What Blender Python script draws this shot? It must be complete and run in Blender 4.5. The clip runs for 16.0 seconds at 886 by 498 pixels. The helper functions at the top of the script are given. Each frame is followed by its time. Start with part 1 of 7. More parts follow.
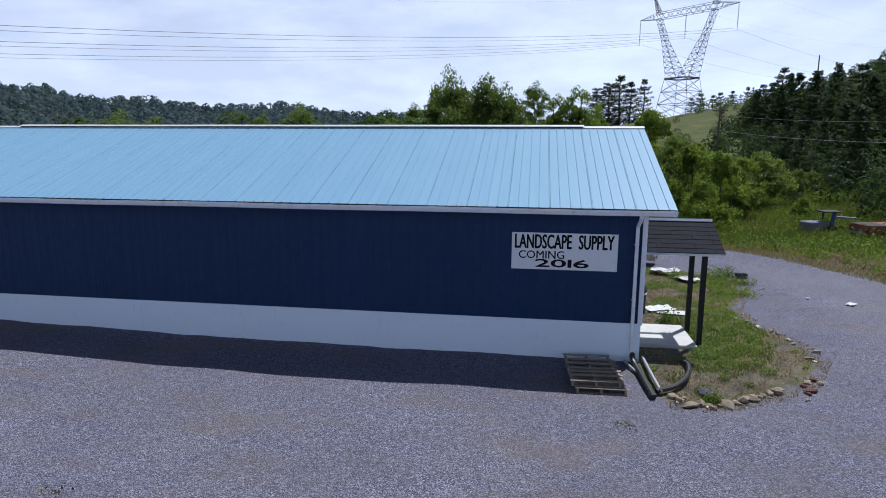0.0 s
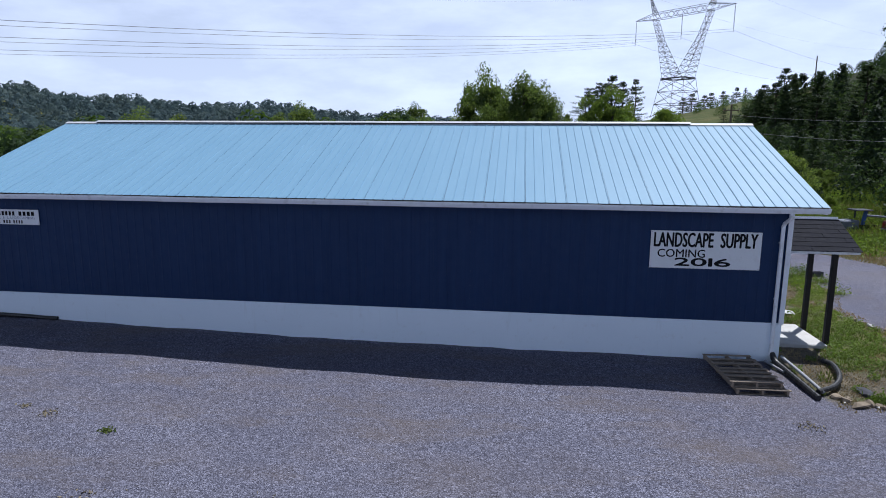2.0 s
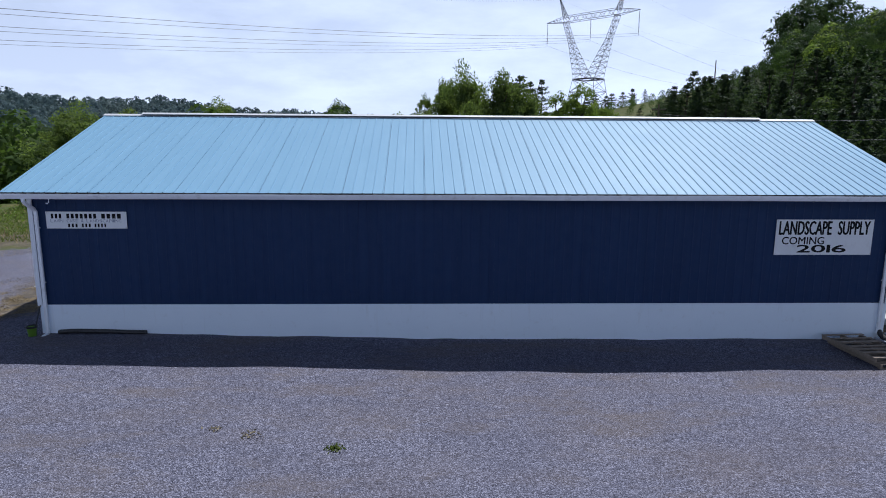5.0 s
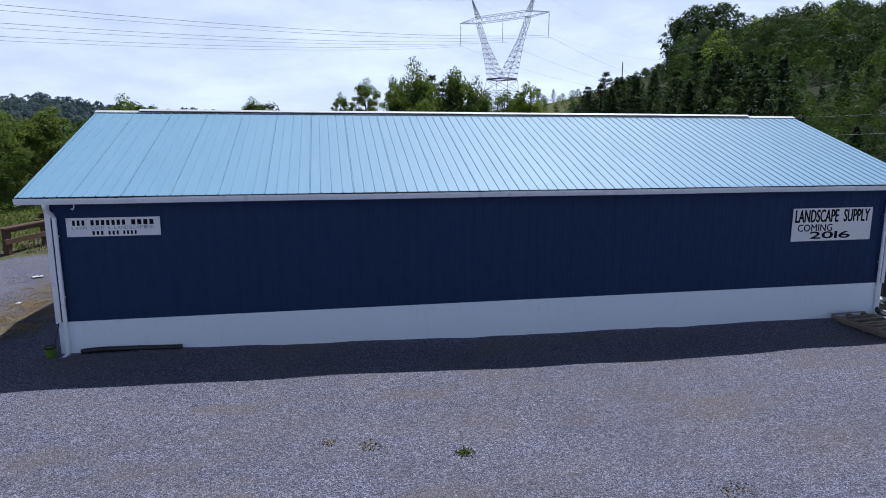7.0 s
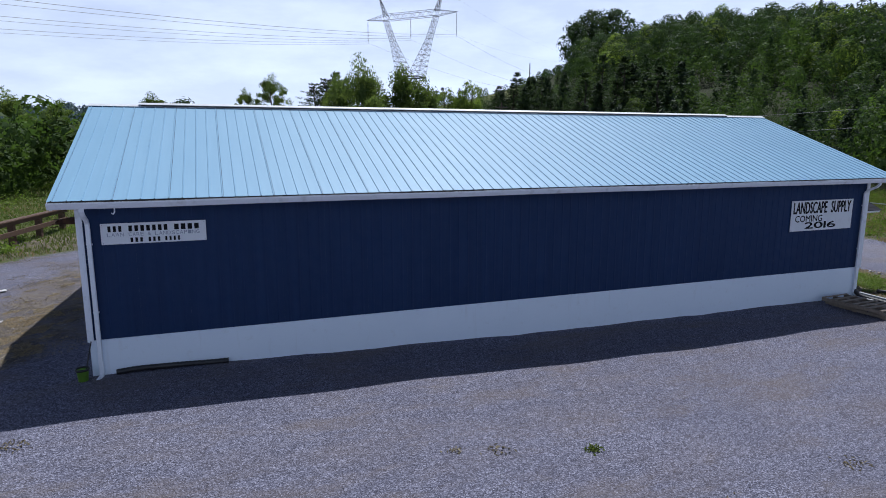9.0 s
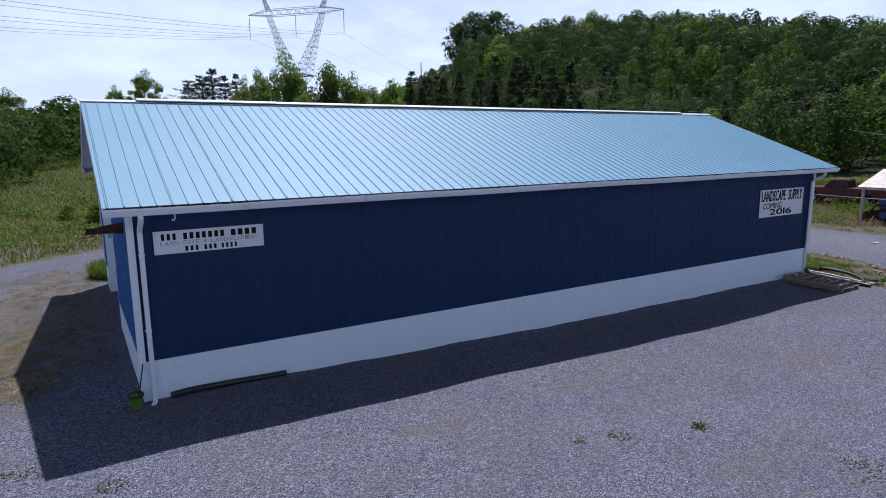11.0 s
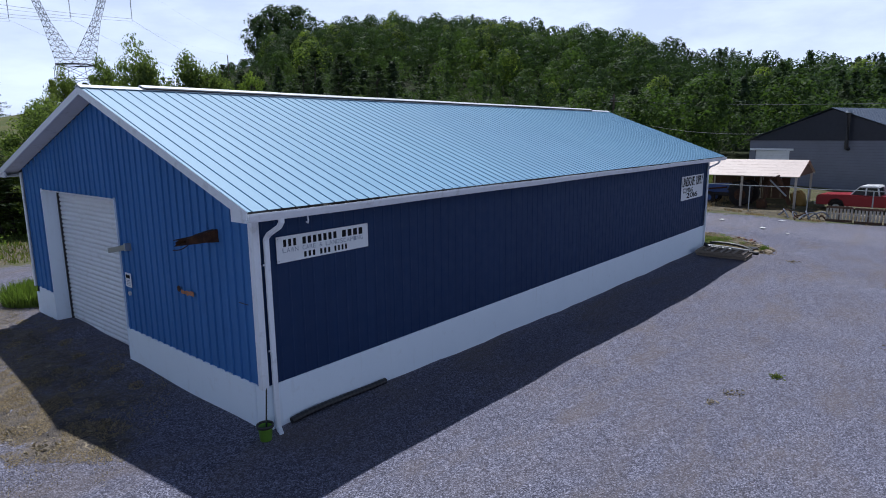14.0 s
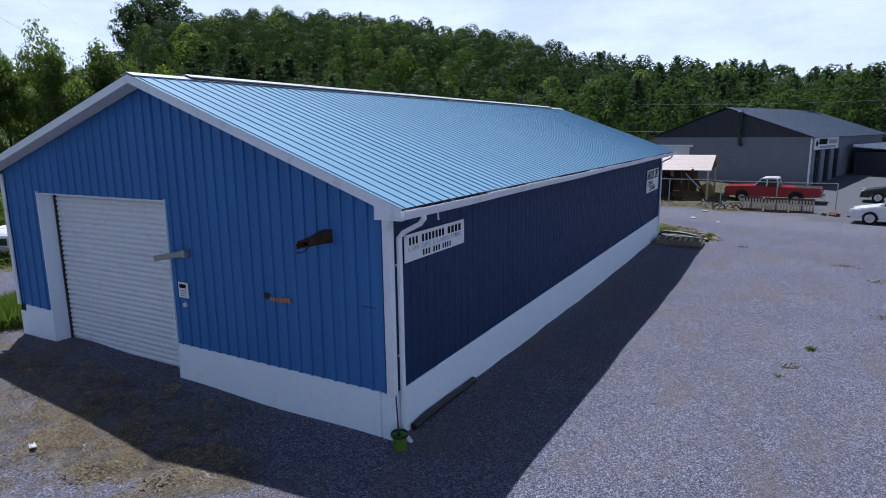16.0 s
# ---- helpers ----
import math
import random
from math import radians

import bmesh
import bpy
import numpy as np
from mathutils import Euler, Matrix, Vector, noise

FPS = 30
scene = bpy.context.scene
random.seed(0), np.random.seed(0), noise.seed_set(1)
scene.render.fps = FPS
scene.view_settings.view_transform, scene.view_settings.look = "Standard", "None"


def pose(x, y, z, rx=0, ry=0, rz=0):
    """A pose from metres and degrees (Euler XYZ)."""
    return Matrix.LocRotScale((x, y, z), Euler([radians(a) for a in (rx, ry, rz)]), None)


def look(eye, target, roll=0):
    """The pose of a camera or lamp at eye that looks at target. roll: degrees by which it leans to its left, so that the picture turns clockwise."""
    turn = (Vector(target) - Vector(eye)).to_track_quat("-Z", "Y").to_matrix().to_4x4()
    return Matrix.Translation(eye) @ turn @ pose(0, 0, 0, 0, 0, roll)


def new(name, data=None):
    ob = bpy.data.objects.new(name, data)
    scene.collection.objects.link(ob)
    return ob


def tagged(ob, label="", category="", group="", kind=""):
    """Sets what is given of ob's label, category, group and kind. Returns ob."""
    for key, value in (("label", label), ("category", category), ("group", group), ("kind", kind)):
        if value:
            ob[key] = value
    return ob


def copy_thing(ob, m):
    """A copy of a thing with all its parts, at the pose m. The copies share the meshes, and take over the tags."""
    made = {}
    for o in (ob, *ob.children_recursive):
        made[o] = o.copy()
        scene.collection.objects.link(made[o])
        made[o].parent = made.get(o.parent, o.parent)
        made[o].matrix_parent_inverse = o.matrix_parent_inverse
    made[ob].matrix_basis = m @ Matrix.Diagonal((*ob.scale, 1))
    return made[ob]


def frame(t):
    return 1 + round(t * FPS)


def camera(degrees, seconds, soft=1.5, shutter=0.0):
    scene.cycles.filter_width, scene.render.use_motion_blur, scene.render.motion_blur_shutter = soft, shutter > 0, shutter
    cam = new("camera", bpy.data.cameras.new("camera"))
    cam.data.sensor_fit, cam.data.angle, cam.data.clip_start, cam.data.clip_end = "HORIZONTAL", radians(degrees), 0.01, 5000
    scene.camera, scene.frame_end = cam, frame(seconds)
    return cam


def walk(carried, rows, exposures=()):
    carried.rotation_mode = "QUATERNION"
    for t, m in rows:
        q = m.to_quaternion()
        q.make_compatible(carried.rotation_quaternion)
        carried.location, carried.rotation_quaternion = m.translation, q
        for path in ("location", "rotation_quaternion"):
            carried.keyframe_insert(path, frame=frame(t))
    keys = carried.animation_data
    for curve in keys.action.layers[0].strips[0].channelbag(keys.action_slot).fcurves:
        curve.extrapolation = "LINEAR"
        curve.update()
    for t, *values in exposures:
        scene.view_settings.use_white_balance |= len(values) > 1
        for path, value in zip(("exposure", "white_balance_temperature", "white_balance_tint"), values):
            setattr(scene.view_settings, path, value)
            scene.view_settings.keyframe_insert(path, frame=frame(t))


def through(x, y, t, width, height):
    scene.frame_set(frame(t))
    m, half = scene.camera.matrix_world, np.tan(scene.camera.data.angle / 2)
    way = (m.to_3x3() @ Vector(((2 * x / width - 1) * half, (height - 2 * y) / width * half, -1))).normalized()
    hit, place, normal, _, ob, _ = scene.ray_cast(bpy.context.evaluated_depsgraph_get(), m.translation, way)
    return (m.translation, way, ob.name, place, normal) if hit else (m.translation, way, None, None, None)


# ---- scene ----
cam = camera(71.7, 16.0, soft=0.95)
PATH = [
    (0, (18.114, -14.385, 4.867), (17.82, -12.436, 4.528), 0.3),
    (0.5, (17.279, -14.429, 4.857), (16.989, -12.48, 4.516), 0.5),
    (1, (16.395, -14.462, 4.821), (16.114, -12.512, 4.481), 0.5),
    (1.5, (15.502, -14.492, 4.792), (15.24, -12.539, 4.453), 0.3),
    (2, (14.55, -14.51, 4.769), (14.308, -12.554, 4.429), 0.4),
    (2.5, (13.603, -14.515, 4.74), (13.389, -12.556, 4.4), 0.3),
    (3, (12.609, -14.532, 4.711), (12.437, -12.568, 4.371), 0.3),
    (3.5, (11.662, -14.549, 4.683), (11.538, -12.582, 4.342), 0.2),
    (4, (10.716, -14.54, 4.673), (10.653, -12.571, 4.33), 0.3),
    (6.5, (6.414, -14.13, 4.544), (6.716, -12.183, 4.201), 0.1),
    (7, (5.595, -13.931, 4.546), (5.969, -11.997, 4.202), -0.0),
    (7.5, (4.761, -13.703, 4.545), (5.212, -11.785, 4.2), 0.0),
    (8, (3.954, -13.448, 4.543), (4.479, -11.549, 4.196), 0.1),
    (10.5, (-0.045, -11.608, 4.481), (0.897, -9.879, 4.129), -0.3),
    (11, (-0.833, -11.178, 4.477), (0.193, -9.498, 4.124), -0.4),
    (11.5, (-1.577, -10.676, 4.465), (-0.471, -9.048, 4.11), -0.6),
    (12, (-2.285, -10.132, 4.452), (-1.096, -8.564, 4.094), -0.6),
    (12.5, (-2.993, -9.545, 4.442), (-1.713, -8.051, 4.083), -0.6),
    (13, (-3.701, -8.909, 4.44), (-2.333, -7.495, 4.079), -0.6),
    (13.5, (-4.335, -8.247, 4.438), (-2.891, -6.912, 4.074), -0.7),
    (14, (-4.921, -7.576, 4.431), (-3.411, -6.317, 4.065), -0.7),
    (14.5, (-5.457, -6.858, 4.407), (-3.886, -5.677, 4.039), -0.7),
    (15, (-5.957, -6.122, 4.412), (-4.33, -5.019, 4.041), -0.8),
    (15.5, (-6.398, -5.368, 4.401), (-4.723, -4.341, 4.028), -0.8),
    (16, (-6.779, -4.578, 4.388), (-5.06, -3.626, 4.014), -0.8),
]
walk(cam, [(t, look(eye, target, roll)) for t, eye, target, roll in PATH], [(0.0, 0.0, 6000, 10), (13.5, 0.0, 6000, 10), (16.0, 0.08, 5850, 10)])

# ---- world, sun, exposure ----
SUN_DIR = Vector((0.31, 0.40, 1.0)).normalized()
SUN_EL = math.asin(SUN_DIR.z)
SUN_AZ = math.atan2(SUN_DIR.x, SUN_DIR.y)
world = bpy.data.worlds.new("world")
scene.world = world
world.use_nodes = True
wn, wl = world.node_tree.nodes, world.node_tree.links
wn.clear()
sky = wn.new("ShaderNodeTexSky")
sky.sky_type = "NISHITA"
sky.sun_disc = False
sky.sun_elevation, sky.sun_rotation = SUN_EL, SUN_AZ
sky.air_density, sky.dust_density, sky.ozone_density = 1.0, 1.0, 4.0
coord = wn.new("ShaderNodeTexCoord")
stretch = wn.new("ShaderNodeMapping")
stretch.inputs["Scale"].default_value = (1.0, 1.0, 3.2)
wl.new(coord.outputs["Generated"], stretch.inputs["Vector"])
cloud = wn.new("ShaderNodeTexNoise")
cloud.inputs["Scale"].default_value = 4.2
cloud.inputs["Detail"].default_value = 7.0
cloud.inputs["Roughness"].default_value = 0.58
wl.new(stretch.outputs["Vector"], cloud.inputs["Vector"])
cover = wn.new("ShaderNodeValToRGB")
cover.color_ramp.elements[0].position, cover.color_ramp.elements[0].color = 0.40, (0.76, 0.76, 0.76, 1)
cover.color_ramp.elements[1].position, cover.color_ramp.elements[1].color = 0.62, (1.0, 1.0, 1.0, 1)
wl.new(cloud.outputs["Fac"], cover.inputs["Fac"])
grey = wn.new("ShaderNodeRGBToBW")
wl.new(sky.outputs["Color"], grey.inputs["Color"])
white = wn.new("ShaderNodeMix")
white.data_type, white.blend_type = "RGBA", "MULTIPLY"
white.inputs[0].default_value = 1.0
white.inputs[7].default_value = (3.55, 3.96, 5.02, 1)
even = wn.new("ShaderNodeMix")
even.data_type = "RGBA"
even.inputs[0].default_value = 0.6
even.inputs[7].default_value = (4.1, 4.1, 4.1, 1)
wl.new(grey.outputs["Val"], even.inputs[6])
wl.new(even.outputs[2], white.inputs[6])
veil = wn.new("ShaderNodeMix")
veil.data_type = "RGBA"
parts = wn.new("ShaderNodeSeparateXYZ")
wl.new(coord.outputs["Generated"], parts.inputs["Vector"])
haze = wn.new("ShaderNodeValToRGB")
haze.color_ramp.elements[0].position, haze.color_ramp.elements[0].color = 0.25, (1, 1, 1, 1)
haze.color_ramp.elements[1].position, haze.color_ramp.elements[1].color = 0.46, (0.04, 0.04, 0.04, 1)
wl.new(parts.outputs["Z"], haze.inputs["Fac"])
amount = wn.new("ShaderNodeMix")
amount.data_type, amount.blend_type = "RGBA", "MULTIPLY"
amount.inputs[0].default_value = 1.0
wl.new(cover.outputs["Color"], amount.inputs[6])
wl.new(haze.outputs["Color"], amount.inputs[7])
wl.new(amount.outputs[2], veil.inputs[0])
wl.new(sky.outputs["Color"], veil.inputs[6])
wl.new(white.outputs[2], veil.inputs[7])
back = wn.new("ShaderNodeBackground")
back.inputs["Strength"].default_value = 0.052
wl.new(veil.outputs[2], back.inputs["Color"])
out = wn.new("ShaderNodeOutputWorld")
wl.new(back.outputs["Background"], out.inputs["Surface"])

sun_data = bpy.data.lights.new("sun", "SUN")
sun_data.energy, sun_data.angle, sun_data.color = 5.0, radians(0.6), (1.0, 0.97, 0.94)
sun = new("sun", sun_data)
sun.matrix_world = look(SUN_DIR * 60, (0, 0, 0))

# ---- materials ----
class Nodes:
    """A node material under construction, with short calls for the common nodes."""
    def __init__(self, name, rough=0.7, metal=0.0):
        self.m = bpy.data.materials.new(name)
        self.m.use_nodes = True
        self.n, self.l = self.m.node_tree.nodes, self.m.node_tree.links
        self.b = self.n["Principled BSDF"]
        self.b.inputs["Roughness"].default_value = rough
        self.b.inputs["Metallic"].default_value = metal
        self.geo = self.n.new("ShaderNodeNewGeometry")
        self.pos = self.geo.outputs["Position"]

    def noise(self, scale, detail=4.0, rough=0.55, vec=None):
        t = self.n.new("ShaderNodeTexNoise")
        t.inputs["Scale"].default_value, t.inputs["Detail"].default_value, t.inputs["Roughness"].default_value = scale, detail, rough
        self.l.new(vec or self.pos, t.inputs["Vector"])
        return t.outputs["Fac"]

    def cells(self, scale, feature="F1", vec=None, what="Distance"):
        t = self.n.new("ShaderNodeTexVoronoi")
        t.feature = feature
        t.inputs["Scale"].default_value = scale
        self.l.new(vec or self.pos, t.inputs["Vector"])
        return t.outputs[what]

    def stretched(self, sx, sy, sz):
        t = self.n.new("ShaderNodeMapping")
        t.inputs["Scale"].default_value = (sx, sy, sz)
        self.l.new(self.pos, t.inputs["Vector"])
        return t.outputs["Vector"]

    def ramp(self, fac, *stops):
        t = self.n.new("ShaderNodeValToRGB")
        e = t.color_ramp.elements
        while len(e) < len(stops):
            e.new(0.5)
        for k, (p, c) in enumerate(stops):
            e[k].position = p
            e[k].color = (*c, 1) if isinstance(c, tuple) else (c, c, c, 1)
        self.l.new(fac, t.inputs["Fac"])
        return t.outputs["Color"]

    def mix(self, fac, a, b, blend="MIX"):
        t = self.n.new("ShaderNodeMix")
        t.data_type, t.blend_type = "RGBA", blend
        for slot, v in ((0, fac), (6, a), (7, b)):
            if isinstance(v, tuple):
                t.inputs[slot].default_value = (*v, 1)
            elif isinstance(v, (int, float)):
                t.inputs[slot].default_value = v
            else:
                self.l.new(v, t.inputs[slot])
        return t.outputs[2]

    def math(self, op, a, b=0.0):
        t = self.n.new("ShaderNodeMath")
        t.operation = op
        for k, v in ((0, a), (1, b)):
            if isinstance(v, (int, float)):
                t.inputs[k].default_value = v
            else:
                self.l.new(v, t.inputs[k])
        return t.outputs[0]

    def random(self):
        return self.n.new("ShaderNodeObjectInfo").outputs["Random"]

    def island(self):
        return self.geo.outputs["Random Per Island"]

    def color(self, c):
        if isinstance(c, tuple):
            self.b.inputs["Base Color"].default_value = (*c, 1)
        else:
            self.l.new(c, self.b.inputs["Base Color"])
        return self

    def rough(self, r):
        self.l.new(r, self.b.inputs["Roughness"])
        return self

    def bump(self, h, strength=0.3, dist=0.01):
        t = self.n.new("ShaderNodeBump")
        t.inputs["Strength"].default_value, t.inputs["Distance"].default_value = strength, dist
        self.l.new(h, t.inputs["Height"])
        self.l.new(t.outputs["Normal"], self.b.inputs["Normal"])
        return self


def scaled(c, k):
    return tuple(min(1.0, v * k) for v in c)


def worn(name, c, rough=0.6, metal=0.0, vary=0.18, grain=30.0, blotch=1.3, bump=0.1, tint=None, stain=0.0):
    """A plain surface with grain, blotches, a little wear and its own tone for each object."""
    s = Nodes(name, rough, metal)
    base = s.mix(s.noise(blotch, 5), scaled(c, 1 - vary), scaled(c, 1 + vary))
    base = s.mix(s.math("MULTIPLY", s.noise(grain, 3), 0.35), base, tint or scaled(c, 0.7))
    base = s.mix(s.math("MULTIPLY", s.random(), 0.6 if bump > 0.55 else 0.25), base, scaled(c, 0.45 if bump > 0.55 else 0.82))
    if stain:
        base = s.mix(s.ramp(s.noise(blotch * 2.5, 6, 0.65), (0.55, 0.0), (0.72, stain)), base, (0.16, 0.13, 0.10))
    s.color(base).bump(s.noise(grain, 4), bump, 0.005)
    if rough > 0.8:
        s.b.inputs["Specular IOR Level"].default_value = 0.2
    s.rough(s.ramp(s.noise(blotch * 3, 4), (0.3, max(0.05, rough - 0.1)), (0.7, min(1.0, rough + 0.12))))
    return s.m


def roof_metal():
    s = Nodes("roof_paint_light_blue", 0.38)
    streaks = s.noise(1.0, 5, 0.6, s.stretched(5.0, 0.35, 0.6))
    c = s.mix(s.ramp(streaks, (0.35, 0.0), (0.7, 1.0)), (0.175, 0.325, 0.465), (0.195, 0.35, 0.49))
    c = s.mix(s.math("MULTIPLY", s.random(), 0.35), c, (0.18, 0.33, 0.465))
    c = s.mix(s.ramp(s.noise(9, 6, 0.7), (0.62, 0.0), (0.8, 0.12)), c, (0.21, 0.28, 0.34))
    s.color(c).bump(s.noise(2.2, 3), 0.03, 0.01)
    s.b.inputs["Specular IOR Level"].default_value = 0.3
    s.rough(s.ramp(s.noise(0.8, 3), (0.3, 0.46), (0.7, 0.54)))
    return s.m


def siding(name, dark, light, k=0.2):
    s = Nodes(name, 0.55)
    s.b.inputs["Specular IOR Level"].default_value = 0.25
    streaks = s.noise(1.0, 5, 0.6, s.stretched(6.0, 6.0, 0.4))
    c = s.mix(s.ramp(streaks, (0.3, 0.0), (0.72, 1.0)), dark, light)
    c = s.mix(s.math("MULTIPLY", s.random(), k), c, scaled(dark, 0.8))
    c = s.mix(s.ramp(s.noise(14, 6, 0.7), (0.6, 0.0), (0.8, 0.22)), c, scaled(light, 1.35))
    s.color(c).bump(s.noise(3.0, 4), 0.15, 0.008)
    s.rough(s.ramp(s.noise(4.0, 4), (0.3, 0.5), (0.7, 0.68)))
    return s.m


def white_masonry():
    s = Nodes("white_painted_masonry", 0.75)
    # blue of the skylight is mixed into the white paint colour
    c = s.mix(s.noise(1.2, 5), (0.74, 0.83, 0.93), (0.80, 0.88, 0.97))
    c = s.mix(s.ramp(s.noise(5.0, 6, 0.7), (0.58, 0.0), (0.78, 0.25)), c, (0.45, 0.43, 0.4))
    c = s.mix(s.ramp(s.noise(1.0, 4, 0.6, s.stretched(7, 7, 0.7)), (0.6, 0.0), (0.8, 0.25)), c, (0.5, 0.5, 0.5))
    s.color(c).bump(s.noise(40, 5), 0.35, 0.01)
    return s.m


def wood(name, c, rough=0.8, along=(2, 2, 2)):
    s = Nodes(name, rough)
    g = s.noise(8.0, 6, 0.65, s.stretched(*along))
    k = s.mix(s.ramp(g, (0.3, 0.0), (0.7, 1.0)), scaled(c, 0.6), scaled(c, 1.25))
    k = s.mix(s.math("MULTIPLY", s.random(), 0.5), k, scaled(c, 0.55))
    k = s.mix(s.math("MULTIPLY", s.island(), 0.4), k, scaled(c, 1.4))
    s.color(k).bump(g, 0.4, 0.006)
    return s.m


def rusty():
    s = Nodes("rusty_steel", 0.85, 0.2)
    c = s.ramp(s.noise(9, 6, 0.7), (0.3, (0.022, 0.011, 0.008)), (0.5, (0.055, 0.024, 0.012)), (0.75, (0.13, 0.058, 0.024)))
    s.color(c).bump(s.noise(45, 5), 0.5, 0.005)
    return s.m


def foliage(name, dark, light, sheen=0.34, through=(1.0, 1.15, 0.5), leafy=0.8, clump=0.16):
    """Leaves that let part of the light through; leafy: how far leaves differ, clump: size of the patches that differ."""
    s = Nodes(name, 0.55)
    own = s.math("ADD", s.math("MULTIPLY", s.island(), leafy), 0.5 - leafy / 2)
    c = s.mix(own, dark, light)
    patch = s.ramp(s.noise(clump, 3), (0.36, 0.0), (0.66, 1.0))
    c = s.mix(patch, c, s.mix(own, scaled(dark, 0.72), scaled(light, 0.58)))
    warm = s.ramp(s.noise(clump * 0.7, 2, 0.5, s.stretched(1.0, -1.0, 1.3)), (0.52, 0.0), (0.72, 0.5))
    c = s.mix(warm, c, (light[0] * 1.12, light[1] * 0.98, light[2] * 0.8))
    c = s.mix(s.math("MULTIPLY", s.random(), 0.3), c, scaled(light, 1.1))
    s.color(c)
    s.b.inputs["Specular IOR Level"].default_value = 0.08
    thin = s.n.new("ShaderNodeBsdfTranslucent")
    s.l.new(s.mix(1.0, c, through, "MULTIPLY"), thin.inputs["Color"])
    both = s.n.new("ShaderNodeMixShader")
    both.inputs[0].default_value = sheen
    s.l.new(s.b.outputs[0], both.inputs[1])
    s.l.new(thin.outputs[0], both.inputs[2])
    s.l.new(both.outputs[0], s.n["Material Output"].inputs["Surface"])
    return s.m


def ground_material():
    """Crushed limestone, rough grass, bare dry soil and asphalt, laid out by the sheet's own mask."""
    s = Nodes("yard_ground", 0.9)
    a = s.n.new("ShaderNodeVertexColor")
    a.layer_name = "cover"
    split = s.n.new("ShaderNodeSeparateColor")
    s.l.new(a.outputs["Color"], split.inputs["Color"])
    stones = s.cells(60.0, "F1", None, "Color")
    tone = s.n.new("ShaderNodeSeparateColor")
    s.l.new(stones, tone.inputs["Color"])
    small = s.cells(105.0, "F1", None, "Color")
    tone2 = s.n.new("ShaderNodeSeparateColor")
    s.l.new(small, tone2.inputs["Color"])
    g = s.ramp(tone.outputs[0], (0.0, (0.025, 0.026, 0.038)), (0.28, (0.072, 0.074, 0.106)), (0.68, (0.172, 0.176, 0.241)), (1.0, (0.40, 0.405, 0.52)))
    g = s.mix(0.24, g, s.ramp(tone2.outputs[0], (0.0, (0.022, 0.022, 0.030)), (0.5, (0.098, 0.093, 0.128)), (1.0, (0.32, 0.31, 0.37))))
    g = s.mix(s.ramp(s.noise(0.5, 5, 0.6), (0.3, 0.0), (0.72, 0.4)), g, (0.086, 0.086, 0.120))
    g = s.mix(s.ramp(s.noise(0.28, 6, 0.68, s.stretched(1, 2.2, 1)), (0.48, 0.0), (0.74, 0.45)), g, (0.145, 0.122, 0.118))
    g = s.mix(s.ramp(s.noise(0.9, 6, 0.7, s.stretched(0.7, 1.6, 1)), (0.60, 0.0), (0.74, 0.4)), g, (0.165, 0.135, 0.105))
    mottle = s.ramp(s.noise(8.0, 6, 0.72, s.stretched(1.0, 1.7, 1.0)), (0.30, 0.74), (0.70, 1.24))
    g = s.mix(1.0, g, mottle, "MULTIPLY")
    worn_brown = s.ramp(s.noise(0.55, 7, 0.72, s.stretched(0.55, 1.5, 1)), (0.50, 0.0), (0.66, 0.5))
    g = s.mix(worn_brown, g, s.mix(s.noise(24.0, 5, 0.8), (0.075, 0.060, 0.056), (0.215, 0.180, 0.160)))
    grass = s.mix(s.noise(6.0, 6, 0.7), (0.045, 0.064, 0.019), (0.098, 0.116, 0.040))
    grass = s.mix(s.ramp(s.noise(0.35, 5, 0.6), (0.44, 0.0), (0.66, 0.75)), grass, (0.135, 0.118, 0.052))
    soil = s.mix(s.ramp(s.noise(14.0, 8, 0.78), (0.32, 0.0), (0.68, 1.0)), (0.055, 0.048, 0.042), (0.215, 0.178, 0.135))
    soil = s.mix(s.ramp(s.noise(1.4, 5, 0.65), (0.58, 0.0), (0.72, 0.25)), soil, (0.07, 0.075, 0.035))
    soil = s.mix(s.ramp(s.noise(2.6, 6, 0.7), (0.44, 0.0), (0.60, 0.75)), soil, (0.040, 0.036, 0.034))
    warp = s.n.new("ShaderNodeVectorMath")
    warp.operation = "ADD"
    bend = s.n.new("ShaderNodeTexNoise")
    bend.inputs["Scale"].default_value = 1.7
    s.l.new(s.pos, bend.inputs["Vector"])
    s.l.new(s.pos, warp.inputs[0])
    s.l.new(bend.outputs["Color"], warp.inputs[1])
    strands = []
    for size in ((7, 60, 7), (60, 8, 8)):
        m = s.n.new("ShaderNodeMapping")
        m.inputs["Scale"].default_value = size
        s.l.new(warp.outputs["Vector"], m.inputs["Vector"])
        strands.append(s.ramp(s.noise(1.0, 3, 0.6, m.outputs["Vector"]), (0.56, 0.0), (0.70, 0.75)))
    thatch = s.math("MULTIPLY", s.math("MAXIMUM", strands[0], strands[1]), s.ramp(s.noise(1.1, 4, 0.6), (0.40, 0.15), (0.62, 1.0)))
    soil = s.mix(thatch, soil, (0.42, 0.345, 0.225))
    tar = s.mix(s.noise(20.0, 5), (0.10, 0.10, 0.118), (0.155, 0.155, 0.175))
    ragged = s.math("MULTIPLY", s.math("SUBTRACT", s.noise(2.4, 8, 0.78), 0.5), 1.7)

    def edge(channel):
        return s.ramp(s.math("ADD", channel, ragged), (0.42, 0.0), (0.58, 1.0))
    drive = s.math("MULTIPLY", s.ramp(s.math("ADD", a.outputs["Alpha"], ragged), (0.40, 0.0), (0.75, 1.0)), 0.22)
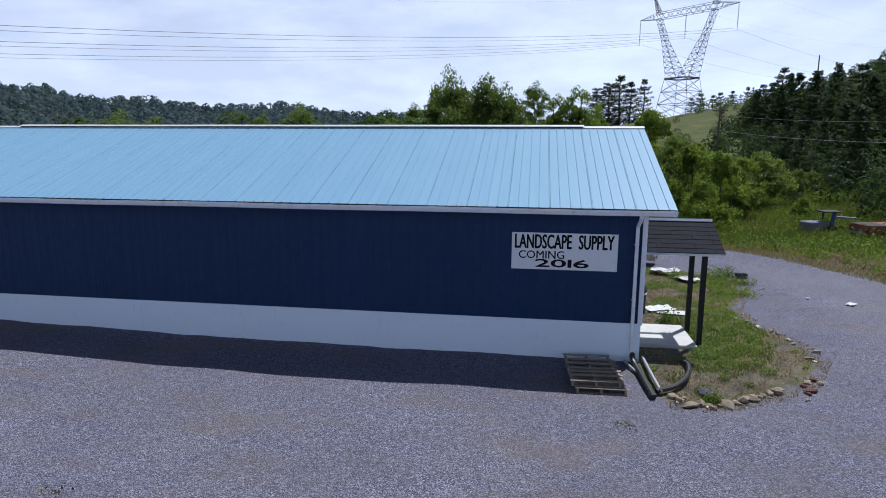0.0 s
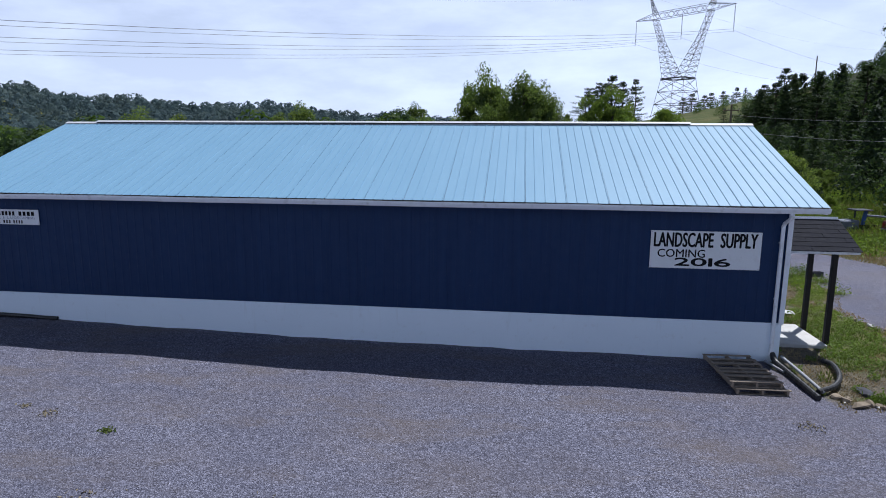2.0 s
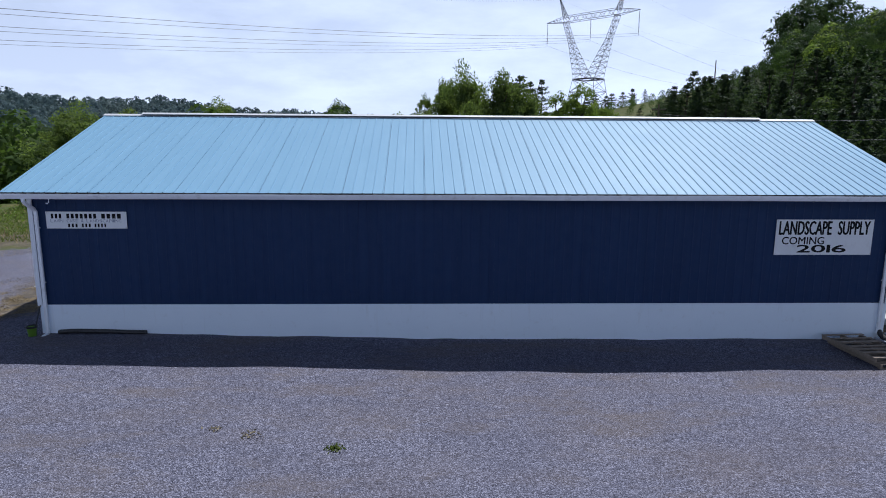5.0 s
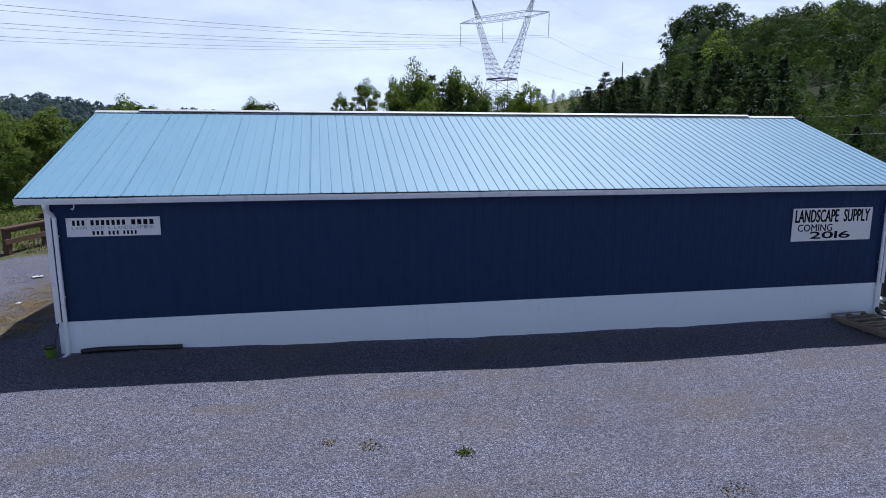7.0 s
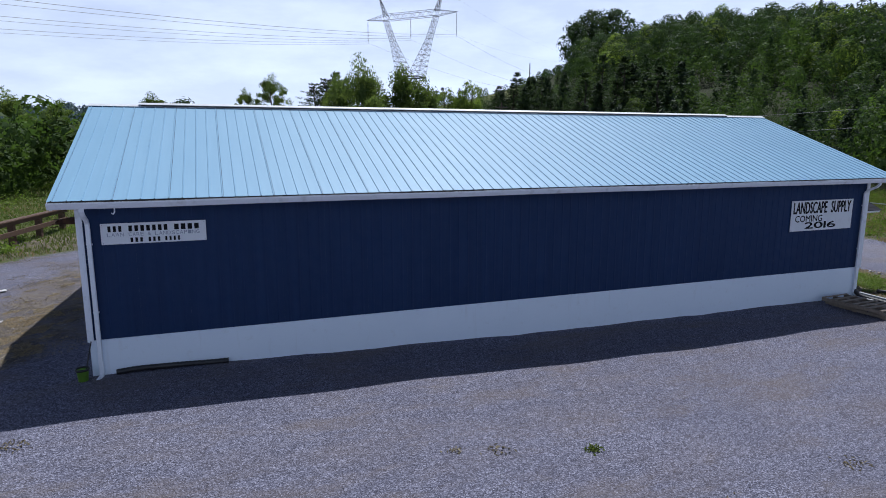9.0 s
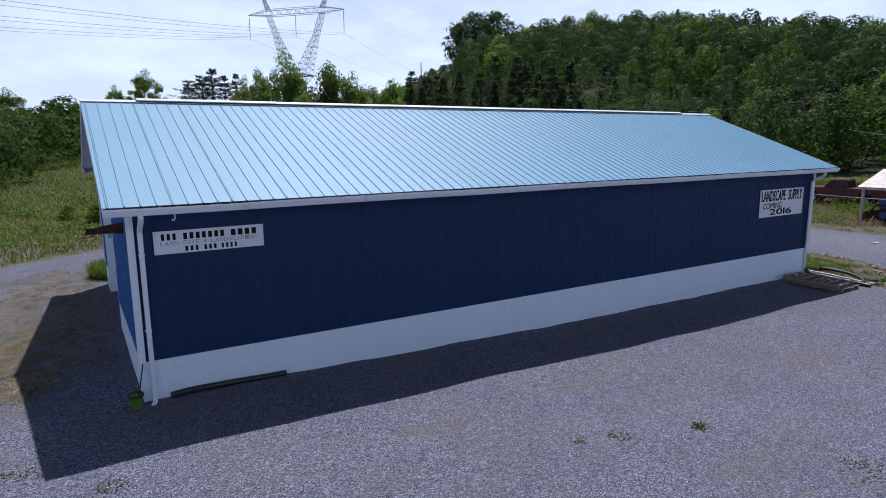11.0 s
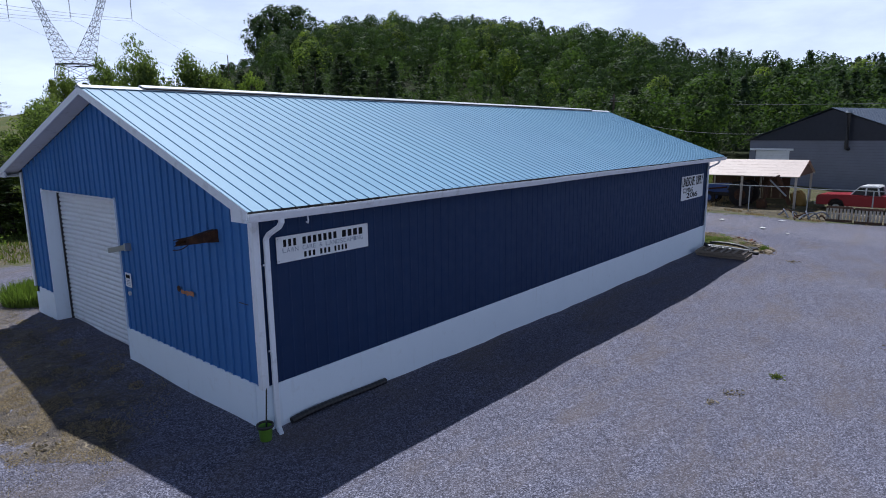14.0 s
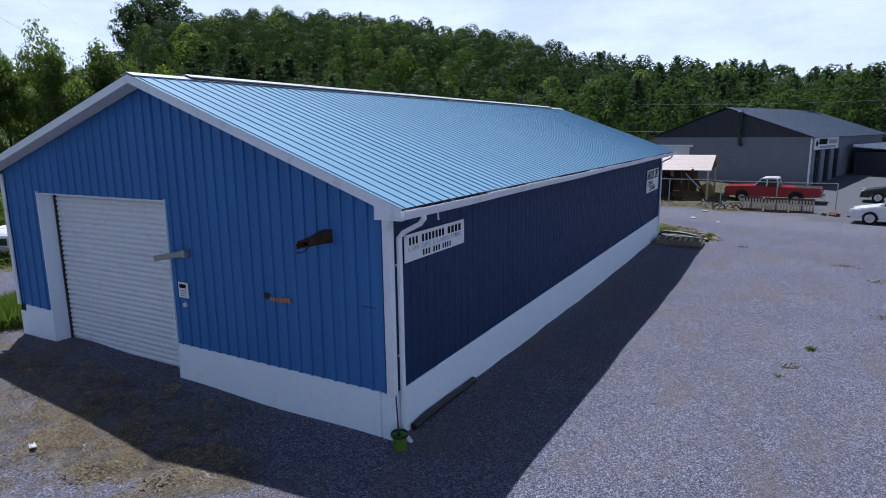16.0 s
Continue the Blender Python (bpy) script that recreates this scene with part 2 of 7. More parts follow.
    g = s.mix(drive, g, s.mix(s.noise(5.0, 6, 0.7), (0.19, 0.185, 0.215), (0.30, 0.285, 0.32)))
    c = s.mix(edge(split.outputs[0]), grass, g)
    c = s.mix(s.ramp(s.math("ADD", split.outputs[1], ragged), (0.34, 0.0), (0.72, 0.92)), c, soil)
    c = s.mix(edge(split.outputs[2]), c, tar)
    w = s.n.new("ShaderNodeVertexColor")
    w.layer_name = "woodland"
    floor_mix = s.ramp(s.math("ADD", w.outputs["Color"], ragged), (0.42, 0.0), (0.58, 1.0))
    c = s.mix(floor_mix, c, s.mix(s.noise(3.0, 5), (0.014, 0.020, 0.009), (0.035, 0.042, 0.017)))
    s.color(c)
    h = s.math("ADD", s.math("MULTIPLY", s.cells(42.0), -1.0), s.math("MULTIPLY", s.noise(70, 4), 0.5))
    s.bump(h, 0.75, 0.026)
    s.b.inputs["Specular IOR Level"].default_value = 0.12
    return s.m


def glass_pane(name="dark_glass"):
    s = Nodes(name, 0.06)
    s.color((0.02, 0.025, 0.03))
    s.b.inputs["Specular IOR Level"].default_value = 0.7
    return s.m


M_GROUND = ground_material()
M_ROOF = roof_metal()
# darker blue for the long walls, lighter blue for the gable ends
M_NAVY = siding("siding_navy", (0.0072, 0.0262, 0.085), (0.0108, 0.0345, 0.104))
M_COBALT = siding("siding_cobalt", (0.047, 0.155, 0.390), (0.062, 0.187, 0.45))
M_BASE = white_masonry()
M_TRIM = worn("trim_white_metal", (0.82, 0.86, 0.93), 0.45, vary=0.06, blotch=2.0, stain=0.25)
M_SOFFIT = worn("soffit_white_board", (0.74, 0.75, 0.77), 0.7, vary=0.1, stain=0.35)
M_DOOR = worn("roller_door_white_steel", (0.77, 0.805, 0.86), 0.42, vary=0.06, blotch=1.5, stain=0.2)
M_GALV = worn("galvanised_steel", (0.42, 0.45, 0.48), 0.4, 0.7, stain=0.2)
M_RUST = rusty()
M_SIGN = worn("sign_white_sheet", (0.79, 0.82, 0.86), 0.5, vary=0.05, blotch=2.5, stain=0.12)
M_INK = worn("sign_black_paint", (0.008, 0.009, 0.011), 0.85, vary=0.1, bump=0.02)
M_GREY_INK = worn("sign_grey_paint", (0.30, 0.34, 0.42), 0.5, vary=0.1, bump=0.02)
M_ORANGE = worn("faded_orange_print", (0.46, 0.20, 0.09), 0.8, vary=0.4, blotch=12.0)
M_BLACK = worn("black_plastic", (0.018, 0.018, 0.02), 0.45, vary=0.2)
M_LIME = worn("lime_plastic", (0.20, 0.42, 0.05), 0.45, vary=0.15)
M_PALLET = wood("weathered_pallet_wood", (0.27, 0.215, 0.165))
M_PICKET = wood("grey_board_wood", (0.46, 0.41, 0.35))
M_BROWNWOOD = wood("brown_rail_wood", (0.10, 0.055, 0.035))
M_POST = wood("dark_porch_post_wood", (0.017, 0.014, 0.013))
M_POLE = wood("utility_pole_wood", (0.12, 0.09, 0.07), along=(4, 4, 0.4))
M_SHINGLE = worn("grey_asphalt_shingle", (0.017, 0.018, 0.026), 0.95, vary=0.3, grain=60, blotch=4.0, bump=0.5)
M_CONCRETE = worn("pale_concrete", (0.55, 0.54, 0.52), 0.85, vary=0.14, stain=0.25, bump=0.3)
M_ROCK = worn("tan_field_stone", (0.30, 0.245, 0.185), 0.9, vary=0.45, grain=18, blotch=5.0, bump=0.6)
M_ROCK_RED = worn("red_brown_stone", (0.16, 0.075, 0.055), 0.9, vary=0.35, grain=18, blotch=5.0, bump=0.6)
M_BLOCK = worn("dark_grey_block", (0.07, 0.07, 0.085), 0.9, vary=0.2, bump=0.5)
M_PAPER = worn("white_litter", (0.60, 0.60, 0.60), 0.7, vary=0.25, blotch=6.0, stain=0.3)
M_STONES = Nodes("loose_gravel", 0.9)
M_STONES.color(M_STONES.ramp(M_STONES.island(), (0.0, (0.052, 0.051, 0.070)), (0.5, (0.112, 0.110, 0.146)), (0.85, (0.19, 0.187, 0.240)), (1.0, (0.31, 0.305, 0.37))))
M_STONES = M_STONES.m
M_STEEL = worn("lattice_galvanised", (0.045, 0.048, 0.055), 0.85, 0.0)
M_WIRE = worn("conductor_aluminium", (0.16, 0.16, 0.17), 0.6, 0.3)
M_GLASS = glass_pane()
M_LEAF = foliage("leaves_broad", (0.070, 0.108, 0.038), (0.175, 0.232, 0.083), 0.58, (1.35, 1.42, 0.72), 0.7, 0.35)
M_LEAF_LIGHT = foliage("leaves_light", (0.085, 0.135, 0.032), (0.215, 0.285, 0.078), 0.60, (1.35, 1.42, 0.72), 0.7, 0.35)
M_NEEDLE = foliage("needles_dark", (0.036, 0.060, 0.038), (0.070, 0.100, 0.056), 0.46, leafy=0.4)
M_WOODS = foliage("leaves_woods", (0.045, 0.088, 0.024), (0.135, 0.205, 0.050), 0.34)
# bluish, pale leaf colour carries the haze over the far ridge
M_FAR_HAZE = foliage("leaves_far_ridge_haze", (0.078, 0.120, 0.136), (0.122, 0.174, 0.184), 0.48, (1.0, 1.0, 0.95), 0.3, 0.05)
M_HILL_DARK = foliage("needles_hill", (0.036, 0.064, 0.033), (0.064, 0.100, 0.046), 0.46, leafy=0.4, clump=0.2)
M_HILL = foliage("leaves_hill", (0.050, 0.090, 0.032), (0.098, 0.146, 0.050), 0.48, leafy=0.4, clump=0.2)
M_RIDGE = worn("dull_ridge_metal", (0.58, 0.60, 0.63), 0.5, 0.1, vary=0.1, stain=0.2)
M_BARK = wood("tree_bark", (0.075, 0.06, 0.048), 0.95, (5, 5, 0.8))
M_BLADE = foliage("grass_blades", (0.095, 0.130, 0.033), (0.190, 0.228, 0.074), 0.35, clump=0.3)
M_DRY = foliage("dry_grass_blades", (0.25, 0.200, 0.115), (0.44, 0.360, 0.215), 0.3, (1.0, 0.92, 0.7))
M_WEED = foliage("weed_leaves", (0.098, 0.152, 0.034), (0.225, 0.300, 0.082), 0.45)
M_GREYWALL = worn("grey_painted_block", (0.20, 0.215, 0.265), 0.85, vary=0.22, grain=6.0, blotch=0.8, stain=0.1, bump=0.4)
M_JOINT = worn("grey_mortar_joint", (0.12, 0.13, 0.17), 0.9, vary=0.2)
M_DARKMETAL = worn("charcoal_sheet_metal", (0.011, 0.015, 0.030), 0.5, vary=0.15)
M_BLUEROOF = worn("slate_blue_sheet_metal", (0.062, 0.09, 0.145), 0.45, vary=0.1)
M_TINROOF = worn("pale_pink_tin_sheet", (0.55, 0.46, 0.42), 0.55, vary=0.1, stain=0.3)
M_RED = worn("faded_red_car_paint", (0.30, 0.012, 0.020), 0.35, vary=0.15)
M_FADED = worn("chalky_faded_red_paint", (0.25, 0.085, 0.075), 0.8, vary=0.3, stain=0.35)
M_MAROON = worn("maroon_car_paint", (0.11, 0.014, 0.026), 0.4, vary=0.15)
M_WHITECAR = worn("white_car_paint", (0.74, 0.75, 0.77), 0.3, vary=0.04, bump=0.02)
M_SILVER = worn("silver_car_paint", (0.55, 0.56, 0.57), 0.3, 0.3, vary=0.04, bump=0.02)
M_DARKCAR = worn("dark_green_car_paint", (0.012, 0.020, 0.018), 0.35, vary=0.1, bump=0.02)
M_CHROME = worn("bright_metal", (0.6, 0.6, 0.62), 0.25, 0.9, vary=0.05, bump=0.02)
M_TYRE = worn("black_rubber", (0.022, 0.022, 0.024), 0.9, vary=0.2)
M_TRACTOR = worn("blue_tractor_paint", (0.035, 0.10, 0.34), 0.4, vary=0.2, stain=0.3)
M_LAMP = worn("clear_lamp_lens", (0.6, 0.6, 0.58), 0.15, vary=0.05, bump=0.02)
M_AMBER = worn("yellow_tarp", (0.36, 0.22, 0.05), 0.7, vary=0.25)

# ---- mesh helpers ----
def mesh_from(name, verts, faces):
    """A mesh from arrays of places and of faces with equally many corners."""
    verts, faces = np.asarray(verts, dtype=np.float32), np.asarray(faces, dtype=np.int32)
    me = bpy.data.meshes.new(name)
    k = faces.shape[1]
    me.vertices.add(len(verts))
    me.vertices.foreach_set("co", verts.ravel())
    me.loops.add(faces.size)
    me.loops.foreach_set("vertex_index", faces.ravel())
    me.polygons.add(len(faces))
    me.polygons.foreach_set("loop_start", np.arange(0, faces.size, k, dtype=np.int32))
    me.polygons.foreach_set("loop_total", np.full(len(faces), k, dtype=np.int32))
    me.update(calc_edges=True)
    return me


def mesh_ob(name, me, mat, parent=None, label="", smooth=False):
    if not me.materials:
        me.materials.append(mat)
    if smooth:
        me.polygons.foreach_set("use_smooth", np.ones(len(me.polygons), dtype=bool))
    ob = new(name, me)
    ob.parent = parent
    return tagged(ob, label)


def part(name, bm, mat, parent=None, label="", smooth=False):
    """Links a bmesh as one mesh object under a thing or a part."""
    bmesh.ops.recalc_face_normals(bm, faces=bm.faces)
    me = bpy.data.meshes.new(name)
    bm.to_mesh(me)
    bm.free()
    return mesh_ob(name, me, mat, parent, label, smooth)


def thing(name, at=(0, 0, 0), turn=0.0, label="", category="", group=""):
    ob = new(name)
    ob.matrix_world = pose(*at, 0, 0, turn)
    ob.empty_display_size = 0.2
    return tagged(ob, label, category, group)


def box(x0, x1, y0, y1, z0, z1, bevel=0.0, bm=None, m=None):
    bm = bm or bmesh.new()
    g = bmesh.ops.create_cube(bm, size=1.0)["verts"]
    for v in g:
        v.co = Vector(((x0 + x1) / 2 + v.co.x * (x1 - x0), (y0 + y1) / 2 + v.co.y * (y1 - y0), (z0 + z1) / 2 + v.co.z * (z1 - z0)))
        if m:
            v.co = m @ v.co
    if bevel:
        edges = list({e for v in g for e in v.link_edges})
        bmesh.ops.bevel(bm, geom=edges, offset=bevel, segments=1, affect="EDGES")
    return bm


def rod(p0, p1, r0, r1=None, n=8, bm=None):
    """A tapered round bar between two places."""
    bm = bm or bmesh.new()
    p0, p1 = Vector(p0), Vector(p1)
    d = p1 - p0
    m = Matrix.Translation((p0 + p1) / 2) @ d.to_track_quat("Z", "Y").to_matrix().to_4x4()
    bmesh.ops.create_cone(bm, cap_ends=True, segments=n, radius1=r0, radius2=r0 if r1 is None else r1, depth=d.length, matrix=m)
    return bm


def tube(points, r, n=8, ridges=0.0, bm=None):
    """A bent pipe along points, with rings that swell by ridges."""
    bm = bm or bmesh.new()
    pts = [Vector(p) for p in points]
    rings = []
    for k, p in enumerate(pts):
        d = (pts[min(k + 1, len(pts) - 1)] - pts[max(k - 1, 0)]).normalized()
        q = d.to_track_quat("Z", "Y").to_matrix()
        rr = r + (ridges if k % 2 else 0)
        rings.append([bm.verts.new(p + q @ Vector((math.cos(a) * rr, math.sin(a) * rr, 0))) for a in [2 * math.pi * j / n for j in range(n)]])
    for a, b in zip(rings, rings[1:]):
        for j in range(n):
            bm.faces.new((a[j], a[(j + 1) % n], b[(j + 1) % n], b[j]))
    bm.faces.new(rings[0][::-1])
    bm.faces.new(rings[-1])
    return bm


def smooth_line(points, steps):
    """Points on a soft curve through the given ones."""
    p = [Vector(q) for q in points]
    p = [2 * p[0] - p[1], *p, 2 * p[-1] - p[-2]]
    res = []
    for k in range(1, len(p) - 2):
        for j in range(steps):
            t = j / steps
            a, b, c, d = p[k - 1:k + 3]
            res.append(0.5 * (2 * b + (c - a) * t + (2 * a - 5 * b + 4 * c - d) * t * t + (3 * b - 3 * c + d - a) * t ** 3))
    return [*res, p[-2]]


def prism(profile, y0, y1, bevel=0.0, bm=None):
    """A solid from an outline in x and z, between two values of y."""
    bm = bm or bmesh.new()
    a = [bm.verts.new((x, y0, z)) for x, z in profile]
    b = [bm.verts.new((x, y1, z)) for x, z in profile]
    bm.faces.new(a)
    bm.faces.new(b[::-1])
    n = len(a)
    for k in range(n):
        bm.faces.new((a[k], b[k], b[(k + 1) % n], a[(k + 1) % n]))
    bmesh.ops.recalc_face_normals(bm, faces=bm.faces)
    if bevel:
        bmesh.ops.bevel(bm, geom=list(bm.edges), offset=bevel, segments=2, affect="EDGES")
    return bm


def rib_profile(u0, u1, ribs, height, foot=0.032, crown=0.012, lead=0.5):
    """Places across a ribbed sheet and how far each stands out."""
    pitch = (u1 - u0) / ribs
    pts = [(u0, 0.0)]
    for k in range(ribs):
        c = u0 + pitch * (k + lead)
        pts += [(c - foot, 0.0), (c - crown, height), (c + crown, height), (c + foot, 0.0)]
    return [*pts, (u1, 0.0)]


def sheet(profile, low, high, place, thick=0.004):
    """A ribbed sheet: place(u, out, v) gives the point; low(u) and high(u) its ends."""
    bm = bmesh.new()
    rows = []
    for back in (0.0, -thick):
        rows.append([[bm.verts.new(place(u, o + back, f(u))) for u, o in profile] for f in (low, high)])
    (a0, a1), (b0, b1) = rows
    n = len(profile)
    for k in range(n - 1):
        bm.faces.new((a0[k], a0[k + 1], a1[k + 1], a1[k]))
        bm.faces.new((b0[k], b1[k], b1[k + 1], b0[k + 1]))
        bm.faces.new((a0[k], b0[k], b0[k + 1], a0[k + 1]))
        bm.faces.new((a1[k], a1[k + 1], b1[k + 1], b1[k]))
    for k in (0, n - 1):
        bm.faces.new((a0[k], a1[k], b1[k], b0[k]))
    return bm


def lettering(text, x0, x1, z0, z1, bold=0.0, out=0.004):
    """Raised letters that fill a rectangle on a sign facing -y."""
    cu = bpy.data.curves.new("letters", "FONT")
    cu.body, cu.resolution_u = text, 3
    tmp = new("letters", cu)
    me = bpy.data.meshes.new_from_object(tmp.evaluated_get(bpy.context.evaluated_depsgraph_get()))
    bpy.data.objects.remove(tmp)
    bm = bmesh.new()
    bm.from_mesh(me)
    xs, ys = [v.co.x for v in bm.verts], [v.co.y for v in bm.verts]
    sx, sy = (x1 - x0) / (max(xs) - min(xs)), (z1 - z0) / (max(ys) - min(ys))
    ox, oy = min(xs), min(ys)
    for v in bm.verts:
        v.co = Vector((x0 + (v.co.x - ox) * sx, -out, z0 + (v.co.y - oy) * sy))
    bmesh.ops.triangulate(bm, faces=bm.faces)
    if bold:
        thin = list(bm.verts) + list(bm.edges) + list(bm.faces)
        for k, (dx, dz) in enumerate(((-1, 0), (1, 0), (0, 0.7), (0, -0.7))):
            copy = bmesh.ops.duplicate(bm, geom=thin)["geom"]
            for v in copy:
                if isinstance(v, bmesh.types.BMVert):
                    v.co += Vector((dx * bold, -0.0004 * (k + 1), dz * bold))
    g = bmesh.ops.extrude_face_region(bm, geom=list(bm.faces))["geom"]
    for v in g:
        if isinstance(v, bmesh.types.BMVert):
            v.co.y -= 0.002
    return bm


# ---- the lie of the land ----
def smoothstep(e0, e1, x):
    t = np.clip((x - e0) / (e1 - e0), 0, 1)
    return t * t * (3 - 2 * t)


def bell(x, y, cx, cy, sx, sy):
    return np.exp(-0.5 * (((x - cx) / sx) ** 2 + ((y - cy) / sy) ** 2))


def land(x, y):
    """Height of the ground."""
    x, y = np.asarray(x, dtype=float), np.asarray(y, dtype=float)
    z = np.interp(x, (-8, 0, 4, 8.7, 12, 17, 20.5, 24, 40), (0.07, 0.06, -0.015, -0.125, -0.185, -0.195, -0.19, -0.25, -0.3))
    z = z - 0.055 * smoothstep(0.1, 1.7, -y) - 0.006 * np.clip(-y, 0, 6) + 0.02 * np.clip(y, 0, 10) * (1 - smoothstep(8, 20, x))
    z = z + 0.022 * np.sin(0.9 * x + 0.6 * y) * np.sin(0.35 * x - 1.1 * y + 0.5) + 0.012 * np.sin(2.3 * x + 1.1) * np.sin(1.9 * y)
    heap = 0.5 + 0.5 * np.sin(3.1 * x + 1.2 * np.sin(1.3 * x)) * np.sin(1.17 * x + 0.4)
    z = z + 0.035 * heap * np.exp(-((y + 0.05) / 0.3) ** 2) * smoothstep(0.2, 1.2, x)
    z = z - 1.6 * smoothstep(14, 30, y) * smoothstep(22, 34, x) * (1 - smoothstep(46, 70, y))
    hills = 2.9 * bell(x, y, 12, 62, 14, 24) - 3.2 * smoothstep(-4, -26, x) * smoothstep(22, 55, y)
    hills = hills + 5.5 * bell(x, y, 52, 142, 38, 34) + 1.5 * bell(x, y, 15, 110, 40, 30)
    hills = hills + 36 * bell(x, y, 160, 162, 58, 72) + 7.5 * bell(x, y, 172, 60, 48, 40) + 13 * bell(x, y, 225, -70, 70, 75)
    z = z + hills * smoothstep(21, 50, np.hypot(x - 12, y - 2))
    a = np.degrees(np.arctan2(-(x - 10), y))
    r = np.hypot(x - 10, y)
    crest = np.interp(a, (-60, -30, -5, 6, 11, 15, 18.5, 23, 27, 31, 34, 37, 39.5, 42, 44, 60, 90, 180), (8, 9, 8, 16, 19.5, 20, 22.5, 27, 24, 24.5, 28.5, 25.5, 29, 34, 33.5, 40, 20, 8))
    z = z + crest * np.exp(-0.5 * ((r - 460) / 110) ** 2) + crest * 0.3 * smoothstep(600, 1200, r)
    return z


def gz(x, y):
    return float(land(x, y))


def inside(poly, x, y):
    """How far places lie inside an outline, in metres, negative outside."""
    x, y = np.asarray(x, dtype=float), np.asarray(y, dtype=float)
    d, odd = np.full(x.shape, 1e9), np.zeros(x.shape, dtype=bool)
    for (ax, ay), (bx, by) in zip(poly, poly[1:] + poly[:1]):
        t = np.clip(((x - ax) * (bx - ax) + (y - ay) * (by - ay)) / ((bx - ax) ** 2 + (by - ay) ** 2), 0, 1)
        d = np.minimum(d, np.hypot(x - ax - t * (bx - ax), y - ay - t * (by - ay)))
        if ay != by:
            odd ^= ((ay > y) != (by > y)) & (x < ax + (y - ay) * (bx - ax) / (by - ay))
    return np.where(odd, d, -d)


YARD = [(-60, -70), (34, -70), (34, -6.5), (32, -2), (33, 3), (32.5, 8), (31.4, 11), (29.6, 15.2), (27.7, 17.9), (20, 18.5), (8, 17.6), (0.5, 16.6), (-3, 14), (-6, 11.2), (-12, 8), (-60, 2)]
ISLAND = [(20.4, -0.3), (20.75, -1.9), (21.2, -2.3), (22.2, -1.9), (23.1, -1.3), (24.1, -0.5), (24.9, 0.9), (24.9, 2.3), (24.4, 3.7), (24.3, 5.5), (25.4, 8.2), (25.6, 10.2), (23.5, 11.5), (20.4, 11.5)]
DRIVE = [(26.5, 14), (31, 12), (32, 2), (31.5, -8), (33, -40), (23, -40), (25.5, -8), (27, 2)]
LOT = [(29.5, -5.8), (60, -7), (60, -40), (29.5, -40)]
SCRUB = [(32.5, -7), (32.8, 14), (36, 17), (50, 14), (50, -8)]
def edge_of_wood(y):
    """Where the hillside woods begin."""
    return np.interp(y, (-120, -45, -20, 10, 35, 60, 80, 100, 120, 165, 240), (74, 76, 70, 60, 48, 44, 49, 57, 71, 101, 150))


LUSH = [(21.7, -0.3), (22.6, -0.5), (23.6, 0.3), (24.3, 2.5), (24.45, 3.9), (24.3, 5.8), (22.9, 5.2), (22.2, 3.0), (22.1, 1.4)]
BARE = [(-2.6, 1.0), (-0.2, 2.5), (-0.1, 9.0), (1.0, 12.0), (-2.2, 12.5), (-3.6, 8.0), (-3.4, 3.0)]

STRAW = [(-2.0, 5.4), (-1.5, 4.4), (-1.75, 2.9), (-1.35, 1.4), (-1.9, 0.9), (-2.7, 2.0), (-2.75, 3.5), (-2.4, 5.0)]


def axis(fine0, fine1, step, far):
    """Grid lines, close together in the middle and ever wider outside."""
    mid = list(np.arange(fine0, fine1 + 1e-6, step))
    up, d = [mid[-1]], step
    while up[-1] < far:
        d *= 1.13
        up.append(up[-1] + min(d, 60))
    down, d = [mid[0]], step
    while down[-1] > -far:
        d *= 1.13
        down.append(down[-1] - min(d, 60))
    return np.array(down[:0:-1] + mid + up[1:])


gx, gy = axis(-8, 40, 0.3, 1600), axis(-14, 22, 0.3, 1600)
X, Y = np.meshgrid(gx, gy)
nx, ny = len(gx), len(gy)
quad = (np.arange(ny - 1)[:, None] * nx + np.arange(nx - 1)[None, :]).ravel()
me = mesh_from("ground", np.stack([X.ravel(), Y.ravel(), land(X, Y).ravel()], 1), np.stack([quad, quad + 1, quad + nx + 1, quad + nx], 1))
yard, island, lot, bare, scrub = (inside(p, X, Y).ravel() for p in (YARD, ISLAND, LOT, BARE, SCRUB))
cover_mask = np.zeros((nx * ny, 4), dtype=np.float32)
cover_mask[:, 0] = np.clip(0.5 + yard / 2.4, 0, 1) * np.clip(0.5 - island / 0.9, 0, 1)
rim = np.clip(1 - np.abs(island - 0.5) / 1.1, 0, 1) * 0.55
verge = np.clip(1.6 - np.abs(yard + 2.6) / 2.2, 0, 1) * 0.78 * (Y.ravel() > -9)
cover_mask[:, 1] = np.maximum.reduce([np.clip(0.55 + inside(STRAW, X, Y).ravel() / 1.2, 0, 0.85), np.clip(0.34 + bare / 2.6, 0, 0.66), rim, verge, np.clip(0.35 + scrub / 4, 0, 0.55), np.clip(0.5 + island / 1.5, 0, 0.85) * np.clip(0.6 - inside(LUSH, X, Y).ravel() / 0.8, 0, 1.0) * (X.ravel() > 20.7)])
cover_mask[:, 2] = np.clip(0.5 + lot / 2.0, 0, 1)
cover_mask[:, 3] = np.clip(0.5 + inside(DRIVE, X, Y).ravel() / 4, 0, 1)
me.color_attributes.new("cover", "FLOAT_COLOR", "POINT").data.foreach_set("color", cover_mask.ravel())
woodland = np.clip((X.ravel() - edge_of_wood(Y.ravel()) + 2.5) / 5.0, 0, 1)
me.color_attributes.new("woodland", "FLOAT_COLOR", "POINT").data.foreach_set("color", np.repeat(woodland[:, None], 4, 1).astype(np.float32).ravel())
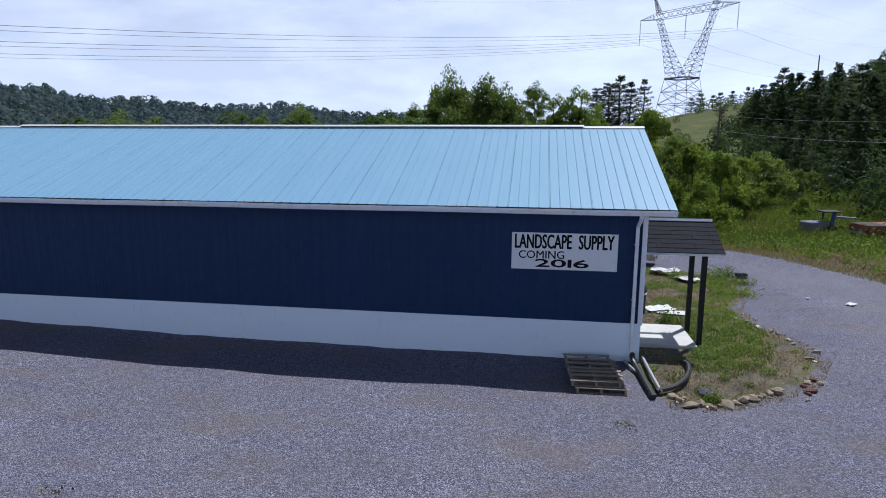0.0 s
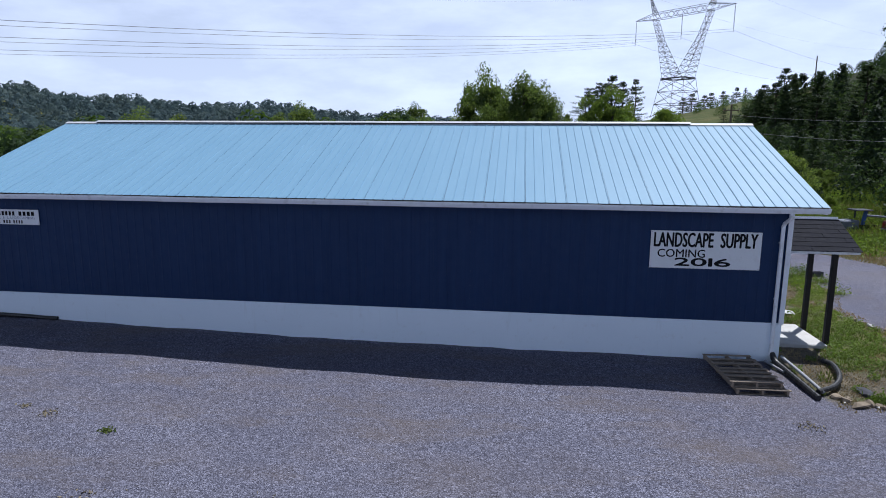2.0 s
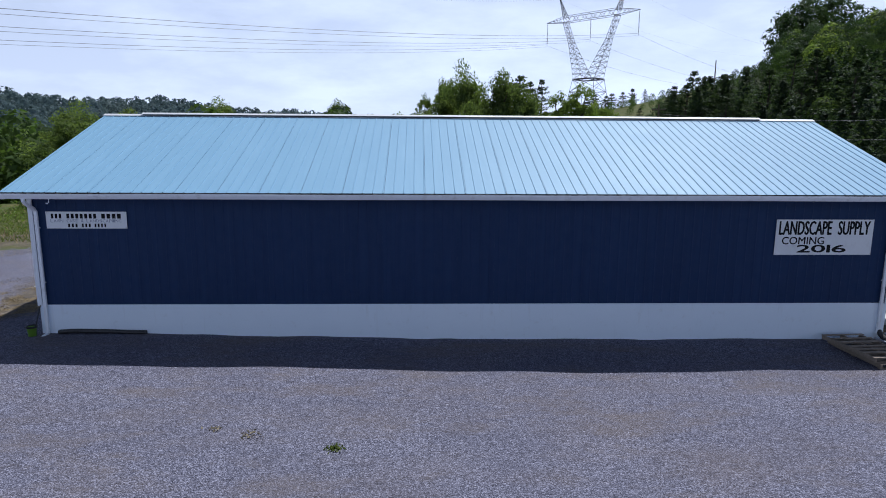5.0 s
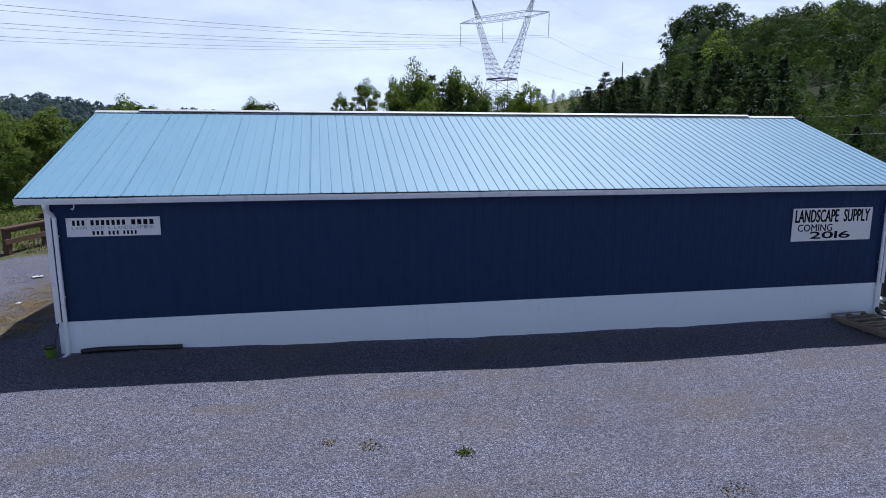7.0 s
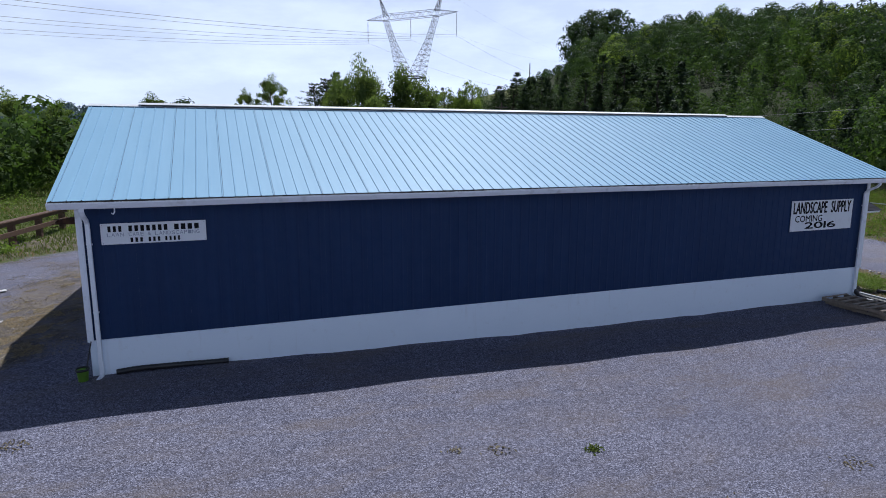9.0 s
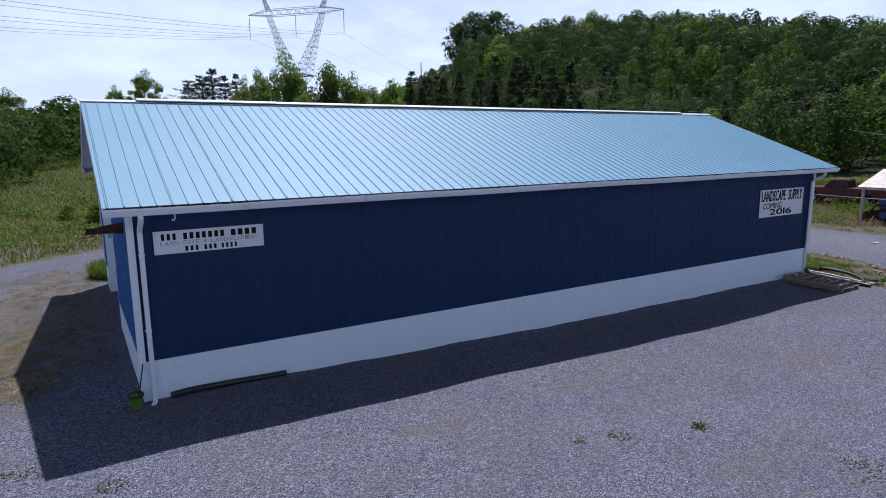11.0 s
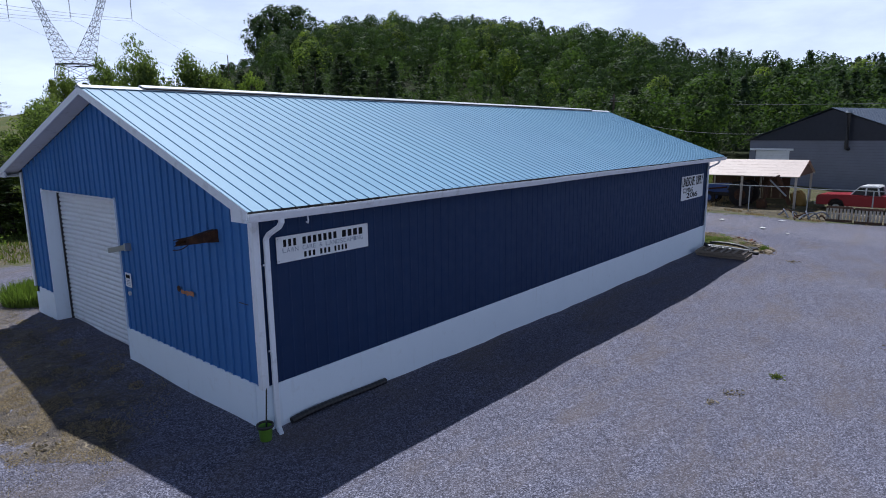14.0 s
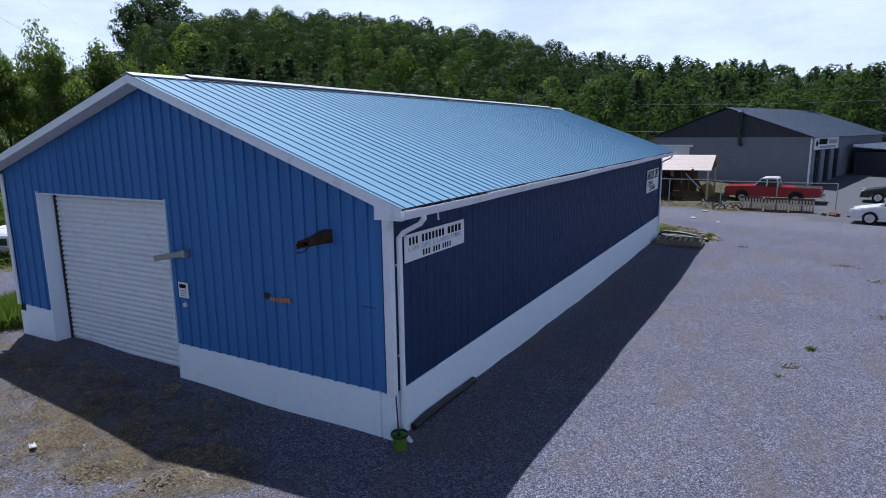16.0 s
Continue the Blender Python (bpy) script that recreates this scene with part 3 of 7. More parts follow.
ground = mesh_ob("ground", me, M_GROUND, None, "grey crushed gravel yard with rough grass and bare soil", True)
tagged(ground, kind="structure", category="ground")

# ---- the warehouse ----
LEN, DEEP, WX = 20.6, 9.5, -0.03
EAVE_Y, EAVE_Z, RIDGE_Y, RIDGE_Z = -0.45, 3.47, 4.6, 5.36
X_L, X_R = -0.41, 21.18
REAR_Y, REAR_Z = 9.85, 3.74
PITCH = (RIDGE_Z - EAVE_Z) / (RIDGE_Y - EAVE_Y)
REAR_PITCH = (RIDGE_Z - REAR_Z) / (REAR_Y - RIDGE_Y)
SLOPES = (math.hypot(RIDGE_Z - EAVE_Z, RIDGE_Y - EAVE_Y), math.hypot(RIDGE_Z - REAR_Z, REAR_Y - RIDGE_Y))
DOOR_Y0, DOOR_Y1, DOOR_TOP = 4.48, 8.33, 3.33


def sill(x):
    """Top of the white base wall."""
    return 0.762 - 0.0014 * x


def side_sill(y):
    """Top of the white base at the gable end, which rises a little towards the back."""
    return 0.765 + 0.012 * y + 0.010 * max(0.0, y - 5)


def roof_under(y):
    return EAVE_Z - 0.10 + PITCH * (y - EAVE_Y) if y < RIDGE_Y else REAR_Z - 0.10 + REAR_PITCH * (REAR_Y - y)


warehouse = thing("warehouse", label="long blue metal-clad warehouse with white base and pale blue roof", category="building")


def base_wall(x0, x1, y0, y1, top0, top1, along_x=True):
    bm = box(x0, x1, y0, y1, -0.7, 0.0, 0.0)
    for v in bm.verts:
        if v.co.z > -0.1:
            v.co.z = top0 if (v.co.x < (x0 + x1) / 2 or not along_x) else top1
    bmesh.ops.bevel(bm, geom=[e for e in bm.edges], offset=0.012, segments=1, affect="EDGES")
    return part("base_wall", bm, M_BASE, warehouse, "white painted masonry base")


base_wall(WX - 0.03, LEN + 0.03, -0.03, 0.19, sill(0), sill(LEN))
base_wall(WX - 0.03, LEN + 0.03, DEEP - 0.19, DEEP + 0.03, sill(0), sill(LEN))
for y0, y1 in ((0.2, DOOR_Y0), (DOOR_Y1, DEEP - 0.2)):
    bm = box(WX - 0.03, WX + 0.19, y0, y1, -0.7, 0.0)
    for v in bm.verts:
        if v.co.z > -0.1:
            v.co.z = side_sill(v.co.y)
    bmesh.ops.bevel(bm, geom=list(bm.edges), offset=0.012, segments=1, affect="EDGES")
    part("base_wall", bm, M_BASE, warehouse, "white painted masonry base")
base_wall(LEN - 0.19, LEN + 0.03, 0.2, DEEP - 0.2, sill(LEN), sill(LEN))


def core_wall(name, bm):
    return part(name, bm, M_NAVY, warehouse, "framed wall behind the cladding")


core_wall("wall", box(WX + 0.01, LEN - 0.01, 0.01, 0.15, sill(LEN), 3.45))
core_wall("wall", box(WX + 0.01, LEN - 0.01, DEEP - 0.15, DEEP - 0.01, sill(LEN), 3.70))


def gable_wall(x0, x1, door):
    bm = bmesh.new()
    top = lambda y: roof_under(y) - 0.02
    if door:
        outline = [(0.16, sill(0)), (DOOR_Y0, sill(0)), (DOOR_Y0, DOOR_TOP), (DOOR_Y1, DOOR_TOP), (DOOR_Y1, sill(0)), (DEEP - 0.16, sill(0)), (DEEP - 0.16, top(DEEP - 0.16)), (RIDGE_Y, top(RIDGE_Y)), (0.16, top(0.16))]
    else:
        outline = [(0.16, sill(LEN)), (DEEP - 0.16, sill(LEN)), (DEEP - 0.16, top(DEEP - 0.16)), (RIDGE_Y, top(RIDGE_Y)), (0.16, top(0.16))]
    a = [bm.verts.new((x0, y, z)) for y, z in outline]
    b = [bm.verts.new((x1, y, z)) for y, z in outline]
    bm.faces.new(a)
    bm.faces.new(b[::-1])
    for k in range(len(a)):
        j = (k + 1) % len(a)
        bm.faces.new((a[k], b[k], b[j], a[j]))
    bmesh.ops.triangulate(bm, faces=[f for f in bm.faces if len(f.verts) > 4])
    return core_wall("gable_wall", bm)


gable_wall(WX + 0.015, WX + 0.15, True)
gable_wall(LEN - 0.15, LEN - 0.015, False)

# cladding, one ribbed sheet after another
def clad(u0, u1, count, low, high, place, mat, rib=0.03, label=""):
    step = (u1 - u0) / count
    for k in range(count):
        a, b = u0 + k * step, u0 + (k + 1) * step - 0.003
        prof = rib_profile(a, b, 4, rib, 0.021, 0.014)
        prof = sorted(prof + ([(RIDGE_Y, 0.0)] if a < RIDGE_Y < b and place is on_left else []))
        part("wall_panel", sheet(prof, low, high, place), mat, warehouse, label)


on_front = lambda u, o, v: (u, -0.006 - o, v)
on_back = lambda u, o, v: (u, DEEP + 0.012 + o, v)
on_left = lambda u, o, v: (WX - 0.004 - o, u, v)
on_right = lambda u, o, v: (LEN + 0.012 + o, u, v)
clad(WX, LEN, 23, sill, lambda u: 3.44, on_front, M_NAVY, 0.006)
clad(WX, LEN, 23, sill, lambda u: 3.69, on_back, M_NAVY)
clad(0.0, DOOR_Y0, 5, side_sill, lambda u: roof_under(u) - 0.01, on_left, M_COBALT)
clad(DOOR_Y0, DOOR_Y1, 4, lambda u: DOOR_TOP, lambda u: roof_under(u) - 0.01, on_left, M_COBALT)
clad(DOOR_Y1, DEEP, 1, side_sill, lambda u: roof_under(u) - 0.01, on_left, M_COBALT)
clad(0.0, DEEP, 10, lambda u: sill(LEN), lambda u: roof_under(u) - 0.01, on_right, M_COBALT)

# roof sheets, one mesh for each slope, shared
PANELS = 23
wide = (X_R - X_L) / PANELS
def roof_place(side):
    pitch, y0, z0 = (PITCH, EAVE_Y, EAVE_Z) if side == 0 else (REAR_PITCH, REAR_Y, REAR_Z)
    c, s = math.cos(math.atan(pitch)), math.sin(math.atan(pitch))

    def place(u, o, v):
        run = v * c - o * s
        return (u, y0 + run if side == 0 else y0 - run, z0 + v * s + o * c)
    return place


SEAM = X_L + 0.088
for side in (0, 1):
    shared = None
    for k in range(-1, PANELS):
        a, b = SEAM + k * wide, SEAM + (k + 1) * wide - 0.006
        prof = [(u, o + 0.004) for u, o in rib_profile(0.0, b - a, 4, 0.017, 0.013, 0.006, 0.93)]
        if a >= X_L and b <= X_R and shared:
            ob = new("roof_panel", shared.data)
            ob.parent, ob.location = warehouse, (a, 0, 0)
            continue
        lo, hi = max(a, X_L) - a, min(b, X_R) - a
        whole = lo < 1e-6 and hi > b - a - 1e-6
        prof = prof if whole else [(lo, 0.004), *[p for p in prof if lo < p[0] < hi], (hi, 0.004)]
        ob = part("roof_panel", sheet(prof, lambda u: -0.03, lambda u: SLOPES[side] - 0.004, roof_place(side), 0.003), M_ROOF, warehouse)
        ob.location.x = a
        shared = ob if whole else shared

# roof deck under the sheets, coloured black to put shade in the seam gaps
for side in (0, 1):
    f = roof_place(side)
    bm = bmesh.new()
    a = [bm.verts.new(f(u, o, v)) for u, o, v in ((X_L + 0.03, -0.012, 0.0), (X_R - 0.03, -0.012, 0.0), (X_R - 0.03, -0.012, SLOPES[side] - 0.01), (X_L + 0.03, -0.012, SLOPES[side] - 0.01))]
    b = [bm.verts.new(f(u, o, v)) for u, o, v in ((X_L + 0.03, -0.075, 0.0), (X_R - 0.03, -0.075, 0.0), (X_R - 0.03, -0.075, SLOPES[side] - 0.03), (X_L + 0.03, -0.075, SLOPES[side] - 0.03))]
    bm.faces.new(a)
    bm.faces.new(b[::-1])
    for k in range(4):
        bm.faces.new((a[k], b[k], b[(k + 1) % 4], a[(k + 1) % 4]))
    part("roof_deck", bm, M_BLACK, warehouse, "roof deck under the sheets, black for shade in the seams")

# ridge flashing and the raised vent on it
def ridge_piece(name, x0, x1, lift, reach, thick, mat, label):
    bm = bmesh.new()
    top = RIDGE_Z + lift
    pts = [(RIDGE_Y - reach, top - reach * PITCH), (RIDGE_Y, top), (RIDGE_Y + reach, top - reach * REAR_PITCH), (RIDGE_Y + reach, top - reach * REAR_PITCH - thick), (RIDGE_Y, top - thick), (RIDGE_Y - reach, top - reach * PITCH - thick)]
    a = [bm.verts.new((x0, y, z)) for y, z in pts]
    b = [bm.verts.new((x1, y, z)) for y, z in pts]
    bm.faces.new(a)
    bm.faces.new(b[::-1])
    for k in range(6):
        bm.faces.new((a[k], b[k], b[(k + 1) % 6], a[(k + 1) % 6]))
    return part(name, bm, mat, warehouse, label)


ridge_piece("ridge_flashing", X_L - 0.01, X_R + 0.01, 0.034, 0.15, 0.008, M_RIDGE, "dull metal ridge flashing")
ridge_piece("ridge_vent_core", 0.74, 19.42, 0.062, 0.145, 0.030, M_BLACK, "dark mesh of the ridge vent")
for k in range(6):
    a = 0.69 + k * 18.78 / 6
    ridge_piece("ridge_vent_cap", a, a + 18.78 / 6 - 0.006, 0.076 - 0.003 * (k % 2), 0.13, 0.010, M_RIDGE, "pale metal vent cap")

# rake boards, eave boards and soffits
def rake(x, side):
    f = roof_place(side)
    bm = bmesh.new()
    pts = [(-0.02, -0.004), (SLOPES[side], -0.004), (SLOPES[side] - 0.045, -0.128), (-0.02, -0.128)]
    a = [bm.verts.new(f(x, o, v)) for v, o in pts]
    b = [bm.verts.new(f(x + 0.022, o, v)) for v, o in pts]
    bm.faces.new(a)
    bm.faces.new(b[::-1])
    for k in range(4):
        bm.faces.new((a[k], b[k], b[(k + 1) % 4], a[(k + 1) % 4]))
    part("rake_board", bm, M_TRIM, warehouse, "white painted rake board")


for x in (X_L - 0.004, X_R - 0.018):
    for side in (0, 1):
        rake(x, side)


def rake_soffit(x0, x1, side):
    """Boarded underside of the overhang at a gable end, in lengths."""
    f = roof_place(side)
    n = 6
    for k in range(n):
        v0, v1 = SLOPES[side] * k / n, SLOPES[side] * (k + 1) / n - 0.006
        bm = bmesh.new()
        a = [bm.verts.new(f(u, -0.110, v)) for u, v in ((x0, v0), (x1, v0), (x1, v1), (x0, v1))]
        b = [bm.verts.new(f(u, -0.097, v)) for u, v in ((x0, v0), (x1, v0), (x1, v1), (x0, v1))]
        bm.faces.new(a)
        bm.faces.new(b[::-1])
        for j in range(4):
            bm.faces.new((a[j], b[j], b[(j + 1) % 4], a[(j + 1) % 4]))
        part("soffit_panel", bm, M_SOFFIT, warehouse, "stained white soffit board")


for side in (0, 1):
    rake_soffit(X_L + 0.02, WX - 0.034, side)
    rake_soffit(LEN + 0.034, X_R - 0.02, side)
for y0, y1, inner, z in ((EAVE_Y + 0.03, EAVE_Y + 0.055, -0.034, EAVE_Z), (REAR_Y - 0.055, REAR_Y - 0.03, DEEP + 0.034, REAR_Z)):
    part("eave_board", box(X_L + 0.02, X_R - 0.02, y0, y1, z - 0.16, z - 0.02), M_TRIM, warehouse, "white eave board")
    a, b = (y1, inner) if inner < 1 else (inner, y0)
    part("eave_soffit", box(X_L + 0.02, X_R - 0.02, a, b, z - 0.16, z - 0.145), M_SOFFIT, warehouse, "white eave soffit")


def end_return(x0, x1, side):
    """The boxed corner where rake and eave meet."""
    y0, y1, z = (EAVE_Y - 0.0, -0.04, EAVE_Z) if side == 0 else (DEEP + 0.04, REAR_Y, REAR_Z)
    bm = bmesh.new()
    low = z - 0.17
    yo, yi = (y0, y1) if side == 0 else (y1, y0)
    pts = [(yo, low), (yi, low), (yi, roof_under(yi) - 0.03), (yo, z - 0.06)]
    a = [bm.verts.new((x0, y, z)) for y, z in pts]
    b = [bm.verts.new((x1, y, z)) for y, z in pts]
    bm.faces.new(a)
    bm.faces.new(b[::-1])
    for k in range(4):
        bm.faces.new((a[k], b[k], b[(k + 1) % 4], a[(k + 1) % 4]))
    part("eave_return", bm, M_TRIM, warehouse, "white boxed eave end")


for side in (0, 1):
    end_return(X_L + 0.0185, X_L + 0.06, side)
    end_return(X_R - 0.06, X_R - 0.0185, side)

# gutters and downspouts
def gutter(y_in, y_out, top):
    s = 1 if y_out > y_in else -1
    w = abs(y_out - y_in)
    prof = [(0.0, 0.0), (0.0, -0.115), (0.62 * w, -0.12), (0.8 * w, -0.09), (w, -0.03), (w, 0.0), (w - 0.012, 0.0), (w - 0.012, -0.028), (0.8 * w - 0.012, -0.08), (0.6 * w, -0.105), (0.012, -0.1), (0.012, 0.0)]
    bm = bmesh.new()
    n = 12
    cuts = [X_L - 0.005 + (X_R - X_L + 0.01) * k / n for k in range(n + 1)]
    rings = [[bm.verts.new((x, y_in + s * q, top - 0.034 + z - 0.006 * math.sin(k * 1.9))) for q, z in prof] for k, x in enumerate(cuts)]
    for a, b in zip(rings, rings[1:]):
        for j in range(len(prof)):
            i = (j + 1) % len(prof)
            bm.faces.new((a[j], a[i], b[i], b[j]))
    bm.faces.new(rings[0])
    bm.faces.new(rings[-1][::-1])
    return part("gutter", bm, M_TRIM, warehouse, "white metal eave gutter")


gutter(EAVE_Y + 0.027, EAVE_Y - 0.09, EAVE_Z)
gutter(REAR_Y - 0.027, REAR_Y + 0.09, REAR_Z)


# black strips draw the shadow line between roof edge and gutter
for y, z in ((EAVE_Y - 0.018, EAVE_Z), (REAR_Y + 0.006, REAR_Z)):
    part("closure_strip", box(X_L + 0.01, X_R - 0.01, y, y + 0.012, z - 0.038, z - 0.012), M_BLACK, warehouse, "black strip drawing the shadow line under the roof edge")


def downspout(x, low, shoe, back=False):
    fy = (lambda y: y) if not back else (lambda y: DEEP - y)
    z = REAR_Z if back else EAVE_Z
    pts = [(x, fy(EAVE_Y - 0.03), z - 0.12), (x, fy(EAVE_Y - 0.03), z - 0.2), (x, fy(EAVE_Y + 0.03), z - 0.27), (x, fy(-0.16), z - 0.40), (x, fy(-0.085), z - 0.48), (x, fy(-0.085), 1.8), (x, fy(-0.085), low + 0.16)]
    if shoe:
        pts += [(x, fy(-0.11), low + 0.08), (x - 0.05, fy(-0.24), low + 0.03)]
    bm = bmesh.new()
    rings = []
    for k, p in enumerate(pts):
        q0, q1 = Vector(pts[max(k - 1, 0)]), Vector(pts[min(k + 1, len(pts) - 1)])
        d = (q1 - q0).normalized()
        side = Vector((1, 0, 0))
        up = d.cross(side).normalized()
        rings.append([bm.verts.new(Vector(p) + side * a * 0.04 + up * b * 0.03) for a, b in ((-1, -0.6), (-0.7, -1), (0.7, -1), (1, -0.6), (1, 0.6), (0.7, 1), (-0.7, 1), (-1, 0.6))])
    for a, b in zip(rings, rings[1:]):
        for j in range(8):
            bm.faces.new((a[j], a[(j + 1) % 8], b[(j + 1) % 8], b[j]))
    bm.faces.new(rings[0][::-1])
    bm.faces.new(rings[-1])
    ob = part("downspout", bm, M_TRIM, warehouse, "white metal downspout")
    for low in (2.6, 1.3):
        part("strap", box(x - 0.055, x + 0.055, fy(-0.052) - 0.004, fy(-0.052) + 0.004, low, low + 0.03), M_TRIM, ob)
    return ob


downspout(0.108, 0.0, True)
downspout(LEN - 0.17, -0.2, False)
downspout(0.135, 0.05, False, True)
# the hook left under the gutter
part("hanger_hook", tube([(0.62, -0.40, 3.33), (0.62, -0.41, 3.24), (0.60, -0.43, 3.20), (0.57, -0.43, 3.22)], 0.012), M_TRIM, warehouse, "small white hook under the gutter")


def corner_trim(x, y, sx, sy, low, high=3.40):
    bm = box(min(x, x - sx * 0.022), max(x, x - sx * 0.022), min(y, y + sy * 0.095), max(y, y + sy * 0.095), low, high)
    box(min(x - sx * 0.022, x + sx * 0.085), max(x - sx * 0.022, x + sx * 0.085), min(y - sy * 0.022, y), max(y - sy * 0.022, y), low, high, bm=bm)
    part("corner_trim", bm, M_TRIM, warehouse, "white metal corner trim")


corner_trim(WX - 0.034, -0.034, 1, 1, sill(0) - 0.02)
corner_trim(LEN + 0.034, -0.034, -1, 1, sill(LEN) - 0.02)
corner_trim(WX - 0.034, DEEP + 0.034, 1, -1, side_sill(DEEP) - 0.02, 3.66)
corner_trim(LEN + 0.034, DEEP + 0.034, -1, -1, sill(LEN) - 0.02, 3.66)

# roller door, set back in its opening
RECESS = WX + 0.30
door = part("roller_door", box(RECESS + 0.03, RECESS + 0.06, DOOR_Y0 - 0.05, DOOR_Y1 + 0.05, -0.05, DOOR_TOP + 0.1), M_DOOR, warehouse, "closed white corrugated roller door")
SLATS = 32
slat_h = (DOOR_TOP - 0.06) / SLATS
bm = bmesh.new()
ring = []
for k in range(7):
    a = math.pi * k / 6
    ring.append((RECESS + 0.026 - 0.030 * math.sin(a), slat_h * (0.04 + 0.92 * k / 6)))
rows = [[bm.verts.new((x, y, z)) for x, z in ring] for y in (DOOR_Y0 + 0.022, DOOR_Y1 - 0.07)]
for k in range(6):
    bm.faces.new((rows[0][k], rows[0][k + 1], rows[1][k + 1], rows[1][k]))
for r in rows:
    bm.faces.new(r)
bm.faces.new((rows[0][0], rows[1][0], rows[1][6], rows[0][6]))
slat = part("slat", bm, M_DOOR, door)
slat.location.z = 0.06
for k in range(1, SLATS):
    ob = new("slat", slat.data)
    ob.parent, ob.location = door, (0, 0, 0.06 + k * slat_h)
part("bottom_bar", box(RECESS - 0.012, RECESS + 0.028, DOOR_Y0 + 0.022, DOOR_Y1 - 0.07, -0.02, 0.066, 0.006), M_DOOR, door, "worn bottom bar of the roller door")
part("guide", box(RECESS - 0.03, RECESS + 0.026, DOOR_Y1 - 0.07, DOOR_Y1 - 0.032, 0.0, DOOR_TOP - 0.03), M_BLACK, door, "dark door guide")
for name, y0, y1 in (("door_jamb", DOOR_Y1 - 0.03, DOOR_Y1 - 0.003), ("door_jamb", DOOR_Y0 + 0.003, DOOR_Y0 + 0.02)):
    part(name, box(WX - 0.036, RECESS + 0.03, y0 - 0.0, y1, -0.2, DOOR_TOP + 0.02), M_BASE, warehouse, "white painted door jamb")
part("door_head", box(WX - 0.030, RECESS + 0.02, DOOR_Y0 + 0.022, DOOR_Y1 - 0.032, DOOR_TOP - 0.025, DOOR_TOP - 0.004), M_TRIM, warehouse)
part("threshold", box(WX - 0.35, RECESS + 0.1, DOOR_Y0 + 0.03, DOOR_Y1 - 0.03, -0.25, 0.035, 0.015), M_BLOCK, warehouse, "stained concrete door threshold")
part("floor_slab", box(0.2, LEN - 0.2, 0.2, DEEP - 0.2, -0.3, 0.03), M_CONCRETE, warehouse)

# fittings of the gable end
beam = thing("steel_beam", (WX, 1.02, 2.97), label="torn rusty steel box beam sticking out of the blue gable wall", category="beam")
bm = bmesh.new()
rr = random.Random(8)
rings = []
for k in range(7):
    x = 0.1 - 0.66 * k / 6
    h, w, drop = 0.10 - 0.010 * k, 0.075 - 0.004 * k, -0.006 * k
    pts = [(-w, -h), (w * 0.2, -h * 1.06), (w, -h), (w, h * 0.2), (w, h), (-w * 0.1, h * 1.05), (-w, h), (-w, -h * 0.1)]
    rings.append([bm.verts.new((x + (rr.uniform(-0.12, 0.06) if k == 6 else 0), y + rr.uniform(-0.01, 0.01), z + drop + rr.uniform(-0.012, 0.012))) for y, z in pts])
for a, b2 in zip(rings, rings[1:]):
    for j in range(8):
        bm.faces.new((a[j], a[(j + 1) % 8], b2[(j + 1) % 8], b2[j]))
inner = [bm.verts.new((v.co.x + 0.01, v.co.y * 0.82, (v.co.z + 0.036) * 0.8 - 0.036)) for v in rings[-1]]
deep = [bm.verts.new((-0.2, v.co.y * 0.9, v.co.z)) for v in inner]
for j in range(8):
    i2 = (j + 1) % 8
    bm.faces.new((rings[-1][j], rings[-1][i2], inner[i2], inner[j]))
    bm.faces.new((inner[j], inner[i2], deep[i2], deep[j]))
bm.faces.new(deep)
part("channel", bm, M_RUST, beam)
part("wire_end", tube(smooth_line([(-0.48, -0.04, -0.09), (-0.60, -0.05, -0.135), (-0.70, -0.02, -0.13)], 4), 0.008, 5), M_RUST, beam, "bent rusty wire")
latch = thing("door_bar", (WX - 0.05, 4.02, 2.47), label="galvanised flat door bar bolted beside the roller door", category="bar")
part("bar", box(-0.06, 0.0, -0.02, 0.80, -0.05, 0.05, 0.008, m=Matrix.Rotation(radians(-11), 4, "X")), M_GALV, latch)
part("bracket", box(-0.085, 0.034, -0.05, 0.02, -0.07, 0.07, 0.008), M_GALV, latch, "bolted bracket")
notice = thing("notice", (WX - 0.036, 4.07, 1.68), label="small white paper notice fixed beside the roller door", category="sign")
part("sheet", box(-0.006, 0.0, 0.0, 0.24, 0.0, 0.27), M_SIGN, notice)
part("mark", box(-0.009, -0.006, 0.05, 0.21, 0.17, 0.235), M_INK, notice, "dark unreadable mark")
for z in (0.03, 0.06, 0.09, 0.12):
    part("line", box(-0.009, -0.006, 0.05, 0.2, z, z + 0.012), M_GREY_INK, notice)
lock = thing("wall_button", (WX - 0.034, 4.17, 1.56), label="small pale round button on the blue wall", category="button")
part("disc", rod((0.0, 0, 0), (-0.03, 0, 0), 0.045, 0.04, 12), M_PAPER, lock)
plate = thing("faded_sticker", (WX - 0.036, 1.77, 1.84), label="faded orange lettering sticker on the blue gable wall", category="sticker")
part("blot", rod((-0.004, 0.50, 0.10), (0.0, 0.50, 0.10), 0.055, 0.055, 10), M_RUST, plate, "dark round blot")
rnd = random.Random(5)
for k in range(7):
    y = 0.40 - k * 0.06
    part("bar", box(-0.004, 0.0, y - 0.024, y + 0.024, 0.02 + rnd.random() * 0.02, 0.12 - rnd.random() * 0.03), M_ORANGE, plate)
scuff = thing("scuff_strip", (WX - 0.036, 0.21, 2.0), label="thin dark scrape across the blue gable wall", category="scrape")
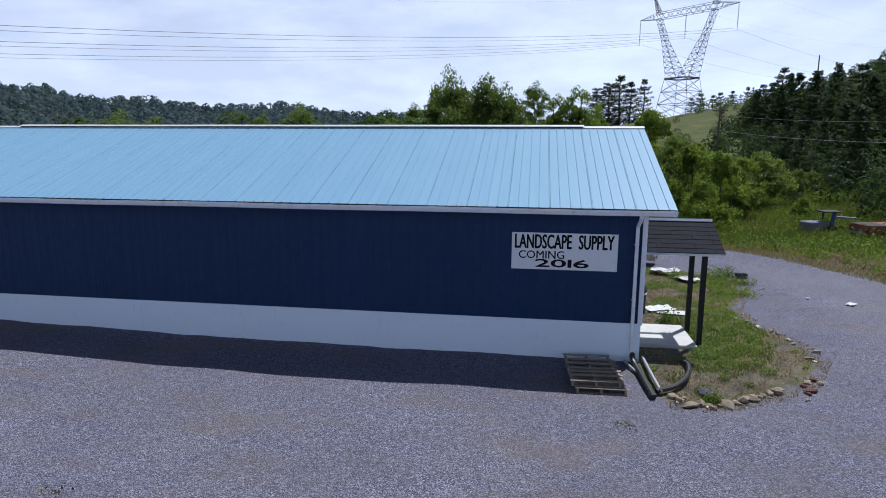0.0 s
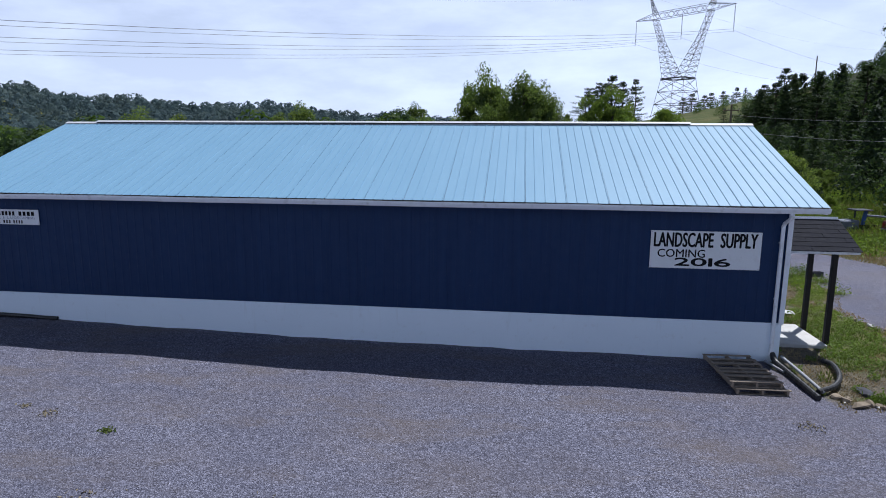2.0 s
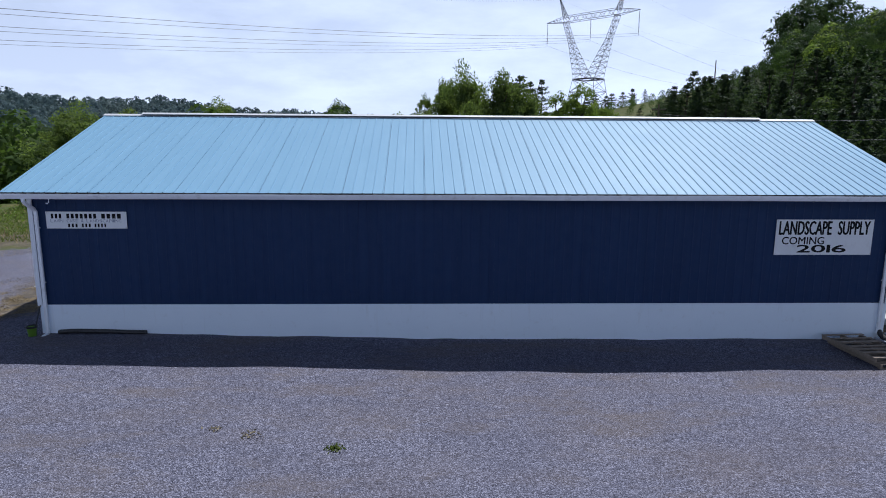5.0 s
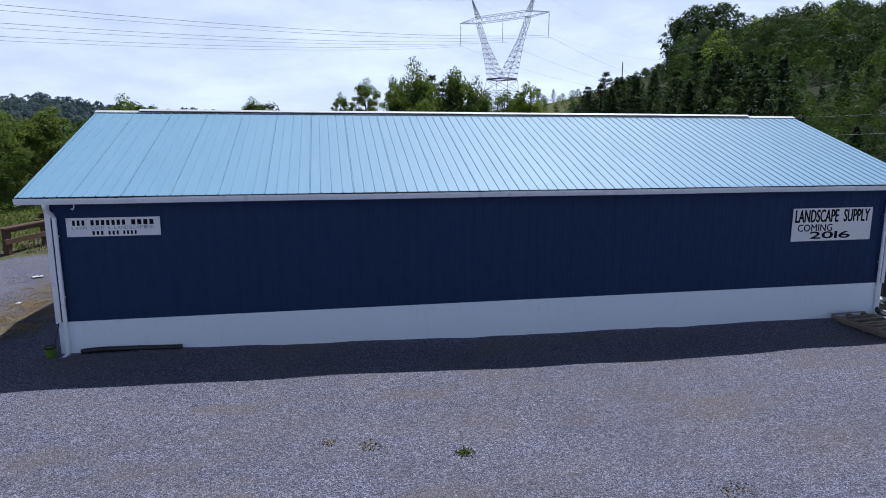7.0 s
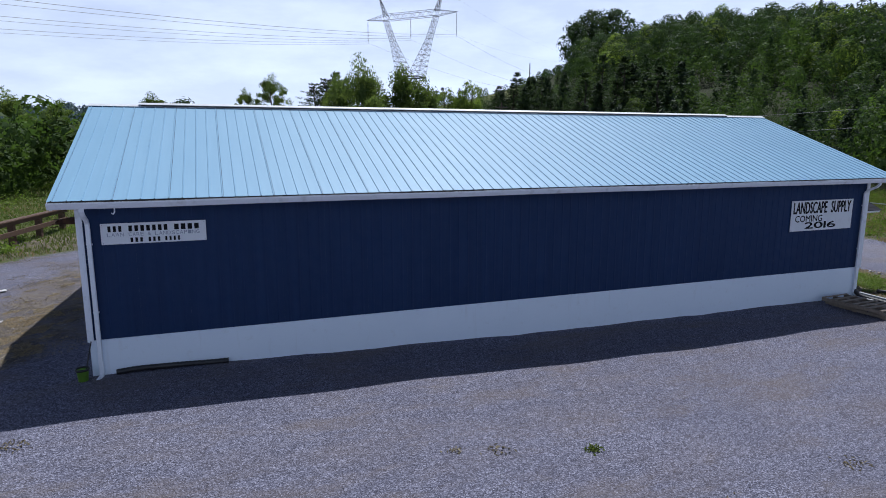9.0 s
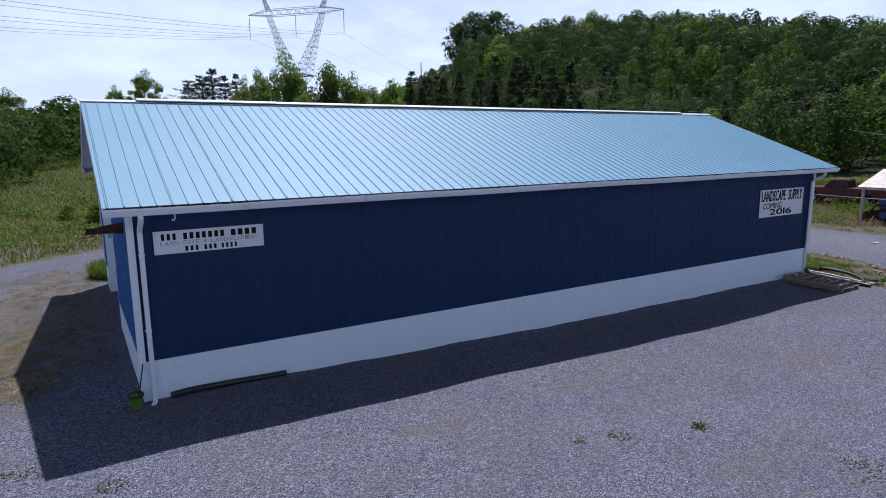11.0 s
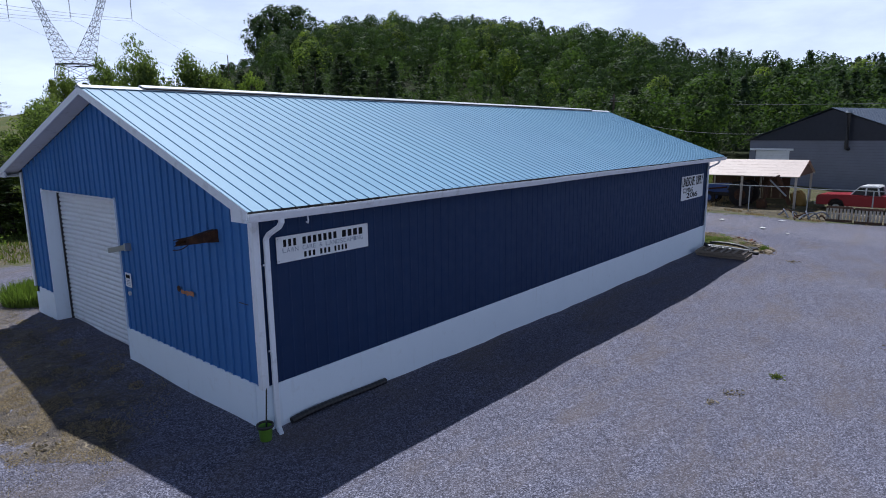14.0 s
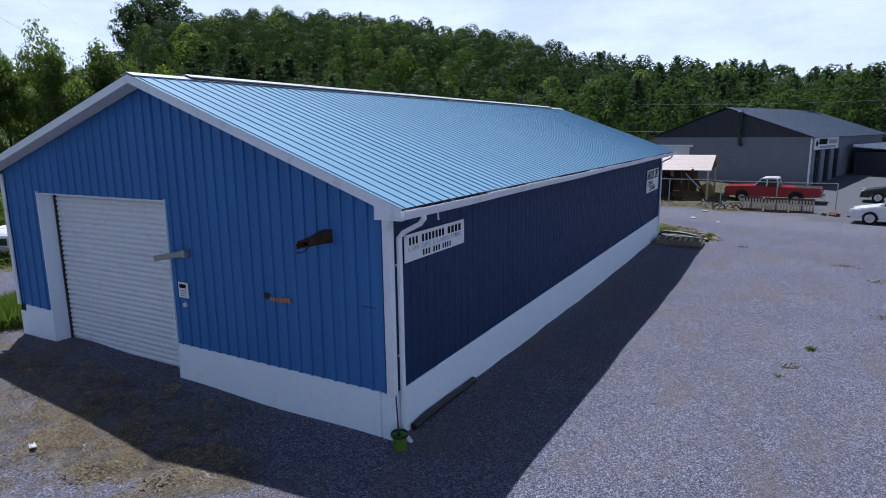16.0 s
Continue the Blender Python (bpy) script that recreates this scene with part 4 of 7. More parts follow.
part("strip", box(-0.003, 0.0, 0.0, 0.24, 0.0, 0.012), M_BLACK, scuff)

# signs on the long wall
def sign_board(name, at, w, h, label):
    s = thing(name, at, label=label, category="sign")
    part("board", box(0, w, -0.012, 0.0, 0, h, 0.002), M_SIGN, s)
    for x in (0.03, w - 0.03):
        for z in (0.03, h - 0.03):
            part("screw", rod((x, -0.011, z), (x, -0.017, z), 0.009, 0.007, 8), M_GALV, s)
    return s


big = sign_board("supply_sign", (17.59, -0.032, 1.96), 2.43, 0.87, "white sign with black landscape supply lettering on the navy wall")
part("lettering", lettering("LANDSCAPE", 0.08, 1.38, 0.50, 0.83, 0.010, 0.013), M_INK, big, "bold black word landscape")
part("lettering", lettering("SUPPLY", 1.55, 2.34, 0.50, 0.83, 0.010, 0.013), M_INK, big, "bold black word supply")
part("lettering", lettering("COMING", 0.17, 1.22, 0.26, 0.445, 0.003, 0.013), M_INK, big, "black word coming")
for digit, a, b in (("2", 0.56, 0.885), ("0", 0.925, 1.265), ("1", 1.315, 1.385), ("6", 1.44, 1.785)):
    part("lettering", lettering(digit, a, b, 0.065, 0.245, 0.010, 0.013), M_INK, big, "wide black digit of the year 2016")
small = sign_board("business_sign", (0.305, -0.032, 2.59), 1.83, 0.395, "white business sign with dark lettering on the navy wall")
def letter_bars(words, low, high, board):
    """A bar for every letter of a line that is not spelled out; words: (from, to, letters)."""
    for a, b, n in words:
        step = (b - a) / n
        for k in range(n):
            part("bar", box(a + k * step + 0.02, a + (k + 1) * step - 0.02, -0.016, -0.0125, low, high), M_INK, board, "black bar in place of a letter")


letter_bars(((0.10, 0.37, 3), (0.45, 1.16, 7), (1.24, 1.72, 4)), 0.235, 0.345, small)
for word, a, b in (("LAWN", 0.10, 0.40), ("CARE", 0.465, 0.735), ("&", 0.79, 0.86), ("LANDSCAPING", 0.915, 1.72)):
    for k, letter in enumerate(word):
        step = (b - a) / len(word)
        part("letter", lettering(letter, a + k * step, a + (k + 0.82) * step, 0.145, 0.215, 0.0, 0.013), M_GREY_INK, small, "thin grey letter")
letter_bars(((0.47, 0.72, 3), (0.78, 1.02, 3), (1.07, 1.37, 4)), 0.03, 0.115, small)

# ---- porch at the far end ----
porch = thing("porch", (LEN, 2.1, 0), label="small side porch with a dark shingled roof on posts", category="porch")
PY, PZ0, PZ1, PX = 1.22, 2.31, 2.90, 2.02
for side in (-1, 1):
    slope_len = math.hypot(PY, PZ1 - PZ0)
    start = 0.0 if side < 0 else slope_len * 0.5
    part("roof_deck", box(0.03, PX, start, slope_len, -0.10, -0.03, m=Matrix.Translation((0, side * PY, PZ0)) @ Matrix.Rotation(math.atan2(PZ1 - PZ0, -side * PY), 4, "X")), M_TRIM, porch, "white porch roof edge")
    rnd = random.Random(11 + side)
    rows_n = 7
    for r in range(rows_n):
        x = 0.03 - (0.45 if r % 2 else 0)
        while x < PX:
            w = 0.91
            a, b = max(x, 0.03), min(x + w - 0.006, PX + 0.02)
            if b - a > 0.03:
                m = Matrix.Translation((0, side * PY, PZ0)) @ Matrix.Rotation(math.atan2(PZ1 - PZ0, -side * PY), 4, "X")
                v0 = slope_len * r / rows_n - 0.02
                if v0 < start - 0.1:
                    x += w
                    continue
                part("shingle", box(a, b, 0.0, slope_len / rows_n + 0.03, -0.012, 0.006 + rnd.random() * 0.004, m=m @ Matrix.Translation((0, v0, 0.0)) @ Matrix.Rotation(radians(-side * 0 - 2.5), 4, "X")), M_SHINGLE, porch)
            x += w
part("gable_board", prism([(-PY + 0.1, PZ0 - 0.06), (PY - 0.1, PZ0 - 0.06), (0, PZ1 - 0.10)], 0, 0.03), M_TRIM, porch, "white porch gable board").matrix_local = Matrix.Translation((PX - 0.1, 0, 0)) @ Matrix.Rotation(radians(90), 4, "Z")
part("porch_beam", box(0.03, PX - 0.12, -0.95, -0.85, PZ0 - 0.08, PZ0 + 0.06), M_TRIM, porch)
part("porch_beam", box(0.03, PX - 0.12, 0.85, 0.95, PZ0 - 0.08, PZ0 + 0.06), M_TRIM, porch)
for y in (-0.62, 0.62):
    part("post", box(1.68, 1.80, y - 0.06, y + 0.06, -0.4, PZ0 - 0.02, 0.008), M_POST, porch, "dark stained porch post")
part("cross_beam", box(1.66, 1.82, -1.0, 1.0, PZ0 - 0.10, PZ0 + 0.0), M_POST, porch)
slab = thing("porch_slab", (LEN + 0.04, 2.1, -0.21), label="pale concrete porch slab beside the warehouse", category="slab")
part("slab", box(0, 1.6, -0.98, 0.86, -0.12, 0.11, 0.02), M_CONCRETE, slab)

# ---- loose things by the front wall ----
def pallet(at, turn, w=1.02, d=1.22, tilt=0.0):
    p = thing("pallet", at, turn, "weathered grey wooden shipping pallet lying on the gravel", "pallet", "pallets")
    if tilt:
        p.matrix_world = pose(*at, tilt, 0, turn)
    for k in range(3):
        x = (w - 0.05) * k / 2
        part("stringer", box(x, x + 0.045, 0, d, 0.02, 0.105, 0.004), M_PALLET, p)
    rr = random.Random(int(at[0] * 10))
    for k in range(7):
        y = (d - 0.10) * k / 6 + rr.uniform(-0.05, 0.05) * (0 < k < 6)
        part("deck_board", box(-0.01 - rr.random() * 0.03, w + rr.random() * 0.05, y, y + rr.uniform(0.075, 0.125), 0.107, 0.125, 0.003), M_PALLET, p)
    for y in (0.0, d / 2 - 0.05, d - 0.1):
        part("bottom_board", box(0, w, y, y + 0.095, 0.0, 0.018, 0.003), M_PALLET, p)
    return p


p1 = pallet((19.08, -2.0, gz(19.5, -1.3) + 0.01), 1.0, 1.02, 1.75)
pallet((18.98, -1.95, gz(19.5, -1.3) + 0.142), 3.0, 1.02, 1.7)

pipe = thing("drain_pipe", (0, 0, 0), label="black corrugated drain pipe lying along the white base wall", category="pipe")
part("pipe", tube([(0.36 + 0.04 * k, -0.082 - 0.004 * math.sin(k * 0.2), gz(0.36 + 0.04 * k, -0.13) + 0.05 + 0.02 * math.sin(k * 0.11)) for k in range(52)], 0.05, 10, 0.006), M_BLACK, pipe)
pipe2 = thing("drain_pipe", (0, 0, 0), label="black corrugated drain pipe leading from the downspout", category="pipe")
part("pipe", tube([tuple(p) for p in smooth_line([(20.46, -0.08, 0.02), (20.47, -0.3, -0.10), (20.52, -0.9, -0.14), (20.60, -2.1, -0.2)], 14)], 0.06, 10, 0.007), M_BLACK, pipe2)
pipe3 = thing("drain_pipe", (0, 0, 0), label="curved black corrugated drain pipe on the grass", category="pipe")
part("pipe", tube([tuple(p) for p in smooth_line([(20.70, -1.85, -0.16), (21.15, -1.55, -0.13), (21.5, -1.0, -0.1), (21.68, -0.3, -0.1), (21.6, 0.0, -0.12)], 12)], 0.052, 10, 0.006), M_BLACK, pipe3)
M_PVC = worn("greyed_plastic", (0.36, 0.37, 0.40), 0.5, vary=0.15, stain=0.3)
pvc = thing("plastic_pipe", (0, 0, 0), label="pale plastic pipe lying beside the drain pipe", category="pipe")
part("pipe", tube([(20.72, 0.02, -0.08), (20.74, -0.9, -0.1), (20.80, -1.85, -0.17)], 0.036, 10), M_PVC, pvc)
stub = thing("plastic_pipe", (0, 0, 0), label="short pale plastic pipe on the gravel", category="pipe")
part("pipe", tube([(20.28, -0.2, -0.12), (20.36, -0.5, -0.14), (20.46, -0.78, -0.16)], 0.03, 8), M_PVC, stub)

bucket = thing("bucket", (-0.19, -0.20, gz(-0.19, -0.2)), label="lime green plastic bucket with a black rim and a stick", category="bucket")
bm = bmesh.new()
ring = [(0.085, 0.0), (0.105, 0.2), (0.115, 0.2), (0.115, 0.215), (0.098, 0.215), (0.08, 0.02), (0.0, 0.02)]
seg = 18
rows = [[bm.verts.new((r * math.cos(2 * math.pi * j / seg), r * math.sin(2 * math.pi * j / seg), z)) for j in range(seg)] for r, z in ring[:-1]]
for a, b in zip(rows, rows[1:]):
    for j in range(seg):
        bm.faces.new((a[j], a[(j + 1) % seg], b[(j + 1) % seg], b[j]))
bm.faces.new(rows[0][::-1])
bm.faces.new(rows[-1])
part("pail", bm, M_LIME, bucket, smooth=True)
bm = bmesh.new()
rows = [[bm.verts.new((r * math.cos(2 * math.pi * j / seg), r * math.sin(2 * math.pi * j / seg), z)) for j in range(seg)] for r, z in ((0.12, 0.2), (0.128, 0.21), (0.128, 0.24), (0.118, 0.25), (0.105, 0.24), (0.103, 0.2))]
for a, b in zip(rows, rows[1:] + rows[:1]):
    for j in range(seg):
        bm.faces.new((a[j], a[(j + 1) % seg], b[(j + 1) % seg], b[j]))
part("rim", bm, M_BLACK, bucket, "black bucket rim", True)
part("stick", rod((0.02, 0.02, 0.03), (0.17, 0.16, 0.74), 0.013, 0.011, 7), M_BLACK, bucket, "dark stick standing in the bucket")

# stones that edge the grass island
def stone(at, r, seed, mat=M_ROCK, flat=0.6, name="stone", label="tan field stone edging the grass island", group="edging stones"):
    bm = bmesh.new()
    rr = random.Random(seed)
    sx, sy = r * rr.uniform(0.8, 1.7), r * rr.uniform(0.6, 1.05)
    turn = Matrix.Rotation(rr.uniform(0, 6.28), 3, "Z") @ Matrix.Rotation(rr.uniform(-0.3, 0.3), 3, "X")
    for k in range(26):
        d = Vector((rr.gauss(0, 1), rr.gauss(0, 1), rr.gauss(0, 1))).normalized() * rr.uniform(0.75, 1.1)
        bm.verts.new(turn @ Vector((d.x * sx, d.y * sy, max(-0.7, min(0.75, d.z)) * r * flat)))
    hull = bmesh.ops.convex_hull(bm, input=list(bm.verts))
    bmesh.ops.delete(bm, geom=[v for v in bm.verts if not v.link_faces], context="VERTS")
    ob = part(name, bm, mat)
    ob.matrix_world = pose(at[0], at[1], gz(at[0], at[1]) + r * flat * 0.45)
    return tagged(ob, label, "stone", group)


EDGE = [(21.0, -1.92), (21.12, -2.1), (21.27, -2.31), (21.5, -2.2), (21.7, -2.37), (21.99, -2.19), (22.2, -2.0), (22.44, -1.83), (22.62, -1.72), (22.8, -1.6), (23.07, -1.38), (23.25, -1.25)]
rnd = random.Random(3)
for k, p in enumerate(EDGE):
    stone((p[0], p[1]), rnd.uniform(0.08, 0.145), k, flat=0.75)
    if k % 2:
        stone((p[0] + 0.12, p[1] + 0.16), rnd.uniform(0.06, 0.10), 50 + k)
for k, p in enumerate([(23.95, -0.8), (24.12, -0.6), (24.28, -0.45), (23.77, -1.45), (24.05, -1.0), (24.4, -0.6), (23.9, -1.15)]):
    stone(p, rnd.uniform(0.06, 0.11), 80 + k, M_ROCK_RED if k % 2 == 0 else M_ROCK, label="loose brown stone beside the grass island", group="loose stones")
for k, p in enumerate([(24.85, 0.83), (24.8, 1.0), (24.9, 2.2), (24.88, 2.5), (24.81, 3.04), (24.7, 3.2), (24.45, 3.5), (24.4, 3.8), (24.32, 4.05), (24.1, 4.4), (25.2, 1.6)]):
    stone(p, rnd.uniform(0.05, 0.10), 110 + k, M_CONCRETE if k % 3 == 0 else M_ROCK)
for k in range(34):
    p, q = EDGE[k % 11], EDGE[k % 11 + 1]
    f = rnd.random()
    stone((p[0] + (q[0] - p[0]) * f + rnd.uniform(-0.06, 0.06), p[1] + (q[1] - p[1]) * f + rnd.uniform(-0.12, 0.14)), rnd.uniform(0.04, 0.085), 200 + k, M_CONCRETE if k % 5 == 0 else M_ROCK)
stone((21.72, -1.62), 0.19, 140, M_BLOCK, 0.5, "boulder", "dark flat rock lying on the grass island", "boulders")
block = thing("building_block", (26.1, 10.4, gz(26.1, 10.4)), 12, "dark grey hollow building block on the gravel", "block")
bm = box(-0.2, 0.2, -0.1, -0.07, 0, 0.2)
box(-0.2, 0.2, 0.07, 0.1, 0, 0.2, bm=bm)
for x in (-0.2, -0.015, 0.17):
    box(x, x + 0.03, -0.07, 0.07, 0, 0.2, bm=bm)
part("shell", bm, M_BLOCK, block)


def litter(at, w, d, turn, seed, name="litter_sheet", label="crumpled white litter on the ground", mat=M_PAPER, lift=0.06):
    n = 6
    rr = random.Random(seed)
    bm = bmesh.new()
    g = [[bm.verts.new(((i / n - 0.5) * w, (j / n - 0.5) * d, 0.01 + lift * (0.5 + 0.5 * noise.noise(Vector((i * 0.7 + seed, j * 0.7, 0)))) + rr.random() * lift * 0.2)) for i in range(n + 1)] for j in range(n + 1)]
    for j in range(n):
        for i in range(n):
            bm.faces.new((g[j][i], g[j][i + 1], g[j + 1][i + 1], g[j + 1][i]))
    e = bmesh.ops.extrude_face_region(bm, geom=list(bm.faces))["geom"]
    for v in e:
        if isinstance(v, bmesh.types.BMVert):
            v.co.z += 0.008
    ob = part(name, bm, mat)
    ob.matrix_world = pose(at[0], at[1], gz(at[0], at[1]), 0, 0, turn)
    return tagged(ob, label, "litter")


litter((22.0, 4.9), 0.9, 0.55, 20, 1, "white_sheet", "crumpled white sheet lying behind the porch", lift=0.12)
litter((23.3, 10.6), 1.1, 0.6, -15, 2, "white_sheet", "torn white panels dumped on the grass", lift=0.3)
litter((23.9, 9.5), 0.6, 0.8, 40, 3, "white_sheet", "torn white panels dumped on the grass", lift=0.2)
litter((22.9, 12.6), 1.2, 0.8, 70, 4, "dark_box", "dark broken board among the dumped panels", M_POST, 0.5)
for k, (x, y, s) in enumerate([(27.9, -0.6, 0.35), (28.4, 6.8, 0.4), (27.3, 7.4, 0.18), (26.3, 8.6, 0.12), (-3.6, 7.6, 0.3), (-2.7, 4.2, 0.14), (31.2, -0.8, 0.3), (29.8, 1.8, 0.3), (26.9, -1.9, 0.2)]):
    litter((x, y), s, s * 0.6, k * 50, 10 + k)
# black grill standing behind the porch
def turned_shape(profile, seg=20):
    """A shape turned on a lathe; profile: (radius, height) from the bottom up."""
    bm = bmesh.new()
    rings = [[bm.verts.new((r * math.cos(2 * math.pi * j / seg), r * math.sin(2 * math.pi * j / seg), z)) for j in range(seg)] for r, z in profile]
    for a, b in zip(rings, rings[1:]):
        for j in range(seg):
            bm.faces.new((a[j], a[(j + 1) % seg], b[(j + 1) % seg], b[j]))
    bm.faces.new(rings[0][::-1])
    bm.faces.new(rings[-1])
    return bm


grill = thing("barbecue_grill", (21.06, 3.5, gz(21.06, 3.5)), 30, "black barrel barbecue grill standing on the grass behind the porch", "grill")
part("barrel", turned_shape([(0.2, 0.22), (0.27, 0.27), (0.285, 0.32), (0.285, 0.84), (0.27, 0.86)]), M_BLACK, grill, smooth=True)
lid = part("lid", turned_shape([(0.3, 0.89), (0.3, 0.94), (0.27, 1.05), (0.19, 1.14), (0.08, 1.18), (0.02, 1.185)]), M_BLACK, grill, "domed black lid", True)
part("handle", tube([(-0.09, 0, 1.17), (-0.08, 0, 1.24), (0.08, 0, 1.24), (0.09, 0, 1.17)], 0.012, 6), M_CHROME, lid)
part("rim_band", turned_shape([(0.30, 0.86), (0.31, 0.87), (0.31, 0.885), (0.30, 0.895)]), M_TRIM, grill, "pale band round the rim")
for k in range(3):
    c, n = math.cos(2.1 * k), math.sin(2.1 * k)
    part("leg", rod((0.2 * c, 0.2 * n, 0.3), (0.29 * c, 0.29 * n, 0.0), 0.016, 0.014, 6), M_BLACK, grill)
litter((22.35, 4.55), 0.95, 0.45, -8, 5, "white_sheet", "flat white boards lying behind the porch", lift=0.05)

# ---- power line ----
def bars(pairs, r):
    """Square bars between pairs of places, in one bmesh."""
    bm = bmesh.new()
    for p0, p1 in pairs:
        rod(p0, p1, r, r, 4, bm)
    return bm


def lattice(a, b, ha, hb, n, single=False):
    """Members of a four-legged lattice column from a to b, with half widths ha and hb in two directions each."""
    a, b = Vector(a), Vector(b)
    res = []
    corner = lambda t, i: a.lerp(b, t) + Vector(((1 if i in (0, 3) else -1) * (ha[0] + (hb[0] - ha[0]) * t), (1 if i < 2 else -1) * (ha[1] + (hb[1] - ha[1]) * t), 0))
    for i in range(4):
        res.append((corner(0, i), corner(1, i)))
        for k in range(n):
            t0, t1 = k / n, (k + 1) / n
            j = (i + 1) % 4
            res.append((corner(t0, i), corner(t1, j)))
            if not single:
                res.append((corner(t0, j), corner(t1, i)))
            res.append((corner(t1, i), corner(t1, j)))
    return res


TOWER = Vector((52.3, 146.2, 0))
TOWER.z = gz(TOWER.x, TOWER.y) - 0.5
ARM_TURN = math.degrees(math.atan2(-19.8, 18.8))
tower = thing("power_pylon", TOWER, ARM_TURN, "tall grey steel lattice power pylon with a wide cross arm", "pylon")
TOP, WAIST = 36.0 - TOWER.z, 20.6 - TOWER.z
part("lower_body", bars(lattice((0, 0, 0), (0, 0, WAIST), (4.4, 4.0), (3.1, 2.6), 3), 0.05), M_STEEL, tower)
part("waist_frame", bars(lattice((0, 0, WAIST), (0, 0, WAIST + 0.25), (3.1, 2.6), (3.1, 2.6), 1), 0.06), M_STEEL, tower)
for s in (-1, 1):
    part("upright", bars(lattice((s * 1.6, 0, WAIST + 0.25), (s * 5.4, 0, WAIST + 0.62 * (TOP - WAIST)), (1.5, 2.2), (0.6, 0.7), 7, True), 0.042), M_STEEL, tower)
    part("upright_head", bars(lattice((s * 5.4, 0, WAIST + 0.62 * (TOP - WAIST)), (s * 7.4, 0, TOP - 0.5), (0.6, 0.7), (0.55, 0.6), 4, True), 0.042), M_STEEL, tower)
    part("peak", bars(lattice((s * 7.4, 0, TOP + 0.5), (s * 9.4, 0, TOP + 5.5), (0.55, 0.6), (0.08, 0.08), 4, True), 0.05), M_STEEL, tower)
pairs = []
for y in (-0.9, 0.9):
    pairs += [((-13.4, 0, TOP), (-7.5, y, TOP - 0.5)), ((13.4, 0, TOP), (7.5, y, TOP - 0.5)), ((-7.5, y, TOP - 0.5), (7.5, y, TOP - 0.5)), ((-13.4, 0, TOP), (-7.5, y, TOP + 1.0)), ((13.4, 0, TOP), (7.5, y, TOP + 1.0)), ((-7.5, y, TOP + 1.0), (7.5, y, TOP + 1.0))]
    for k in range(12):
        x0, x1 = -7.5 + k * 1.25, -7.5 + (k + 1) * 1.25
        pairs.append(((x0, y, TOP - 0.5 if k % 2 else TOP + 1.0), (x1, y, TOP + 1.0 if k % 2 else TOP - 0.5)))
    for s in (-1, 1):
        for k in range(3):
            x0 = s * (8.2 + k * 1.2)
            t = (abs(x0) - 7.5) / 5.9
            pairs.append(((x0, y * (1 - t), TOP - 0.5 + 0.5 * t), (x0 + s * 0.6, y * (1 - t), TOP + 1.0 - 1.0 * t - 0.1)))
part("cross_arm", bars(pairs, 0.05), M_STEEL, tower)
for x in (-13.1, 0.0, 13.1):
    bm = bmesh.new()
    for k in range(15):
        rod((x, 0, TOP - 0.5 - k * 0.32), (x, 0, TOP - 0.62 - k * 0.32), 0.10, 0.13, 8, bm)
    rod((x, 0, TOP - 0.2), (x, 0, TOP - 6.1), 0.03, 0.03, 6, bm)
    part("insulator", bm, M_WIRE, tower, "hanging insulator string")

arm = Vector((math.cos(radians(ARM_TURN)), math.sin(radians(ARM_TURN)), 0))
way = Vector((math.cos(radians(222.3)), math.sin(radians(222.3)), 0))


def cable(p0, p1, sag, r, name="power_cable", label="thin overhead power cable", n=30):
    p0, p1 = Vector(p0), Vector(p1)
    pts = [p0.lerp(p1, k / n) - Vector((0, 0, 4 * sag * (k / n) * (1 - k / n))) for k in range(n + 1)]
    ob = part(name, tube(pts, r, 5), M_WIRE)
    return tagged(ob, label, "cable", "overhead cables")


for x in (-13.1, 0.0, 13.1):
    a = TOWER + arm * x + Vector((0, 0, TOP - 5.7))
    for off in (-0.27, 0.27):
        p = a + Vector((0, 0, off))
        cable(p, p + way * 400 - Vector((0, 0, 2.8)), 14.15, 0.028 if off > 0 else 0.022)
    cable(a, a - way * 320 + Vector((0, 0, 30)), 16.0, 0.02)
for x in (-9.4, 9.4):
    a = TOWER + arm * x + Vector((0, 0, TOP + 5.5))
    cable(a, a + way * 300, 14.0, 0.009)
    cable(a, a - way * 320 + Vector((0, 0, 30)), 14.0, 0.009)


def utility_pole(x, y, top, low=None, arms=True):
    p = thing("utility_pole", (x, y, gz(x, y) - 0.3), label="weathered wooden utility pole standing among trees", category="pole", group="utility poles")
    h = top - p.location.z
    part("shaft", rod((0, 0, 0), (0, 0, h), 0.15, 0.10, 8), M_POLE, p)
    if arms:
        part("crossarm", box(-0.9, 0.9, -0.05, 0.05, h - 0.75, h - 0.63), M_POLE, p)
        for k in (-0.8, -0.3, 0.3, 0.8):
            part("insulator", rod((k, 0, h - 0.63), (k, 0, h - 0.45), 0.04, 0.03, 6), M_WIRE, p)
    return p


utility_pole(69.0, 112.0, 21.3, arms=False)
utility_pole(39.6, 64.8, 9.6)
utility_pole(60.0, 22.0, 8.6)
cable((39.6, 64.8, 8.4), (60.0, 22.0, 7.8), 1.2, 0.02)
cable((39.6, 64.8, 6.6), (60.0, 22.0, 6.2), 1.3, 0.025)
cable((60.0, 22.0, 7.8), (66.0, -30.0, 7.6), 1.0, 0.02)
cable((60.0, 22.0, 6.2), (52.0, 5.0, 4.2), 0.6, 0.02)

